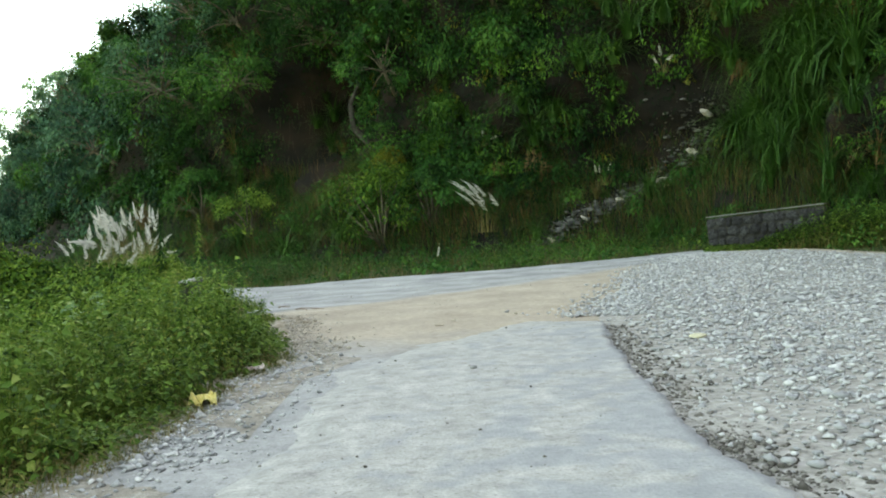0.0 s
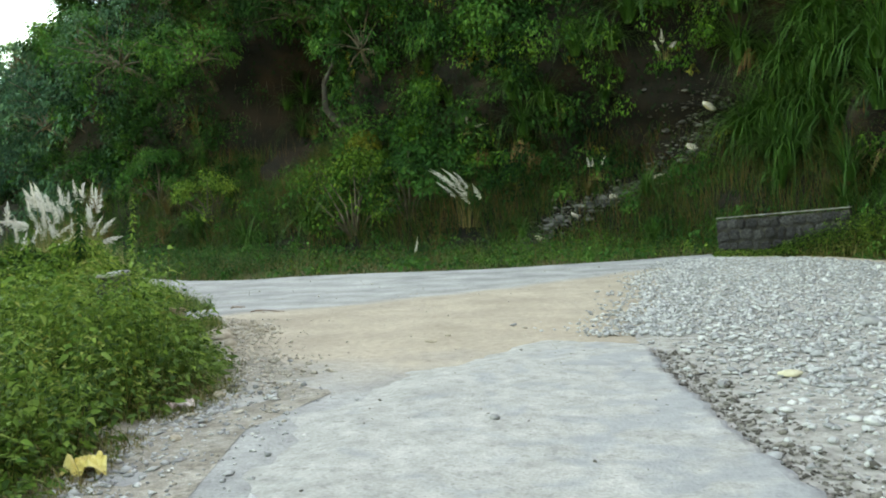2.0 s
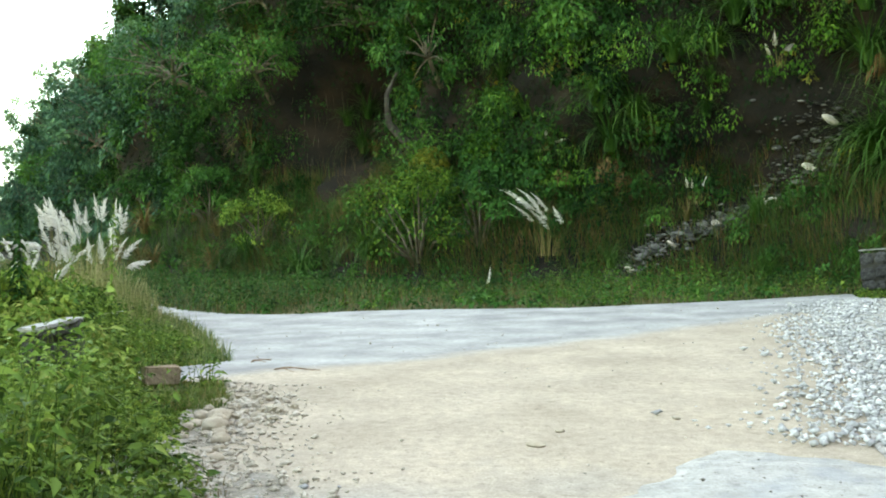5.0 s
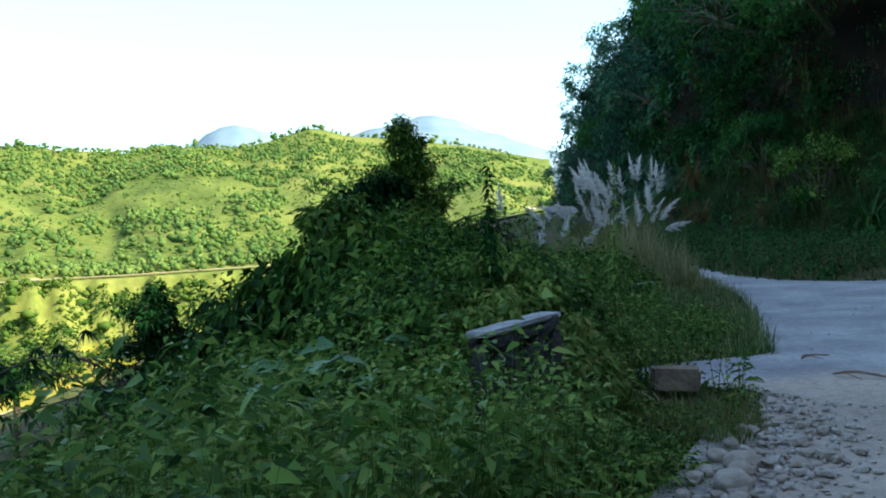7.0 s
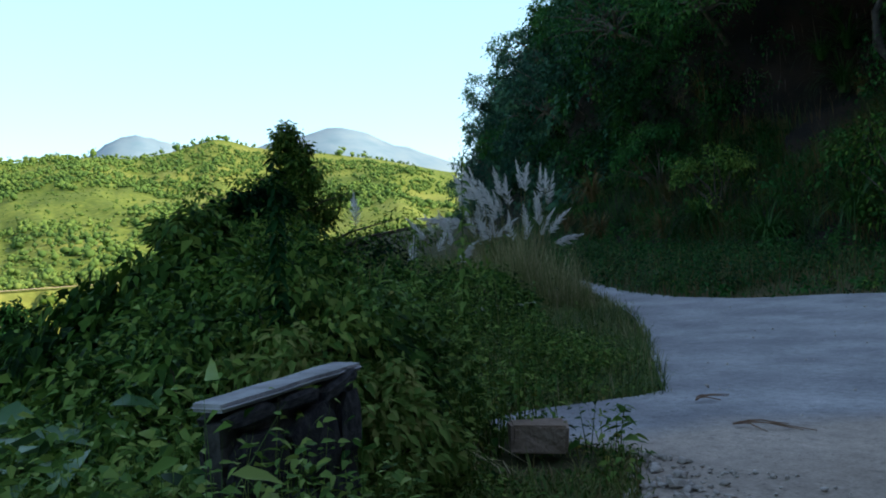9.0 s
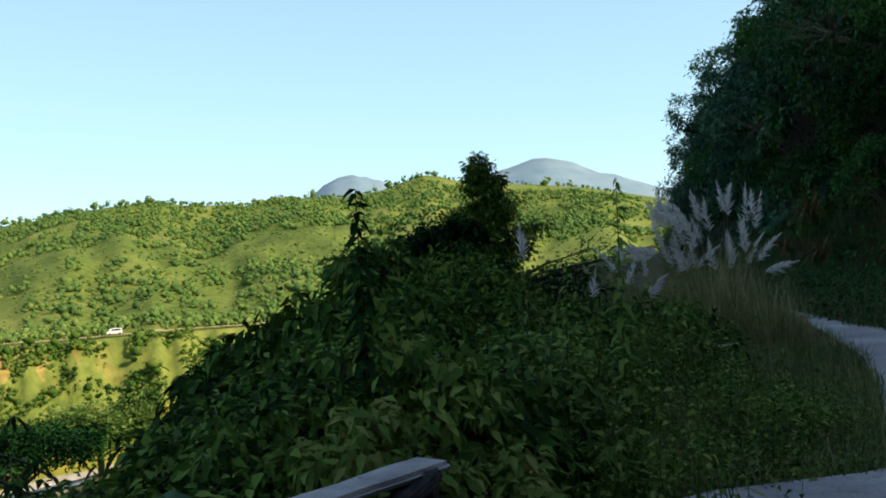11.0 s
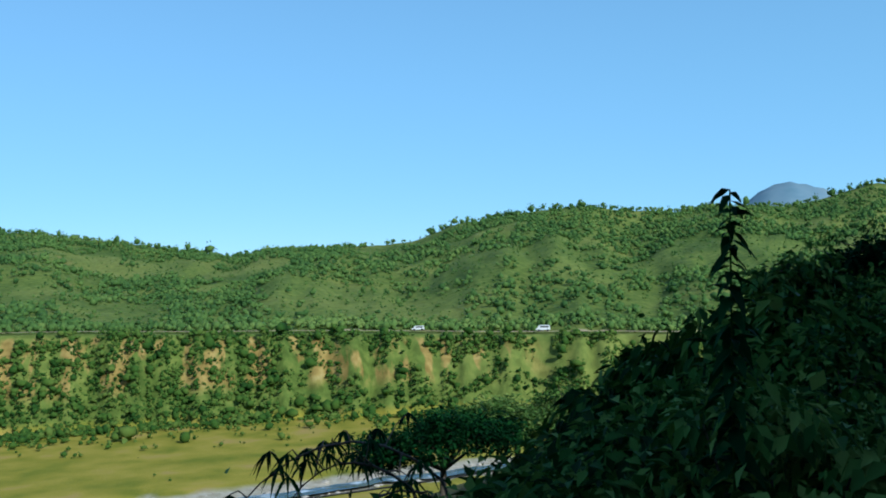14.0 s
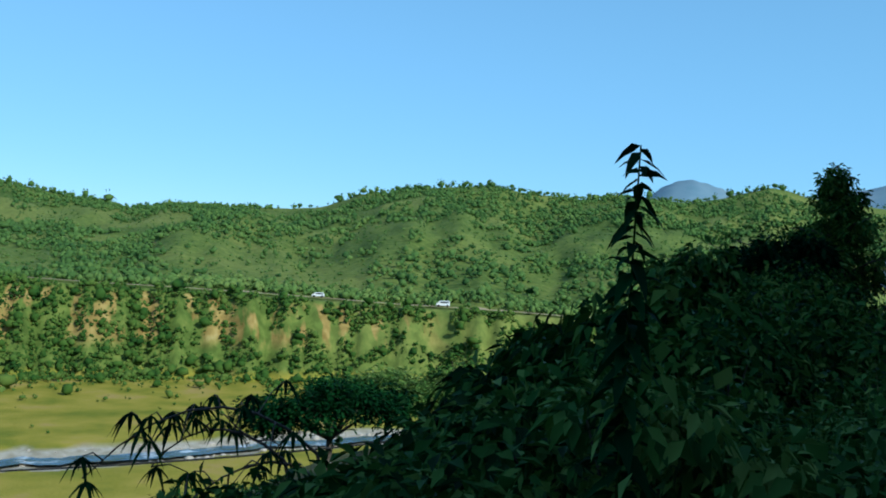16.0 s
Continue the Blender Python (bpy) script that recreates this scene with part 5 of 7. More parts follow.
hill_clumps("far_clumps", 780, 122, 205, 1.5, 24, 1.1, 60, 0.25, HAZED_LEAF, "growth in clumps on the farther hillside, haze in its blue-green", 161, -0.3)
hill_clumps("far_vines", 260, 122, 190, 1.5, 20, 0.9, 56, 0.22, LEAF_SHADED, "green leafy growth in clumps on the farther hillside", 167, 0.0)


def hill_grass(name, n, s0, s1, top, length, mat, label):
    s = rng.uniform(s0, s1, n)
    h = top * rng.random(n) ** 1.2
    keep = (fbm(s * 0.35, h * 0.4, 221, 3) > -0.3) & ~(on_slip(s, h) & (rng.random(n) < 0.7))
    s, h = s[keep], h[keep]
    n = len(s)
    p, nor = on_hill(s, n_of(h))
    a = rng.uniform(0, 6.28, n)
    v, f = blade_set(p, nor * 0.8 + np.stack([np.cos(a), np.sin(a), 0 * a], 1) * 0.6, length * rng.uniform(0.4, 1.2, n), np.full(n, 0.022), rng.uniform(0.5, 1.7, n))
    tagged(mesh_object(name, v, f, mat), label, "grass", kind="stuff")


hill_grass("hill_grass", 17000, 82, 134, 5.5, 0.9, GRASS_LUSH, "green grass growing on the lower hillside")
hill_grass("hill_dry_grass", 15000, 88, 118, 5.6, 0.8, GRASS_BROWN, "dry tan grass on the lower hillside")


def shrub_mesh(seed, radius, height, clusters, per, leaf, mat, stem_mat=BARK, hang=0.3, rich=False):
    """A many-stemmed shrub: stems and uneven clusters of leaves. Returns its Empty, at its base."""
    g = np.random.default_rng(seed)
    root = new("shrub")
    sets, tops = [], []
    for i in range(clusters):
        a, q = g.uniform(0, 6.28), g.random() ** 0.55
        zz = height * (0.25 + 0.75 * math.sqrt(max(0.0, 1 - q * q)) * g.uniform(0.72, 1.1))
        zz = min(zz, height * 1.12) if i % 4 else height * g.uniform(0.15, 0.55)
        tops.append((radius * q * math.cos(a), radius * q * math.sin(a), zz))
    tops = np.array(tops)
    for i in range(0, clusters, 3):
        t = tops[i]
        mid = np.array([t[0] * 0.35, t[1] * 0.35, t[2] * 0.5]) + g.normal(0, 0.06 * radius, 3)
        sets.append(tube_set([(t[0] * 0.05, t[1] * 0.05, -0.2), mid, t], [0.035 * radius, 0.022 * radius, 0.006 * radius], 4))
    v, f = join(sets)
    mesh_object("branchwork", v, f, stem_mat, root)
    out = unit(tops - np.array([0, 0, height * 0.35])) + np.array([0, 0, 0.5])
    v, f = clump_leaves(tops, out, radius * g.uniform(0.2, 0.36, clusters), int(per * (1.5 if rich else 1.15)), leaf, g, hang, 0.47, 0.45)
    mesh_object("foliage", v, f, mat, root)
    return root


def place(model, x, y, z, size, turn=None):
    ob = copy_thing(model, Matrix.Translation((x, y, z)) @ Matrix.Rotation(random.uniform(0, 6.28) if turn is None else turn, 4, "Z") @ Matrix.Diagonal((size, size, size * random.uniform(0.9, 1.1), 1)))
    return ob


def retire(model):
    for o in (*model.children_recursive, model):
        bpy.data.objects.remove(o)


hill_shrubs = []
for k, (mat, leaf, lab) in enumerate([(LEAF_SHADED, 0.2, "dark green leafy shrub on the hillside"), (HILL_LEAF, 0.2, "green leafy shrub on the hillside"), (HILL_LEAF, 0.16, "green small-leaved shrub on the hillside"),
                                      (LEAF_SHADED, 0.26, "dark broad-leaved shrub on the hillside"), (VINE_LEAF, 0.18, "fresh green shrub on the hillside")]):
    s = shrub_mesh(100 + k, 1.0, 1.35, 28, 34, leaf * 0.72, mat)
    tagged(s, lab, "shrub", "shrubs on the hillside")
    hill_shrubs.append(s)
hs = rng.uniform(80, 190, 150)
ha = 2.5 + 17 * rng.random(150)
hn = n_of(ha)
by_slip = (np.abs(hs - 98.3 + 4.9 * (np.clip(ha, 0, 7) / 6.4) ** 0.69) < 1.5) & (ha < 6.8)
hp, hnor = on_hill(hs, hn)
for i in range(150):
    if by_slip[i] or in_hollow(hp[i:i + 1], hs[i:i + 1])[0]:
        continue
    k = rng.choice(5, p=[0.32, 0.27, 0.2, 0.13, 0.08])
    q = hp[i] - hnor[i] * 0.35
    place(hill_shrubs[k], q[0], q[1], q[2] - 0.3, rng.uniform(0.7, 1.5) * (1.0 + 0.35 * (hs[i] > 125)))
for m in hill_shrubs:
    retire(m)


def tuft_mesh(seed, blades, length, width, mat, name="grass_tuft"):
    """A fountain of arching grass, one mesh."""
    g = np.random.default_rng(seed)
    a = g.uniform(0, 6.28, blades)
    base = np.stack([0.12 * np.cos(a) * g.random(blades), 0.12 * np.sin(a) * g.random(blades), np.zeros(blades)], 1)
    v, f = blade_set(base, np.stack([np.cos(a), np.sin(a), 0 * a], 1), length * g.uniform(0.55, 1.1, blades), np.full(blades, width), g.uniform(0.5, 1.9, blades), 4)
    return mesh_object(name, v, f, mat)


for x, s_, z_, mat, lab, size in ((0, 105.2, 4.0, LEAF_YELLOW, "shrub with yellowing leaves on the hillside", 0.6), (1, 104.6, 0.6, SLOPE_LEAF, "broad berried shrub at the foot of the hillside", 1.9), (2, 105.0, 2.6, VINE_LEAF, "leafy green shrub at the foot of the hillside", 1.1), (9, 102.6, 1.2, HILL_LEAF, "dark green shrub at the foot of the hillside", 1.5),
                                  (3, 103.3, 3.2, VINE_LEAF, "column of fresh green climbing vine", 0.7), (4, 103.4, 4.3, VINE_LEAF, "column of fresh green climbing vine", 0.75), (5, 103.0, 5.5, VINE_LEAF, "column of fresh green climbing vine", 0.8), (6, 112.5, 1.2, LEAF, "green shrub at the foot of the hillside", 1.3),
                                  (7, 117.5, 2.0, HILL_LEAF, "green shrub on the hillside", 1.6), (8, 100.3, 6.6, VINE_LEAF, "bright green shrub on the hillside", 1.0)):
    p, nor = on_hill(np.array([s_]), np.array([float(n_at(z_))]))
    ob = shrub_mesh(500 + x, 1.0 * size, 1.5 * size, 44, 60, 0.13, mat)
    ob.matrix_world = pose(*(p[0] - nor[0] * 0.1))
    tagged(ob, lab, "shrub", "shrubs on the hillside")

tufts = [tagged(tuft_mesh(200 + k, 130, 1.5, 0.036, [GRASS_LUSH, GRASS_LUSH, GRASS_BROWN][k]), "arching clump of long green grass on the hillside", "grass clump", "grass clumps on the hillside") for k in range(3)]
ts, tn = rng.uniform(86, 124, 90), n_of(13 * rng.random(90) ** 1.2)
tp, tnor = on_hill(ts, tn)
for i in range(90):
    place(tufts[i % 3], *(tp[i] + tnor[i] * 0.2), rng.uniform(0.6, 1.35))
# the great overhanging clumps beside the slip of rock, and ferny ones above
for s_, z_, o, size in ((92.4, 3.6, 0.6, 1.7), (92.0, 4.2, 0.7, 1.8), (91.4, 3.6, 0.8, 1.9), (91.6, 5.0, 0.6, 1.6), (90.6, 5.4, 0.7, 1.8), (89.9, 4.6, 0.8, 1.9), (89.3, 5.6, 0.7, 1.7), (90.2, 6.4, 0.5, 1.6), (88.4, 5.0, 0.7, 1.8),
                        (95.4, 7.6, 0.5, 1.6), (95.9, 8.2, 0.5, 1.5), (94.6, 8.0, 0.5, 1.6), (93.6, 8.6, 0.5, 1.5), (98.8, 4.9, 0.6, 1.5), (99.2, 5.4, 0.5, 1.3), (98.2, 5.2, 0.5, 1.3), (97.0, 6.6, 0.5, 1.3), (92.2, 8.2, 0.5, 1.5)):
    p, nor = on_hill(np.array([s_]), np.array([float(n_at(z_))]))
    place(tufts[int(s_ * 10) % 2], *(p[0] + nor[0] * o), size)
for i in range(26):
    s_, z_ = rng.uniform(87.4, 93.0), rng.uniform(1.8, 7.2)
    p, nor = on_hill(np.array([s_]), np.array([float(n_at(z_))]))
    place(tufts[i % 2], *(p[0] + nor[0] * rng.uniform(0.2, 0.7)), rng.uniform(1.1, 1.8))
for m in tufts:
    retire(m)


ROOTS = material("dead_roots", [(0.1, 0.05, 0.025), (0.22, 0.12, 0.06), (0.34, 0.2, 0.11)], 0.9, 2, 4, 0, island=0.7)
for k, (s_, z_, size) in enumerate(((98.7, 4.5, 1.0), (98.2, 4.0, 0.7), (92.5, 6.6, 0.7), (100.2, 3.9, 0.7))):
    p, nor = on_hill(np.array([s_]), np.array([float(n_at(z_))]))
    a = rng.uniform(0, 6.28, 90)
    base = p + nor * 0.45 + np.stack([0.3 * np.cos(a), 0.3 * np.sin(a), 0.1 * np.sin(a * 3)], 1) * size
    L = size * rng.uniform(0.6, 1.3, 90)
    v, f = leaf_set(base, np.stack([0.2 * np.cos(a), 0.2 * np.sin(a), -1 + 0 * a], 1), nor + rng.normal(0, 0.3, (90, 3)), L, np.full(90, 0.035), 0.1, True)
    tagged(mesh_object("root_tuft", v, f, ROOTS), "tuft of dead reddish roots hanging from the bank", "roots", "root tufts")


s_, z_ = rng.uniform(108, 116, 420), rng.uniform(3.0, 8.2, 420)
p, nor = on_hill(s_, n_at(z_))
k = in_hollow(p, s_)
p, nor = p[k], nor[k]
L = rng.uniform(0.3, 1.1, len(p))
v, f = leaf_set(p + nor * 0.06, np.array([0, 0, -1.0]) + nor * 0.15 + rng.normal(0, 0.12, (len(p), 3)), nor + rng.normal(0, 0.3, (len(p), 3)), L, L * 0.02 + 0.008, 0.1, True)
tagged(mesh_object("hanging_roots", v, f, BARK), "thin dead roots hanging over the bare earth hollow", "roots", kind="stuff")


# ---- plume grass ----
def plume_set(base, tip, width, g, strands=46):
    """A feathery seed head on its stalk: fine strands swept up along the axis."""
    base, tip = np.asarray(base, float), np.asarray(tip, float)
    ax = tip - base
    L = np.linalg.norm(ax)
    ax = ax / L
    t = g.uniform(0.0, 1.0, strands)
    sag = np.array([ax[0], ax[1], 0.0]) * 0.25 + np.array([0, 0, -0.12]) + g.normal(0, 0.05, 3)
    p = base + ax * (t * L)[:, None] + sag * (L * t ** 2)[:, None]
    r = unit(np.cross(np.tile(ax, (strands, 1)), g.normal(0, 1, (strands, 3))))
    way = ax * 1.0 + r * (0.75 * (1.05 - t))[:, None] + np.array([0, 0, -0.12])
    l = width * (0.55 + 0.75 * np.sin(3.0 * (t + 0.12) ** 0.7)) * g.uniform(0.5, 1.3, strands) * g.uniform(0.75, 1.1)
    return leaf_set(p, way, r + 0.01, l, l * 0.1, 0.25)


def pampas(name, x, y, z, heads, label, stalk, lean=0.6, spread=0.9, head=0.5, blades=150, wind=(0.05, 0.0)):
    """A clump of plume grass: leaves, stalks and white heads."""
    g = np.random.default_rng(int(abs(x * 71 + y * 13)) + heads)
    root = tagged(new(name), label, "plume grass", "plume grass clumps")
    root.matrix_world = pose(x, y, z)
    if blades:
        a = g.uniform(0, 6.28, blades)
        r = spread * 0.5 * np.sqrt(g.random(blades))
        v, f = blade_set(np.stack([r * np.cos(a), r * np.sin(a), 0 * a], 1), np.stack([np.cos(a), np.sin(a), 0 * a], 1), stalk * g.uniform(0.55, 0.95, blades), np.full(blades, 0.014), g.uniform(0.15, 1.1, blades), 4)
        mesh_object("leaf_tuft", v, f, GRASS_DRY, root)
    for i in range(heads):
        a, r = g.uniform(0, 6.28), spread * 0.5 * math.sqrt(g.random())
        foot = np.array([r * math.cos(a), r * math.sin(a), 0])
        tilt = lean * g.uniform(0.05, 1.0) * (2.3 if i % 4 == 0 else 0.75)
        out = np.array([math.cos(a) * tilt + wind[0] * 0.3, math.sin(a) * tilt + wind[1] * 0.3, 0])
        l = stalk * g.uniform(0.55, 1.1)
        up = max(0.3, 1 - tilt * 0.35)
        neck = foot + out * l * 0.45 + np.array([0, 0, l * up])
        tip = neck + (out * 0.9 + np.array([wind[0], wind[1], 0]) + np.array([0, 0, 0.9 * up - 0.35 * (tilt > 0.7)])) * head * g.uniform(0.8, 1.15)
        mid = (foot + neck) / 2 - out * l * 0.06
        st = mesh_object("stalk", *tube_set([foot, mid, neck, neck + (tip - neck) * 0.9], [0.007, 0.006, 0.004, 0.002], 4), GRASS_DRY, root)
        mesh_object("plume", *plume_set(neck, tip, head * 0.2, g, 120), PLUME, st)
    return root


pampas("plume_grass", -11.85, 22.75, -0.05, 34, "big clump of white plume grass at the road bend", 1.75, 0.4, 1.4, 0.72, 220, (-0.08, -0.05))
pampas("plume_grass", -12.6, 22.6, -0.1, 7, "clump of white plume grass leaning over the verge", 1.55, 0.9, 1.1, 0.62, 160)
pampas("plume_grass", -9.1, 16.45, -0.2, 2, "thin clump of white plume grass in the undergrowth", 1.55, 0.55, 0.5, 0.55, 40)
pampas("plume_grass", -10.6, 18.6, -0.15, 5, "low clump of white plume grass behind the weeds", 1.15, 0.9, 1.6, 0.5, 60)
pampas("plume_grass", -3.2, 32.3, 0.75, 8, "white plume grass at the foot of the hillside", 1.45, 0.3, 0.7, 0.75, 24, (-0.5, -0.3))
pampas("plume_grass", -4.5, 28.3, -0.25, 2, "two small white plumes in the roadside grass", 0.6, 0.6, 0.9, 0.45, 10)
pampas("plume_grass", -3.5, 34.6, 4.0, 2, "two white plumes hanging from the hillside", 0.4, 0.9, 0.3, 0.5, 20)
pampas("plume_grass", 1.0, 33.4, 2.2, 3, "pale plumes standing on the bank", 0.7, 0.3, 0.6, 0.45, 20)
pampas("plume_grass", 3.3, 33.7, 6.1, 3, "pale plumes high on the hillside", 0.6, 0.6, 0.5, 0.6, 20)


# ---- trees ----
def grow(g, start, way, length, radius, depth, spread, flat, tips, sets, sides=6):
    """Adds a limb that bends and divides; collects its tips."""
    pts, p, d = [np.array(start, float)], np.array(start, float), unit(np.array(way, float))
    for i in range(4):
        d = unit(d + g.normal(0, 0.13, 3))
        p = p + d * length / 4
        pts.append(p.copy())
    sets.append(tube_set(pts, np.linspace(radius, radius * 0.62, 5), sides))
    if depth == 0:
        tips.append(p)
        tips.append(pts[2])
        return
    k = 3 if g.random() < 0.6 else 2
    a0 = g.uniform(0, 6.28)
    for i in range(k):
        a = a0 + i * 6.28 / k + g.normal(0, 0.3)
        ref = unit(np.cross(d, [0.3, 0.2, 1.0]))
        other = np.cross(d, ref)
        nd = unit(d + spread * g.uniform(0.7, 1.3) * (ref * math.cos(a) + other * math.sin(a)))
        nd[2] = nd[2] * flat + 0.12
        grow(g, p, nd, length * g.uniform(0.62, 0.82), radius * 0.6, depth - 1, spread, flat, tips, sets, max(4, sides - 1))
    if depth > 1:
        tips.append(p)


def tree(name, x, y, z, height, label, mat, seed, depth=4, spread=0.75, flat=1.0, leaf=0.2, per=34, cloud=0.5, trunk=0.14, fork=0.4, droop=0.3, lean=(0, 0), group="trees on the slope"):
    """A tapered trunk, dividing limbs and a crown of single leaves round the twigs."""
    g = np.random.default_rng(seed)
    sets, tips = [], []
    grow(g, (0, 0, -0.4), (lean[0], lean[1], 1), height * fork, trunk, depth, spread, flat, tips, sets)
    root = tagged(new(name), label, "tree", group)
    root.matrix_world = pose(x, y, z)
    v, f = join(sets)
    top = v[:, 2].max()
    k = height / top
    v = v * k
    tips = np.array(tips) * k
    mesh_object("trunk", v, f, BARK, root, True)
    n = len(tips) * per
    c = np.repeat(tips, per, 0)
    off = np.clip(g.normal(0, 1, (n, 3)), -1.8, 1.8) * np.array([cloud, cloud, cloud * 0.55])
    way = unit(off) + g.normal(0, 0.4, (n, 3)) + np.array([0, 0, -droop])
    L = leaf * g.uniform(0.6, 1.3, n)
    lv, lf = leaf_set(c + off, way, np.array([0, 0, 1.0]) + g.normal(0, 0.4, (n, 3)), L, L * g.uniform(0.32, 0.55, n), 0.3)
    mesh_object("crown", lv, lf, mat, root)
    return root


def z_at(x, y):
    return float(foot_height(np.array([x]), np.array([y]))[0])


def tree_to(name, x, y, top, *args, **kw):
    z = z_at(x, y)
    return tree(name, x, y, z, top - z, *args, **kw)


def leader_tree(name, x, y, top, label, mat, seed, radius, levels=12, leaf=0.22, per=70, crown_from=0.25, shape=0.9, group="trees on the slope"):
    """A tree with one straight leader, side limbs in uneven tiers, and leaves gathered on the limb ends."""
    g = np.random.default_rng(seed)
    z = z_at(x, y)
    H = top - z
    root = tagged(new(name), label, "tree", group)
    root.matrix_world = pose(x, y, z)
    t = np.linspace(0, 1, 9)
    stem = np.stack([0.12 * np.sin(t * 5), 0.1 * np.sin(t * 4 + 1), H * t - 0.3 * (1 - t)], 1)
    sets, ends, wide = [tube_set(stem, np.linspace(0.03 * H * 0.55, 0.012, 9), 7)], [], []
    for q in np.linspace(crown_from, 1.0, int(levels * 2.6)):
        a = g.uniform(0, 6.28)
        c = np.array([np.interp(q, t, stem[:, k]) for k in range(3)])
        u = (q - crown_from) / (1 - crown_from)
        r = radius * (1 - u) ** shape * g.uniform(0.3, 1.45) + 0.1
        e = c + np.array([math.cos(a) * r, math.sin(a) * r, r * g.uniform(0.05, 0.5)])
        sets.append(tube_set([c, (c + e) / 2 + [0, 0, 0.06 * r], e], [0.03 + 0.015 * r, 0.02 + 0.006 * r, 0.008], 4))
        for w in (1.0, 0.72, 0.45):
            if r * w > 0.12:
                ends.append(c + (e - c) * w + g.normal(0, 0.12, 3))
                wide.append(r)
    mesh_object("trunk", *join(sets), BARK, root, True)
    ends = np.array(ends)
    n = len(ends) * per
    sp = 0.12 + 0.055 * radius * np.repeat(np.array(wide) / radius, per)[:, None]
    off = np.clip(g.normal(0, 1, (n, 3)), -1.8, 1.8) * sp * np.array([1, 1, 0.6])
    way = unit(off) + g.normal(0, 0.4, (n, 3)) + np.array([0, 0, -0.35])
    L = leaf * g.uniform(0.6, 1.25, n)
    mesh_object("crown", *leaf_set(np.repeat(ends, per, 0) + off, way, np.array([0, 0, 1.0]) + g.normal(0, 0.4, (n, 3)), L, L * g.uniform(0.35, 0.55, n), 0.3), mat, root)
    return root


leader_tree("slope_tree", -26.0, 29.6, 4.85, "tall dark leafy tree standing above the valley slope", SLOPE_LEAF, 11, 4.3, 26, 0.18, 60, 0.2, 1.4)
leader_tree("slope_tree", -23.2, 26.6, 2.5, "dark bushy tree on the valley slope", LEAF_SHADED, 12, 2.6, 13)
leader_tree("slope_tree", -27.8, 30.0, 2.9, "dark bushy tree on the valley slope", LEAF_SHADED, 25, 2.6, 14)
leader_tree("slope_tree", -20.6, 23.2, 2.15, "dark bushy tree on the valley slope", LEAF_SHADED, 13, 2.4, 12)
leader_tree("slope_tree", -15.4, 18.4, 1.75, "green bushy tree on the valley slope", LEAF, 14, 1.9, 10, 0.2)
leader_tree("slope_tree", -30.0, 21.5, -0.7, "dark bushy tree on the valley slope", LEAF_SHADED, 18, 2.0, 11)
leader_tree("slope_tree", -36.0, 22.5, -5.4, "dark bushy tree on the valley slope", LEAF_SHADED, 20, 2.4, 10)


def umbrella_tree(x, y, top, radius, label, mat, seed, leaf=0.26, per=110):
    """A flat-topped tree: a bare trunk, rising limbs and a wide thin crown in layers."""
    g = np.random.default_rng(seed)
    z = z_at(x, y)
    H = top - z
    root = tagged(new("umbrella_tree"), label, "tree", "trees on the slope")
    root.matrix_world = pose(x, y, z)
    fork = H - radius * 1.05
    t = np.linspace(0, 1, 6)
    stem = np.stack([0.3 * np.sin(t * 3), 0.2 * t, fork * t - 0.3 * (1 - t)], 1)
    sets, ends = [tube_set(stem, np.linspace(0.22, 0.13, 6), 7)], []
    for i in range(11):
        a, r = i * 2.4 + g.normal(0, 0.2), radius * (0.35 + 0.65 * math.sqrt(g.random()))
        e = stem[-1] + np.array([math.cos(a) * r, math.sin(a) * r, (H - fork) * (1 - 0.45 * (r / radius) ** 2) * g.uniform(0.4, 1.0)])
        mid = stem[-1] + (e - stem[-1]) * [0.45, 0.45, 0.62]
        sets.append(tube_set([stem[-1], mid, e], [0.09, 0.055, 0.02], 5))
        for k in range(9):
            q = e + np.array([g.normal(0, 0.28), g.normal(0, 0.28), g.normal(0, 0.11)]) * radius * 0.55
            sets.append(tube_set([mid * 0.3 + e * 0.7, (e + q) / 2 + [0, 0, 0.05], q], [0.025, 0.016, 0.008], 4))
            ends.append(q)
    mesh_object("trunk", *join(sets), BARK, root, True)
    ends = np.array(ends)
    n = len(ends) * per
    off = np.clip(g.normal(0, 1, (n, 3)), -1.8, 1.8) * np.array([0.34, 0.34, 0.26])
    way = unit(off * [1, 1, 0.3]) + g.normal(0, 0.3, (n, 3))
    L = leaf * g.uniform(0.6, 1.2, n)
    mesh_object("crown", *leaf_set(np.repeat(ends, per, 0) + off, way, np.array([0, 0, 1.0]) + g.normal(0, 0.25, (n, 3)), L, L * 0.5, 0.15), mat, root)


umbrella_tree(-40.4, 17.0, -2.75, 2.9, "dark flat-topped spreading tree on the slope below", LEAF_SHADED, 15)
# the paler leaf material puts sunlight into this crown's colour
umbrella_tree(-44.6, 21.2, -3.25, 2.0, "flat-topped tree with yellowish leaves, sunlight in their colour", LEAF_FRESH, 16)
umbrella_tree(-35.0, 13.6, -6.2, 3.0, "dark flat-topped tree low on the slope", LEAF_SHADED, 17)
tree_to("slender_tree", -43.6, 26.3, -1.9, "slender small tree with a tufted crown", LEAF, 17, 3, 0.6, 0.8, 0.24, 60, 0.4, 0.11, 0.55)
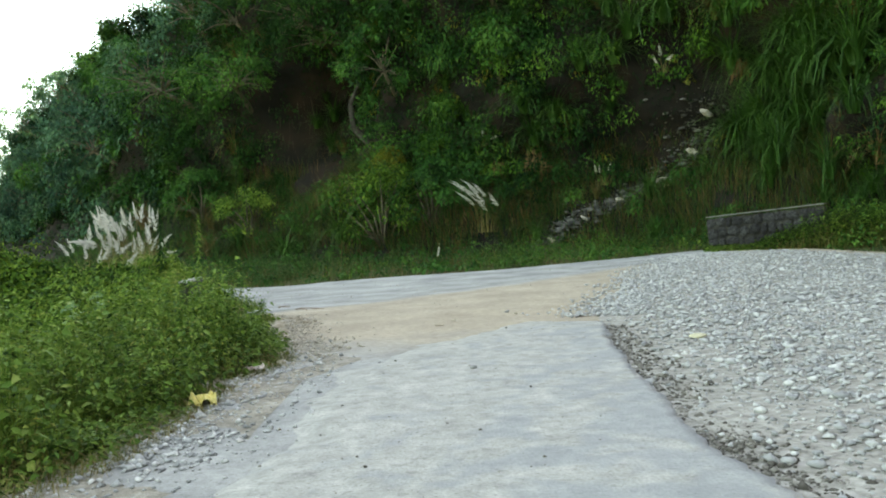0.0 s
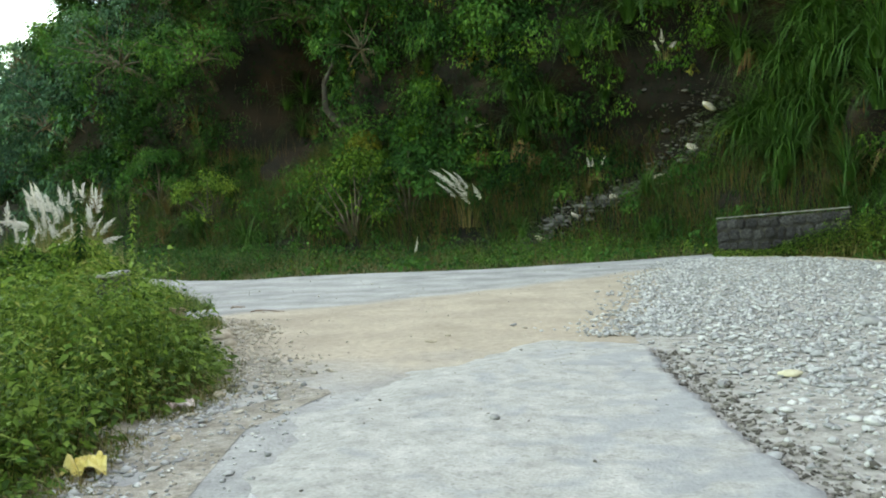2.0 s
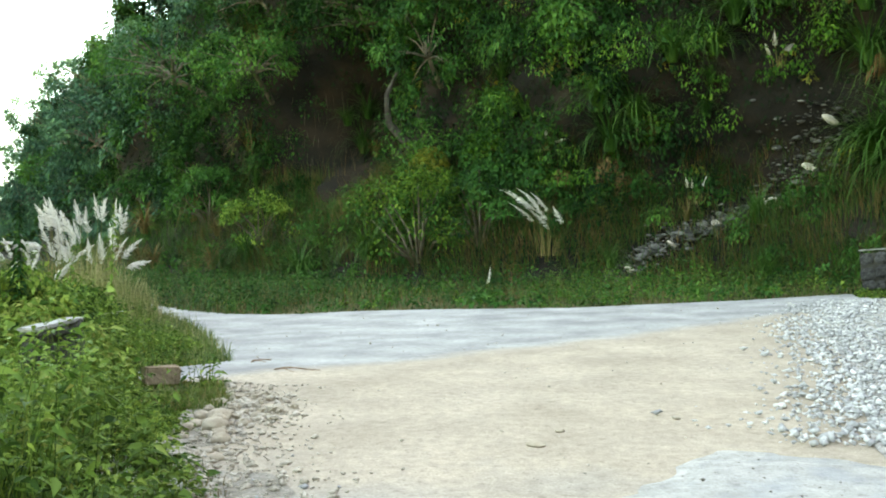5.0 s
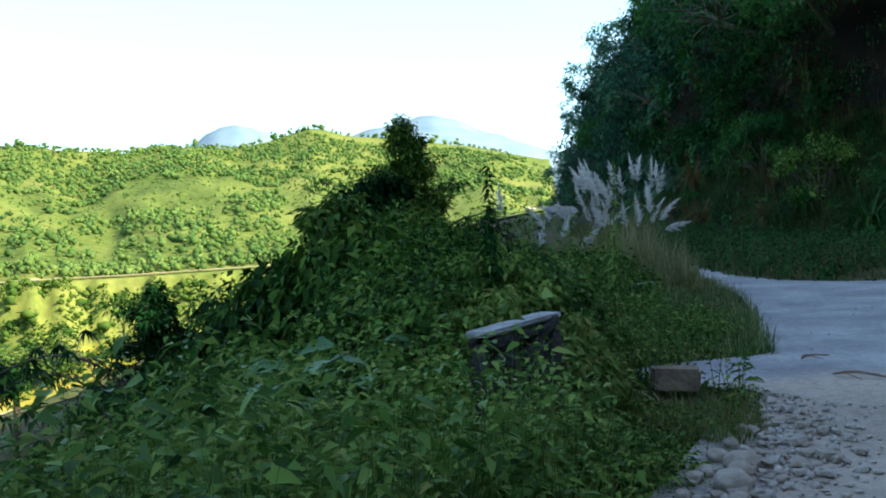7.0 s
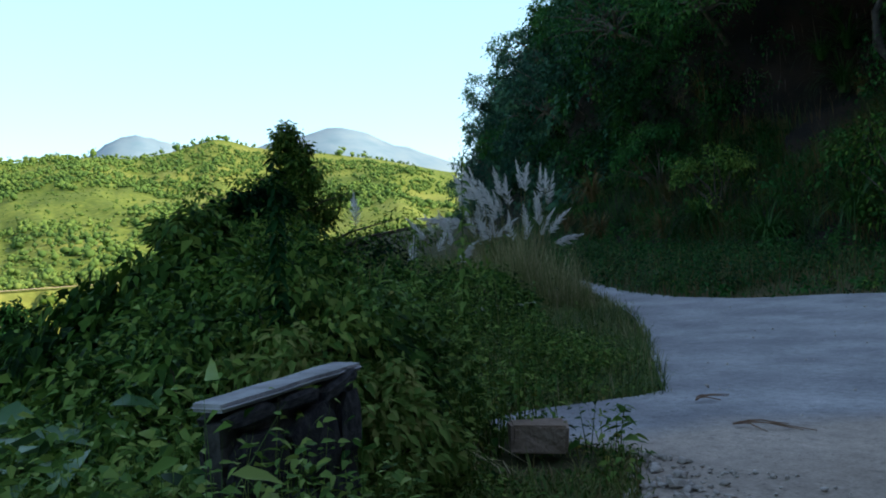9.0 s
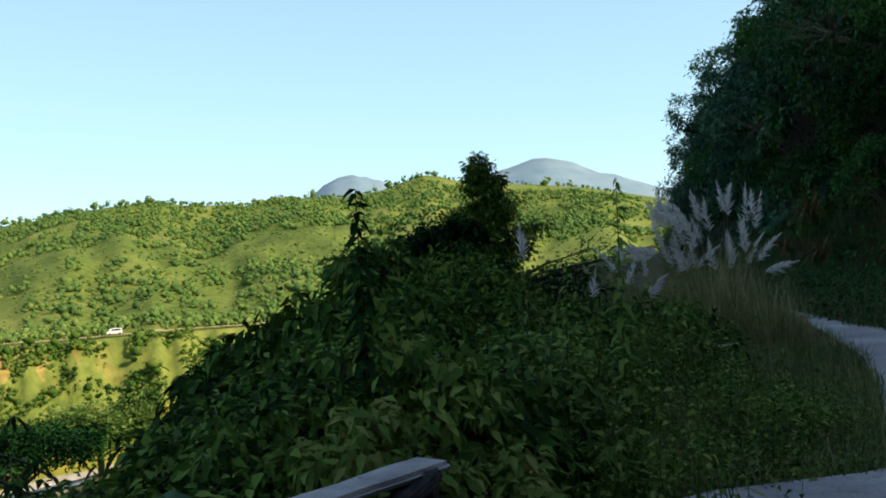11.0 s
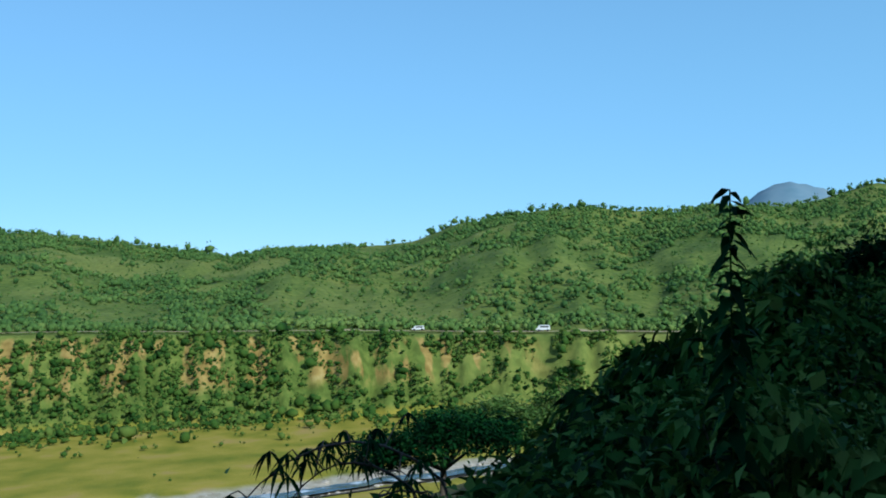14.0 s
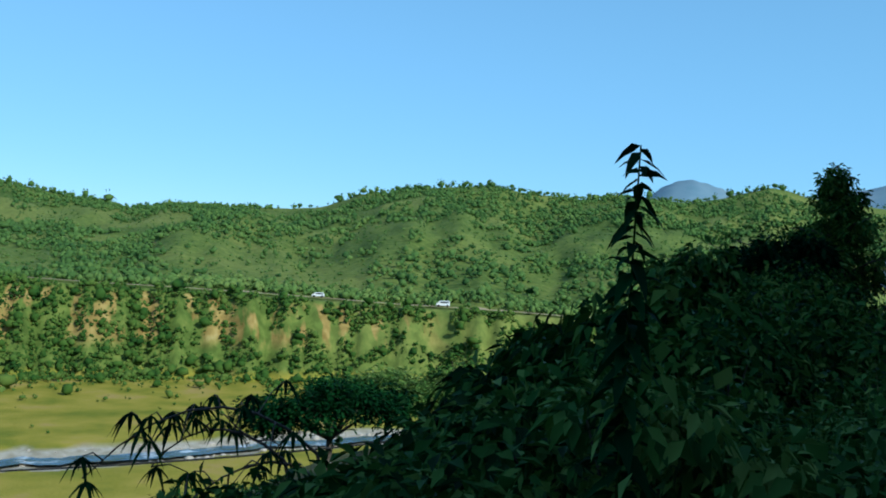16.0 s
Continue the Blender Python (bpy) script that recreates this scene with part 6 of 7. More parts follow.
# trees leaning out of the hillside, and along its skyline
def canopy_tree(s_, z_, out, up, rx, rz, mat, seed, leaf=0.2, clumps=34, per=52, label="dark leafy tree leaning out of the hillside"):
    """A trunk rooted in the face, limbs, and a wide layered crown of leaf clumps overhanging it."""
    g = np.random.default_rng(seed)
    p, nor = on_hill(np.array([float(s_)]), np.array([float(n_at(np.array(z_)))]))
    flat = unit(nor[0] * [1, 1, 0])
    root = tagged(new("hill_tree"), label, "tree", "trees on the hillside")
    root.matrix_world = pose(*p[0])
    c = flat * out + np.array([0, 0, up])
    stem = np.array([-flat * 0.4, flat * 0.2 + [0, 0, up * 0.35], c * 0.75, c + [0, 0, 0.1 * rz]])
    sets = [tube_set(stem, [0.05 * rx + 0.06, 0.045 * rx + 0.05, 0.03 * rx + 0.03, 0.03], 6)]
    d = unit(g.normal(0, 1, (clumps, 3)) * [1, 1, 0.8])
    ends = c + d * np.array([rx, rx, rz]) * (0.45 + 0.6 * g.random((clumps, 1)) ** 0.6)
    for e in ends[::2]:
        m = stem[2] + (e - stem[2]) * 0.5 + [0, 0, 0.08 * rx]
        sets.append(tube_set([stem[2], m, e], [0.02 * rx + 0.015, 0.012 * rx + 0.01, 0.008], 4))
    mesh_object("trunk", *join(sets), BARK, root, True)
    v, f = clump_leaves(ends, d + [0, 0, 0.8], rx * g.uniform(0.2, 0.42, clumps), per, leaf, g, 0.35, 0.45, 0.5)
    mesh_object("crown", v, f, mat, root)
    return root


for k, (s_, z_, o, up, rx, rz, mat) in enumerate((
        (120, 7.0, 2.2, 1.9, 2.5, 1.7, HILL_LEAF), (125.5, 8.2, 1.8, 2.0, 2.2, 1.7, HAZED_LEAF), (115.5, 7.2, 1.6, 1.7, 1.9, 1.3, HILL_LEAF), (122, 11, 1.8, 2.2, 2.3, 1.8, HAZED_LEAF), (117, 10.5, 1.6, 2.2, 2.2, 1.7, LEAF_SHADED),
        (112.2, 8.6, 3.4, 1.9, 2.3, 1.2, LEAF_SHADED), (109, 9.0, 3.2, 1.9, 2.2, 1.2, LEAF_SHADED), (105.5, 6.6, 0.9, 1.5, 1.5, 1.6, HILL_LEAF), (104.5, 9.5, 1.3, 1.8, 1.8, 1.5, HILL_LEAF), (100.5, 9.0, 1.2, 1.8, 1.6, 1.4, LEAF_SHADED),
        (97, 10, 1.2, 1.6, 1.6, 1.3, HILL_LEAF), (92.5, 10, 1.2, 1.6, 1.7, 1.3, LEAF_SHADED), (88.5, 9, 1.2, 1.5, 1.6, 1.2, HILL_LEAF), (85, 7, 1.2, 1.5, 1.6, 1.2, LEAF_SHADED), (113, 12.5, 1.5, 2.0, 2.0, 1.6, HILL_LEAF), (107, 13, 1.5, 2.0, 2.0, 1.6, LEAF_SHADED),
        (141, 9.6, 1.8, 1.6, 1.8, 1.4, HAZED_LEAF), (147, 10.4, 2.2, 1.8, 2.0, 1.5, HAZED_LEAF), (154, 9.0, 2.0, 1.8, 2.0, 1.5, HAZED_LEAF), (162, 7.6, 2.0, 1.6, 2.0, 1.4, HAZED_LEAF), (130, 5.0, 1.6, 1.6, 2.0, 1.4, HAZED_LEAF), (134, 6.2, 1.5, 2.0, 2.6, 1.9, HAZED_LEAF), (129, 9.5, 1.2, 1.6, 2.0, 1.6, HILL_LEAF), (137, 3.0, 1.2, 1.4, 1.8, 1.4, HAZED_LEAF), (139, 6.0, 1.4, 1.6, 2.0, 1.5, HAZED_LEAF), (144, 4.0, 1.4, 1.5, 2.0, 1.5, HILL_LEAF),
        (148, 5.0, 1.4, 1.6, 2.0, 1.4, HAZED_LEAF), (153, 3.0, 1.2, 1.4, 2.0, 1.4, HAZED_LEAF), (159, 4.0, 1.2, 1.4, 2.2, 1.5, HAZED_LEAF), (165, 3.0, 1.2, 1.4, 2.2, 1.5, HAZED_LEAF), (173, 4.0, 1.2, 1.4, 2.2, 1.5, HAZED_LEAF), (182, 3.0, 1.2, 1.4, 2.2, 1.5, HAZED_LEAF))):
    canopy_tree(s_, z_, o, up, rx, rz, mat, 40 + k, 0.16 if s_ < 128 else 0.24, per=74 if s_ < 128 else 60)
for k, (s_, z_, hgt) in enumerate(((119, 15, 2.0), (125, 14.2, 2.2), (130, 13, 2.4), (135, 12, 2.2), (140, 11.6, 2.4), (146, 11, 2.2), (152, 10, 2.2), (160, 9, 2.2), (170, 7.2, 2.0))):
    p, _ = on_hill(np.array([float(s_)]), np.array([float(n_at(np.array(z_)))]))
    tree("hill_tree", *p[0], hgt, "dark slender tree on the skyline of the hillside", LEAF_SHADED, 90 + k, 3, 0.75, 0.9, 0.26, 56, 0.4, 0.12, 0.3, group="trees on the hillside")
# a bare trunk beside the hollow, its grey bark coloured near black
p, nor = on_hill(np.array([106.7]), np.array([float(n_at(np.array(4.9)))]))
g_ = nor[0] * 0.5
tagged(mesh_object("bare_trunk", *tube_set([p[0] - g_, p[0] + g_ * 1.3 + [0, 0, 0.8], p[0] + g_ * 1.7 + [0.15, 0, 1.7], p[0] + g_ * 1.4 + [0.4, 0.1, 2.6]], [0.2, 0.14, 0.1, 0.06], 8), material("dark_bark", [(0.014, 0.012, 0.01), (0.04, 0.035, 0.03), (0.085, 0.075, 0.065)], 0.9, 5, 8, 0.6, 25), smooth=True), "bare grey-barked trunk standing out of the hillside", "tree trunk")

# thicket between the parapet and the slope trees
BUSH = [(SLOPE_LEAF, 0.11, "dark green broad-leaved bush on the slope"), (LEAF, 0.095, "green leafy bush beside the parapet"), (SLOPE_LEAF, 0.2, "bush of long drooping bamboo-like leaves")]
for x, y, top, k in ((-6.9, 12.9, 0.85, 1), (-6.0, 12.1, 0.75, 1), (-5.75, 12.6, 0.95, 1), (-8.3, 14.1, 0.75, 0), (-9.6, 15.2, 0.95, 0), (-11.3, 15.8, 1.15, 2), (-12.0, 14.9, 0.55, 2), (-10.7, 13.6, -0.1, 2), (-9.0, 12.6, -0.3, 0), (-8.0, 11.6, -0.5, 1),
                     (-7.2, 10.4, -0.35, 1), (-12.5, 17.2, 1.25, 0), (-13.6, 19.0, 1.3, 0), (-9.2, 17.0, 0.8, 1), (-10.8, 12.0, -1.5, 0), (-9.2, 10.6, -1.4, 0), (-12.8, 13.6, -1.2, 0), (-17.5, 21.5, 1.4, 0), (-16.5, 17.4, -0.8, 0),
                     (-18.5, 19.0, -1.0, 0), (-15.6, 15.0, -2.4, 0), (-12.5, 9.4, -2.8, 0), (-18, 11.5, -4.6, 0), (-22, 15, -4.6, 0), (-24, 20, -3.2, 0), (-7.2, 8.6, 0.0, 1), (-6.6, 6.6, 0.25, 1), (-8.6, 8.2, -0.9, 0), (-7.4, 4.6, 0.1, 1),
                     (-7.9, 15.6, 0.5, 1), (-9.4, 18.6, 0.65, 1), (-10.4, 16.8, 0.9, 0)):
    z = z_at(x, y)
    h = max(0.8, top + (-0.04 if -20 < x < -7.5 and y > 12.2 else 0.0) - z)
    mat, leaf, lab = BUSH[k]
    near = x > -8.8
    s = shrub_mesh(int(300 + abs(x * 31 + y * 17)), 0.45 * h + 0.45, h, int(34 + 14 * h), 50 if near else 46, leaf * (1 if near else 1.15), mat, hang=0.3 if k < 2 else 0.8, rich=near)
    s.matrix_world = pose(x, y, z - 0.05)
    tagged(s, lab, "bush", "bushes on the slope")


for x, y, top, wide, mat in ((-4.85, 11.95, 0.95, 0.38, LEAF_FRESH), (-4.7, 12.4, 0.7, 0.34, LEAF_FRESH), (-5.25, 12.35, 1.15, 0.5, LEAF), (-5.35, 11.75, 0.92, 0.45, LEAF), (-5.6, 13.3, 1.0, 0.5, VERGE)):
    z = z_at(x, y)
    s = shrub_mesh(int(700 + abs(x * 31 + y * 17)), wide, top - z, 44, 46, 0.068, mat, hang=0.4, rich=True)
    s.matrix_world = pose(x, y, z - 0.05)
    tagged(s, "leafy green bush crowding the end of the parapet", "bush", "bushes on the slope")


def leafy_stalk(name, x, y, z, height, leaf, label, seed, count=40, lean=(0.0, 0.0), droop=1.0, mat=LEAF_SHADED, w=0.36, low=0.3):
    """One upright stem with long hanging leaves."""
    g = np.random.default_rng(seed)
    root = tagged(new(name), label, "plant")
    root.matrix_world = pose(x, y, z)
    t = np.linspace(0, 1, 7)
    pts = np.stack([lean[0] * height * t ** 2, lean[1] * height * t ** 2, height * t], 1)
    st = mesh_object("stem", *tube_set(pts, np.linspace(0.003 + 0.003 * height, 0.002, 7), 5), SLOPE_LEAF, root)
    tt = low + (1 - low) * np.linspace(0, 1, count) ** 0.8
    c = np.stack([np.interp(tt, t, pts[:, k]) for k in range(3)], 1)
    a = np.arange(count) * 2.4 + g.normal(0, 0.2, count)
    way = np.stack([np.cos(a), np.sin(a), 0.35 - 0.5 * droop + g.normal(0, 0.35, count)], 1)
    L = leaf * g.uniform(0.75, 1.15, count) * (1.05 - 0.55 * tt ** 3)
    for i in range(count):
        v, f = leaf_set(c[i:i + 1], way[i:i + 1], np.array([[g.normal(0, 0.4), g.normal(0, 0.4), 1.0]]), L[i:i + 1], L[i:i + 1] * w, 0.55 * droop, True)
        mesh_object("leaf", v, f, mat, root)
    return root


leafy_stalk("leafy_stalk", -5.1, 12.14, z_at(-5.1, 12.14), 1.78, 0.115, "tall single stalk with dark drooping leaves", 5, 110, (0.0, 0.018), low=0.4, w=0.44)
leafy_stalk("leafy_stalk", -6.5, 13.2, z_at(-6.5, 13.2), 1.4, 0.1, "thin dark stalk with drooping leaves", 6, 26, (0.06, 0.03), low=0.6)
leafy_stalk("thin_stalk", -5.3, 13.75, z_at(-5.3, 13.75), 1.8, 0.105, "thin green stalk with small leaves", 7, 50, (0.02, 0.02), 0.9, LEAF_FRESH, 0.42)
leafy_stalk("thin_stalk", -5.9, 13.9, z_at(-5.9, 13.9), 1.4, 0.1, "thin green stalk with small leaves", 8, 38, (0.02, 0.05), 0.9, LEAF_FRESH, 0.42)
leafy_stalk("road_sprig", -4.26, 13.84, 0.0, 0.3, 0.13, "small leafy sprig standing by the stone block", 9, 14, (0.2, -0.1), 0.5, LEAF, 0.6)


BROAD = material("broad_leaf", [(0.03, 0.1, 0.03), (0.06, 0.16, 0.05), (0.1, 0.22, 0.08)], 0.4, 3, 5, 0.1, 20, island=0.6, thin=0.12, spec=0.3)


def big_leaves(x, y, z, seed):
    """A plant with a few very large pale leaves."""
    root = tagged(new("broad_leaf_plant"), "plant with very large pale green leaves among weeds", "plant")
    root.matrix_world = pose(x, y, z)
    g = np.random.default_rng(seed)
    for i in range(9):
        a = i * 2.4
        way = np.array([[math.cos(a), math.sin(a), 0.15]])
        c = np.array([[0.15 * math.cos(a), 0.15 * math.sin(a), 0.5 + 0.09 * (i % 4)]])
        st = mesh_object("leaf_stalk", *tube_set([(0, 0, 0), c[0] * [0.4, 0.4, 0.7], c[0]], [0.012, 0.008, 0.005], 4), LEAF, root)
        L = np.array([g.uniform(0.22, 0.34)])
        mesh_object("leaf", *leaf_set(c, way, np.array([[0.3 * math.sin(i * 2.0), 0.3 * math.cos(i * 3.0), 1.0]]), L, L * 0.8, 0.35, True), BROAD, st)


for x, y, turn in ((-5.55, 10.9, 3), (-5.8, 11.15, 5), (-5.35, 11.2, 4)):
    big_leaves(x, y, z_at(x, y) - 0.02, turn)


def palm_branch(name, x, y, z, label, seed, reach, turn):
    """A thin branching limb with fans of long hanging leaflets."""
    g = np.random.default_rng(seed)
    root = tagged(new(name), label, "branch")
    foot = z_at(x, y)
    root.matrix_world = pose(x, y, foot, 0, 0, turn)
    up = z - foot
    mesh_object("stem", *tube_set([(-0.3, 0, -0.2), (-0.25, 0.05, up * 0.5), (0, 0, up)], [0.035, 0.028, 0.018], 6), BARK, root)
    t = np.linspace(0, 1, 8)
    pts = np.stack([reach * t, 0.12 * reach * np.sin(t * 3), up + 1.0 * reach * t - 1.1 * reach * t ** 2], 1)
    mesh_object("limb", *tube_set(pts, np.linspace(0.018, 0.006, 8), 5), BARK, root)
    for i in range(11):
        q = 0.2 + 0.8 * i / 10
        c = np.array([np.interp(q, t, pts[:, k]) for k in range(3)])
        e = c + np.array([g.normal(0, 0.16), g.normal(0, 0.22), g.normal(0.06, 0.14)])
        tw = mesh_object("twig", *tube_set([c, (c + e) / 2 + [0, 0, 0.05], e], [0.01, 0.007, 0.005], 4), BARK, root)
        k = 8
        a = np.linspace(0, 6.28, k, endpoint=False) + g.uniform(0, 1)
        way = np.stack([np.cos(a), np.sin(a), np.full(k, -0.55)], 1)
        L = g.uniform(0.14, 0.26, k)
        mesh_object("leaf_fan", *leaf_set(np.tile(e, (k, 1)), way, np.tile([0, 0, 1.0], (k, 1)), L, L * 0.2, 0.6, True), LEAF_SHADED, tw)
    return root


palm_branch("drooping_branch", -12.05, 12.5, -0.42, "dark branch with fans of long drooping leaflets", 21, 2.1, 268)
palm_branch("drooping_branch", -12.1, 12.2, -0.5, "dark branch with fans of long drooping leaflets", 22, 1.3, 250)
palm_branch("drooping_branch", -12.0, 12.6, -0.75, "dark branch with fans of long drooping leaflets", 23, 1.5, 285)


def cable():
    a, b = np.array([-33.0, -22.0, -3.4]), np.array([-28.5, 40.0, 0.5])
    t = np.linspace(0, 1, 40)
    p = a + (b - a) * t[:, None]
    p[:, 2] -= 3.2 * (1 - (2 * t - 1) ** 2)
    ob = mesh_object("power_cable", *tube_set(p, np.full(40, 0.03), 5), material("cable", [(0.02, 0.02, 0.02), (0.03, 0.03, 0.03)], 0.6))
    tagged(ob, "black power cable sagging across the valley slope", "cable")


cable()


# ---- the valley ----
def water():
    m = material("river_water", [(0.05, 0.08, 0.1), (0.09, 0.12, 0.14), (0.75, 0.78, 0.8)], 0.15, 0.22, 12, 0.8, 1.2, spec=0.5, stops=[0.4, 0.58, 0.72])
    az = np.arange(20, 150, 0.5)
    r = np.interp(az, RIVER_AZ, RIVER_R) + 2.5 * fbm(az * 0.5, az * 0.0, 14)
    w = np.linspace(-3.6, 1.6, 7)
    A, Wd = np.meshgrid(np.radians(az), w, indexing="ij")
    Rr = r[:, None] + Wd
    x, y = EYE[0] - Rr * np.sin(A), EYE[1] + Rr * np.cos(A)
    z = -33.1 + 0.12 * fbm(x * 0.8, y * 0.8, 99)
    v = np.stack([x, y, z], -1)
    a, b = v.shape[:2]
    i, j = np.meshgrid(np.arange(a - 1), np.arange(b - 1), indexing="ij")
    f = np.stack([i * b + j, (i + 1) * b + j, (i + 1) * b + j + 1, i * b + j + 1], -1).reshape(-1, 4)[:, ::-1]
    tagged(mesh_object("water", v.reshape(-1, 3), f, m, smooth=True), "shallow river with white riffles between sandy banks", "river", kind="structure")


water()


def river_rocks():
    n = 520
    az = rng.uniform(40, 115, n)
    r = np.interp(az, RIVER_AZ, RIVER_R) + 2.5 * fbm(az * 0.5, az * 0.0, 14) + np.where(rng.random(n) < 0.5, -1, 1) * rng.normal(5.4, 1.5, n)
    a = np.radians(az)
    x, y = EYE[0] - r * np.sin(a), EYE[1] + r * np.cos(a)
    size = np.clip(rng.lognormal(math.log(0.3), 0.5, n), 0.12, 0.9)
    v, f = lumps(np.stack([x, y, foot_height(x, y) + size * 0.1], 1), size)
    tagged(mesh_object("river_rocks", v, f, STONE_PALE), "pale boulders along the river banks", "rocks", kind="stuff")


river_rocks()


def polar(az, r):
    a = np.radians(az)
    x, y = EYE[0] - r * np.sin(a), EYE[1] + r * np.cos(a)
    return x, y, foot_height(x, y)


# far woods paled towards the pasture: some distance haze is in the colour
FAR_LEAF = material("far_woods", [(0.048, 0.1, 0.026), (0.076, 0.14, 0.033), (0.11, 0.18, 0.042), (0.16, 0.22, 0.054)], 0.9, 0.02, 8, 1.0, 0.9, island=0.5, spec=0.1)
SCARP_LEAF = material("scarp_bushes", [(0.014, 0.04, 0.008), (0.03, 0.075, 0.012), (0.06, 0.115, 0.018), (0.11, 0.16, 0.03)], 0.9, 0.12, 8, 1.0, 0.9, island=0.5, spec=0.1)


def woods(name, az, r, size, label, tall=1.0, mat=FAR_LEAF, sprays=5):
    """Far trees and bushes: an uneven crown each, a smaller one beside it, and loose sprays round them."""
    x, y, z = polar(az, r)
    n = len(x)
    c = np.stack([x, y, z + size * 0.6 * tall], 1)
    big = lumps(c, size * 0.56, (1, 1, 0.85 * tall), 0.38)
    o = rng.normal(0, 0.55, (n, 3)) * size[:, None] * [1, 1, 0.5]
    pick = rng.random(n) < 0.3
    small = lumps((c + o)[pick], size[pick] * rng.uniform(0.35, 0.6, pick.sum()), (1, 1, 0.9 * tall), 0.4)
    k = sprays
    o = unit(rng.normal(0, 1, (n * k, 3))) * np.repeat(size, k)[:, None] * [0.6, 0.6, 0.55 * tall]
    L = np.repeat(size, k) * rng.uniform(0.3, 0.62, n * k)
    spray = leaf_set(np.repeat(c, k, 0) + o, o + rng.normal(0, 0.3, (n * k, 3)), np.array([0.3, 0.2, 1.0]) + rng.normal(0, 0.5, (n * k, 3)), L, L * 0.8, 0.1)
    return tagged(mesh_object(name, *join([big, small, spray]), mat), label, "woods", kind="stuff")


def pasture(az, r):
    """Above 0 in the open grass of the far hills, below it in the woods."""
    low = np.exp(-((r - 520) / 240) ** 2)
    return fbm(az * 0.17, r * 0.008, 111, 3) + 0.5 * fbm(az * 0.8, r * 0.035, 117, 3) + 0.42 * low - 0.2 - 0.12 * np.clip((az - 84) / 8, 0, 1)


def build_woods():
    n = 19500
    az, u = rng.uniform(38, 112, n), rng.random(n)
    r = 308 + (1090 - 308) * u ** 0.85
    k = pasture(az, r) < 0.0
    woods("hill_woods", az[k], r[k], rng.uniform(0.9, 3.0, k.sum()) * (1 + 0.3 * (r[k] > 600)), "broad-leaved woods in patches on the far hills", sprays=4)
    n = 8500
    az, r = rng.uniform(43, 112, n), 312 + 700 * rng.random(n) ** 1.1
    k = (pasture(az, r) > -0.05) & (rng.random(n) < 0.9)
    woods("hill_bushes", az[k], r[k], rng.lognormal(math.log(0.85), 0.45, k.sum()), "low bushes scattered over the far hill pastures", 0.8, sprays=3)
    n = 430
    az = np.sort(rng.uniform(43, 112, n)) + rng.normal(0, 0.4, n)
    r = np.interp(az, RIDGE_AZ, RIDGE_R) * rng.uniform(0.985, 1.0, n)
    woods("ridge_trees", az, r, rng.lognormal(math.log(2.4), 0.45, n), "trees along the skyline of the far ridge", 1.15, sprays=10)
    az, r = np.concatenate([rng.normal(65.2, 0.22, 5), rng.normal(63.9, 0.22, 4), rng.normal(91.0, 0.15, 2)]), np.full(11, 985.0)
    woods("tall_ridge_trees", az, r + 40 * (az > 85), rng.uniform(3.6, 5.4, 11), "taller trees standing up from the far ridge", 1.4, sprays=14)
    n = 9500
    az = rng.uniform(62, 112, n)
    r = 276 + rng.uniform(-20, 7, n)
    k = fbm(az * 1.0, r * 0.3, 121, 3) > 0.0 - 1.1 * np.clip((az - 89) / 5, 0, 1) - 0.7 * (r > 277)
    k &= ~(((np.abs(az - 81.8) < 0.5) | (np.abs(az - 74.1) < 0.5)) & (r > 272))  # clear before the two cars
    woods("scarp_bushes", az[k], r[k], rng.lognormal(math.log(0.7), 0.5, k.sum()), "bushes growing on the river terrace scarp", mat=SCARP_LEAF, sprays=3)
    n = 480
    az = rng.uniform(62, 112, n)
    r = 256 - rng.exponential(14, n)
    woods("plain_bushes", az, r, rng.lognormal(math.log(0.75), 0.5, n), "scattered bushes on the grassy river plain", 1.1, mat=SCARP_LEAF)
    n = 900
    az = rng.uniform(50, 112, n)
    r = rng.uniform(299, 322, n)
    woods("roadside_trees", az, r, rng.uniform(0.9, 2.3, n), "line of trees behind the far road", 1.2)


build_woods()


def far_road():
    m = material("far_dirt", [(0.3, 0.2, 0.1), (0.42, 0.32, 0.18), (0.33, 0.3, 0.14)], 0.95, 0.05, 8, 0)
    az = np.arange(40, 112, 0.4)
    rows = []
    for r in (290.5, 295.5):
        x, y, z = polar(az, np.full(len(az), r))
        rows.append(np.stack([x, y, z + 0.6], 1))
    v = np.concatenate(rows)
    n = len(az)
    i = np.arange(n - 1)
    f = np.stack([i, i + n, i + n + 1, i + 1], 1)
    tagged(mesh_object("far_road", v, f, m), "dirt road along the top of the river terrace", "road", kind="structure")


far_road()


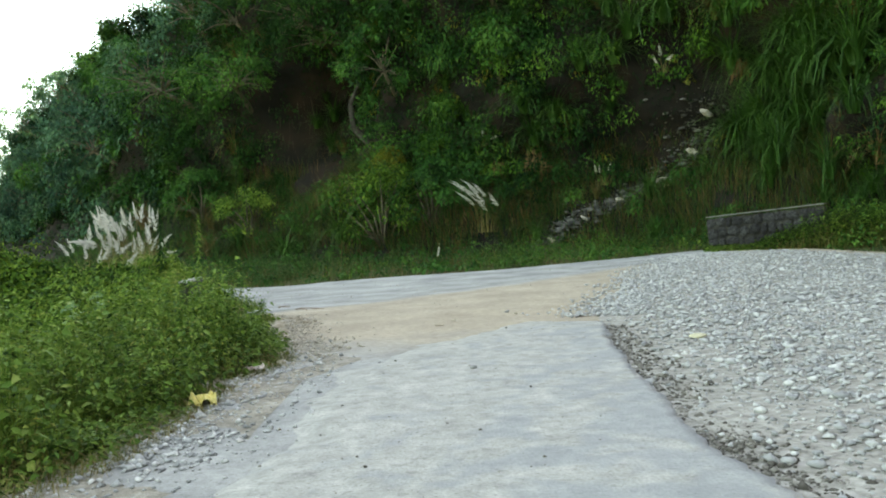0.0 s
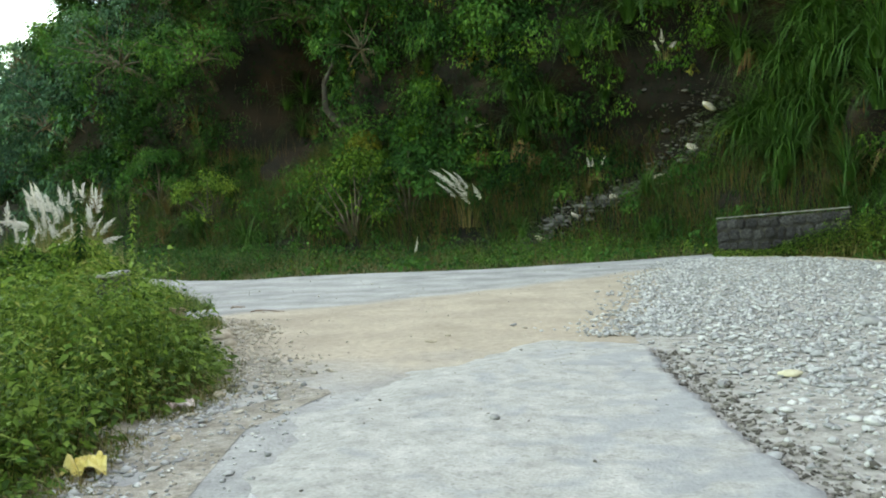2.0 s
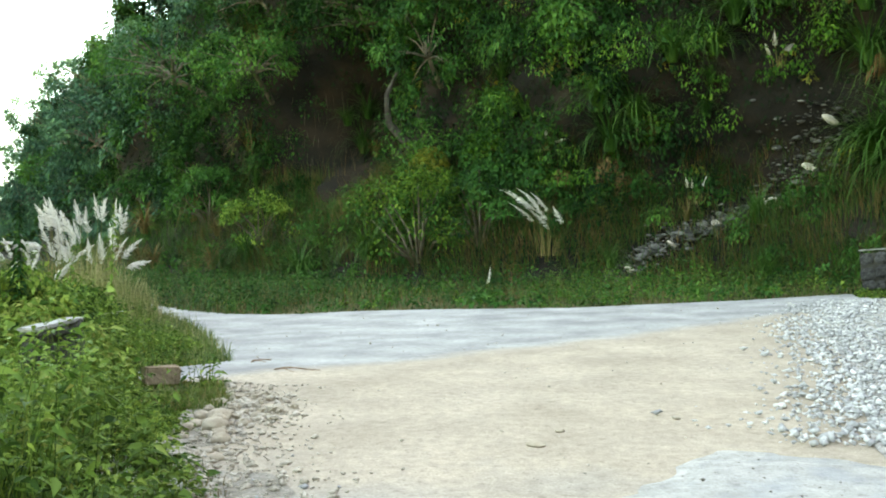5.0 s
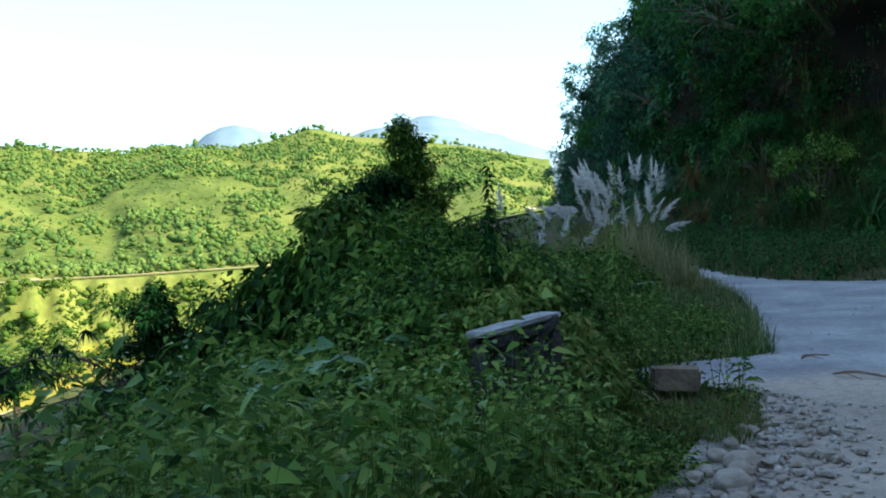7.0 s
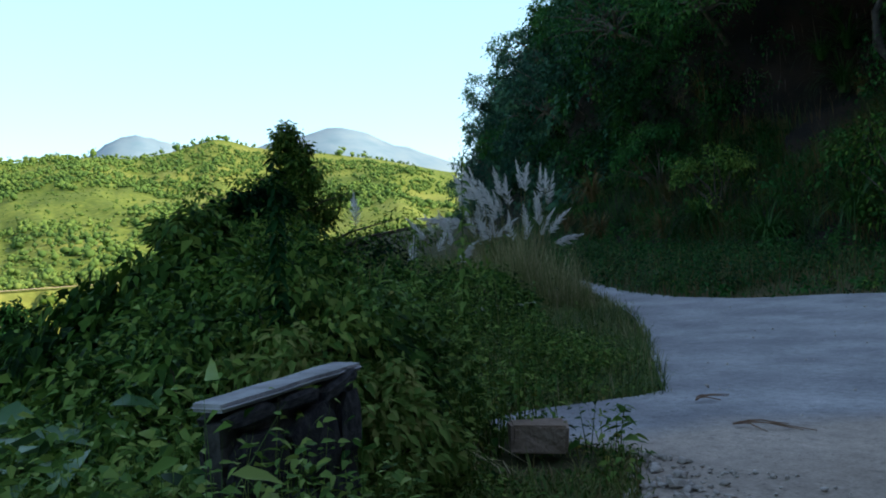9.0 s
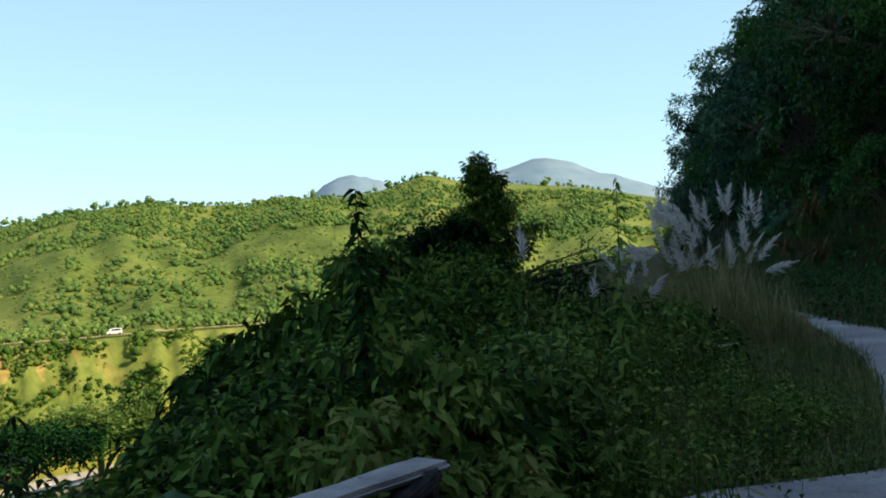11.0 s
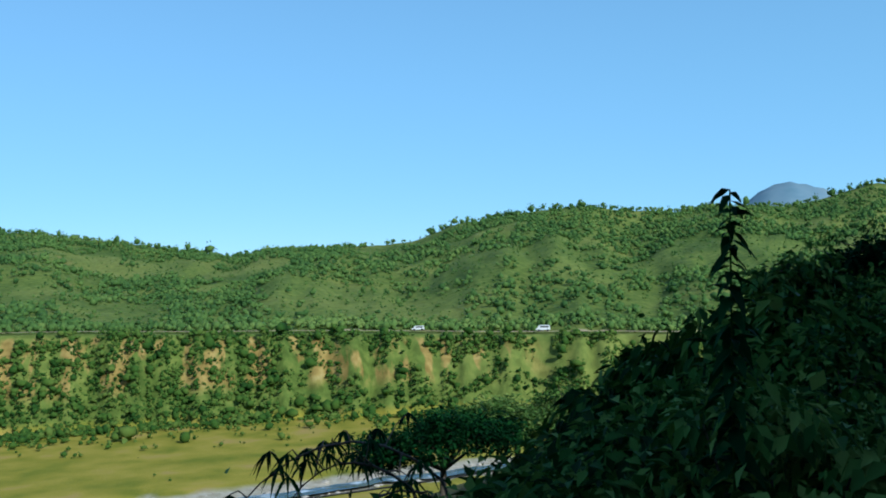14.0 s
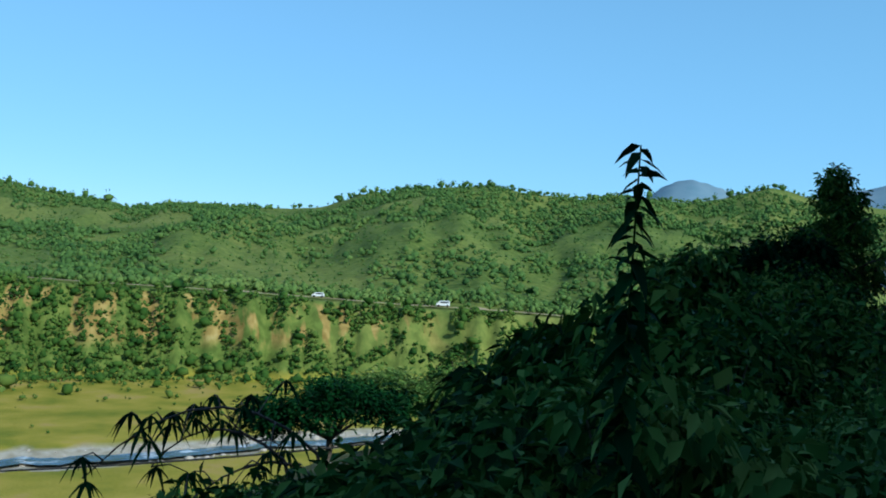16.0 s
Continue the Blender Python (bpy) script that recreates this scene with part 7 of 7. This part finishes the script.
def vehicle(az, name, label, length, height):
    """A small van or car far off: body, cabin glass and wheels."""
    x, y, z = (float(q[0]) for q in polar(np.array([az]), np.array([293.0])))
    root = tagged(new(name), label, "vehicle")
    root.matrix_world = pose(x, y, z + 0.62, 0, 0, az + 180)
    paint = material("white_paint", [(0.75, 0.75, 0.75), (0.82, 0.82, 0.82)], 0.35, bump=0)
    glass = material("dark_glass", [(0.02, 0.02, 0.025), (0.03, 0.03, 0.035)], 0.1, bump=0)
    tyre = material("tyre", [(0.02, 0.02, 0.02), (0.03, 0.03, 0.03)], 0.9, bump=0)
    bm = bmesh.new()
    prof = [(-length / 2, 0.35), (length / 2, 0.35), (length / 2, height * 0.5), (length * 0.36, height * 0.6), (length * 0.26, height), (-length * 0.46, height), (-length / 2, height * 0.6)]
    lo = [bm.verts.new((px, -0.85, pz)) for px, pz in prof]
    hi = [bm.verts.new((px, 0.85, pz)) for px, pz in prof]
    bm.faces.new(lo)
    bm.faces.new(hi[::-1])
    for i in range(len(prof)):
        j = (i + 1) % len(prof)
        bm.faces.new((lo[j], lo[i], hi[i], hi[j]))
    bmesh.ops.bevel(bm, geom=bm.edges, offset=0.08, segments=2, affect="EDGES")
    bmesh.ops.recalc_face_normals(bm, faces=bm.faces)
    b = part("body", bm, paint, root)
    for s in (-1, 1):
        bm = bmesh.new()
        bmesh.ops.create_cube(bm, size=1)
        for v in bm.verts:
            v.co = Vector((v.co.x * length * 0.6 - length * 0.1, s * 0.86 + v.co.y * 0.02, v.co.z * height * 0.25 + height * 0.76))
        part("window", bm, glass, b)
    for sx in (-0.32, 0.32):
        for s in (-1, 1):
            bm = bmesh.new()
            bmesh.ops.create_cone(bm, cap_ends=True, segments=14, radius1=0.34, radius2=0.34, depth=0.22, matrix=Matrix.Translation((sx * length, s * 0.78, 0.34)) @ Matrix.Rotation(math.pi / 2, 4, "X"))
            part("wheel", bm, tyre, root)


vehicle(74.1, "van", "white minivan on the far terrace road", 4.4, 1.9)
vehicle(81.8, "car", "pale car on the far terrace road", 3.9, 1.5)


def far_peak(name, az, el, half, dist, label, seed):
    """A mountain beyond the hills; its haze is painted on as pale blue."""
    m = material("hazed_forest", [(0.15, 0.24, 0.3), (0.19, 0.28, 0.34), (0.23, 0.31, 0.35)], 1.0, 0.012, 12, 0.0, spec=0.0)
    a = np.linspace(az - half, az + half, 60)
    t = (a - az) / half
    prof = np.exp(-np.abs(t * 1.8 + 0.06 * np.sin(t * 9 + seed)) ** 1.4) * (1 + 0.05 * fbm(a * 0.8, a * 0, seed) + 0.025 * fbm(a * 5, a * 0, seed + 2)) - 0.02
    rows = []
    for k, q in enumerate(np.linspace(0, 1, 14)):
        r = dist - 700 * (1 - q)
        top = dist * math.tan(radians(el)) * prof * q ** 0.8 + 12 * fbm(a * 1.2, np.full(60, k * 0.5), seed + 5) * (q < 0.99) * q
        rows.append(np.stack([EYE[0] - r * np.sin(np.radians(a)), EYE[1] + r * np.cos(np.radians(a)), top - 30 * (1 - q)], 1))
    rows.append(rows[-1] + np.array([-400, 300, -300]))
    v = np.concatenate(rows)
    i, j = np.meshgrid(np.arange(14), np.arange(59), indexing="ij")
    f = np.stack([i * 60 + j, i * 60 + j + 1, (i + 1) * 60 + j + 1, (i + 1) * 60 + j], -1).reshape(-1, 4)[:, ::-1]
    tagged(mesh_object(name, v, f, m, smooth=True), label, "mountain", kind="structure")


far_peak("backdrop_peak", 59.2, 6.0, 13.0, 3600, "distant wooded mountain behind the ridge, blue with painted haze", 3)
far_peak("backdrop_ridge", 48.6, 5.85, 24.0, 3000, "distant wooded ridge, blue with painted haze", 8)


# ---- slip of rock and small things ----
MASONRY_PALE = material("grey_rubble", [(0.03, 0.032, 0.03), (0.08, 0.08, 0.075), (0.18, 0.175, 0.165)], 0.9, 4, 6, 0.4, 20, island=0.7)


def rock_slip():
    n = 2000
    t = rng.random(n) ** 0.85
    s = 98.3 - 4.9 * t + rng.normal(0, 0.16 + 0.34 * t, n) + 0.2 * np.sin(t * 7)
    nn = n_of(np.clip(6.4 * t ** 1.45 + rng.normal(0, 0.14 + 0.3 * t, n), 0.02, 9))
    p, nor = on_hill(s, nn)
    size = np.clip(rng.lognormal(math.log(0.03), 0.65, n), 0.012, 0.16)
    v, f = lumps(p + nor * 0.14, size, (1.2, 1.0, 0.5))
    tagged(mesh_object("rock_slip", v, f, MASONRY_PALE), "grey broken rock slipped down the bank", "rocks", kind="stuff")


rock_slip()
for k, (s_, arc, size) in enumerate(((94.6, 3.6, 0.3), (94.0, 4.9, 0.2), (95.6, 2.5, 0.2), (93.6, 6.0, 0.26), (96.6, 1.3, 0.16), (97.6, 0.4, 0.2))):
    p, nor = on_hill(np.array([s_]), n_of(np.array([arc])))
    ob = stone(0, 0, size, STONE_PALE, "pale rock slab lying in the slip", 0.4, name="rock_slab")
    ob.matrix_world = pose(*(p[0] + nor[0] * 0.1), 35, 10, 20 * k)
    tagged(ob, "pale rock slab lying in the slip of rock", "rock", "rock slabs")


def crumpled(name, x, y, size, mat, label, category, z=0.02):
    """A lobed scrap, folded and crumpled, lying on the ground."""
    bm = bmesh.new()
    rings, spokes, rows = 7, 30, []
    for i in range(rings):
        q = (i + 1) / rings
        row = []
        for j in range(spokes):
            a = math.tau * j / spokes
            lobe = 0.85 + 0.28 * math.sin(3 * a + x) * q + 0.2 * noise.noise(Vector((math.cos(a) * 1.7, math.sin(a) * 1.7, x + y)))
            p = Vector((math.cos(a), math.sin(a), 0)) * size * q * lobe
            fold = 0.55 * noise.noise(p / size * 2.6 + Vector((x, y, 0))) + 0.25 * noise.noise(p / size * 6 + Vector((y, x, 3)))
            p.z = max(size * (0.42 + fold * (0.6 + 0.7 * q)), 0.004)
            row.append(bm.verts.new(p))
        rows.append(row)
    mid = bm.verts.new((0, 0, size * 0.3))
    for j in range(spokes):
        k = (j + 1) % spokes
        bm.faces.new((mid, rows[0][j], rows[0][k]))
        for i in range(rings - 1):
            bm.faces.new((rows[i][j], rows[i + 1][j], rows[i + 1][k], rows[i][k]))
    me = bpy.data.meshes.new(name)
    bm.to_mesh(me)
    bm.free()
    me.materials.append(mat)
    ob = new(name, me)
    ob.matrix_world = pose(x, y, z - 0.01, 0, 0, 30)
    return tagged(ob, label, category)


crumpled("fallen_leaf", -1.87, 6.74, 0.14, material("yellow_leaf", [(0.62, 0.48, 0.13), (0.74, 0.6, 0.22), (0.8, 0.68, 0.34)], 0.75, 14, 6, 0.4, 40), "large crumpled yellow leaf on the verge", "leaf")
crumpled("wrapper", -2.05, 8.35, 0.1, material("faded_wrapper", [(0.75, 0.5, 0.5), (0.85, 0.78, 0.75)], 0.5), "faded pink and white wrapper on the verge", "litter")
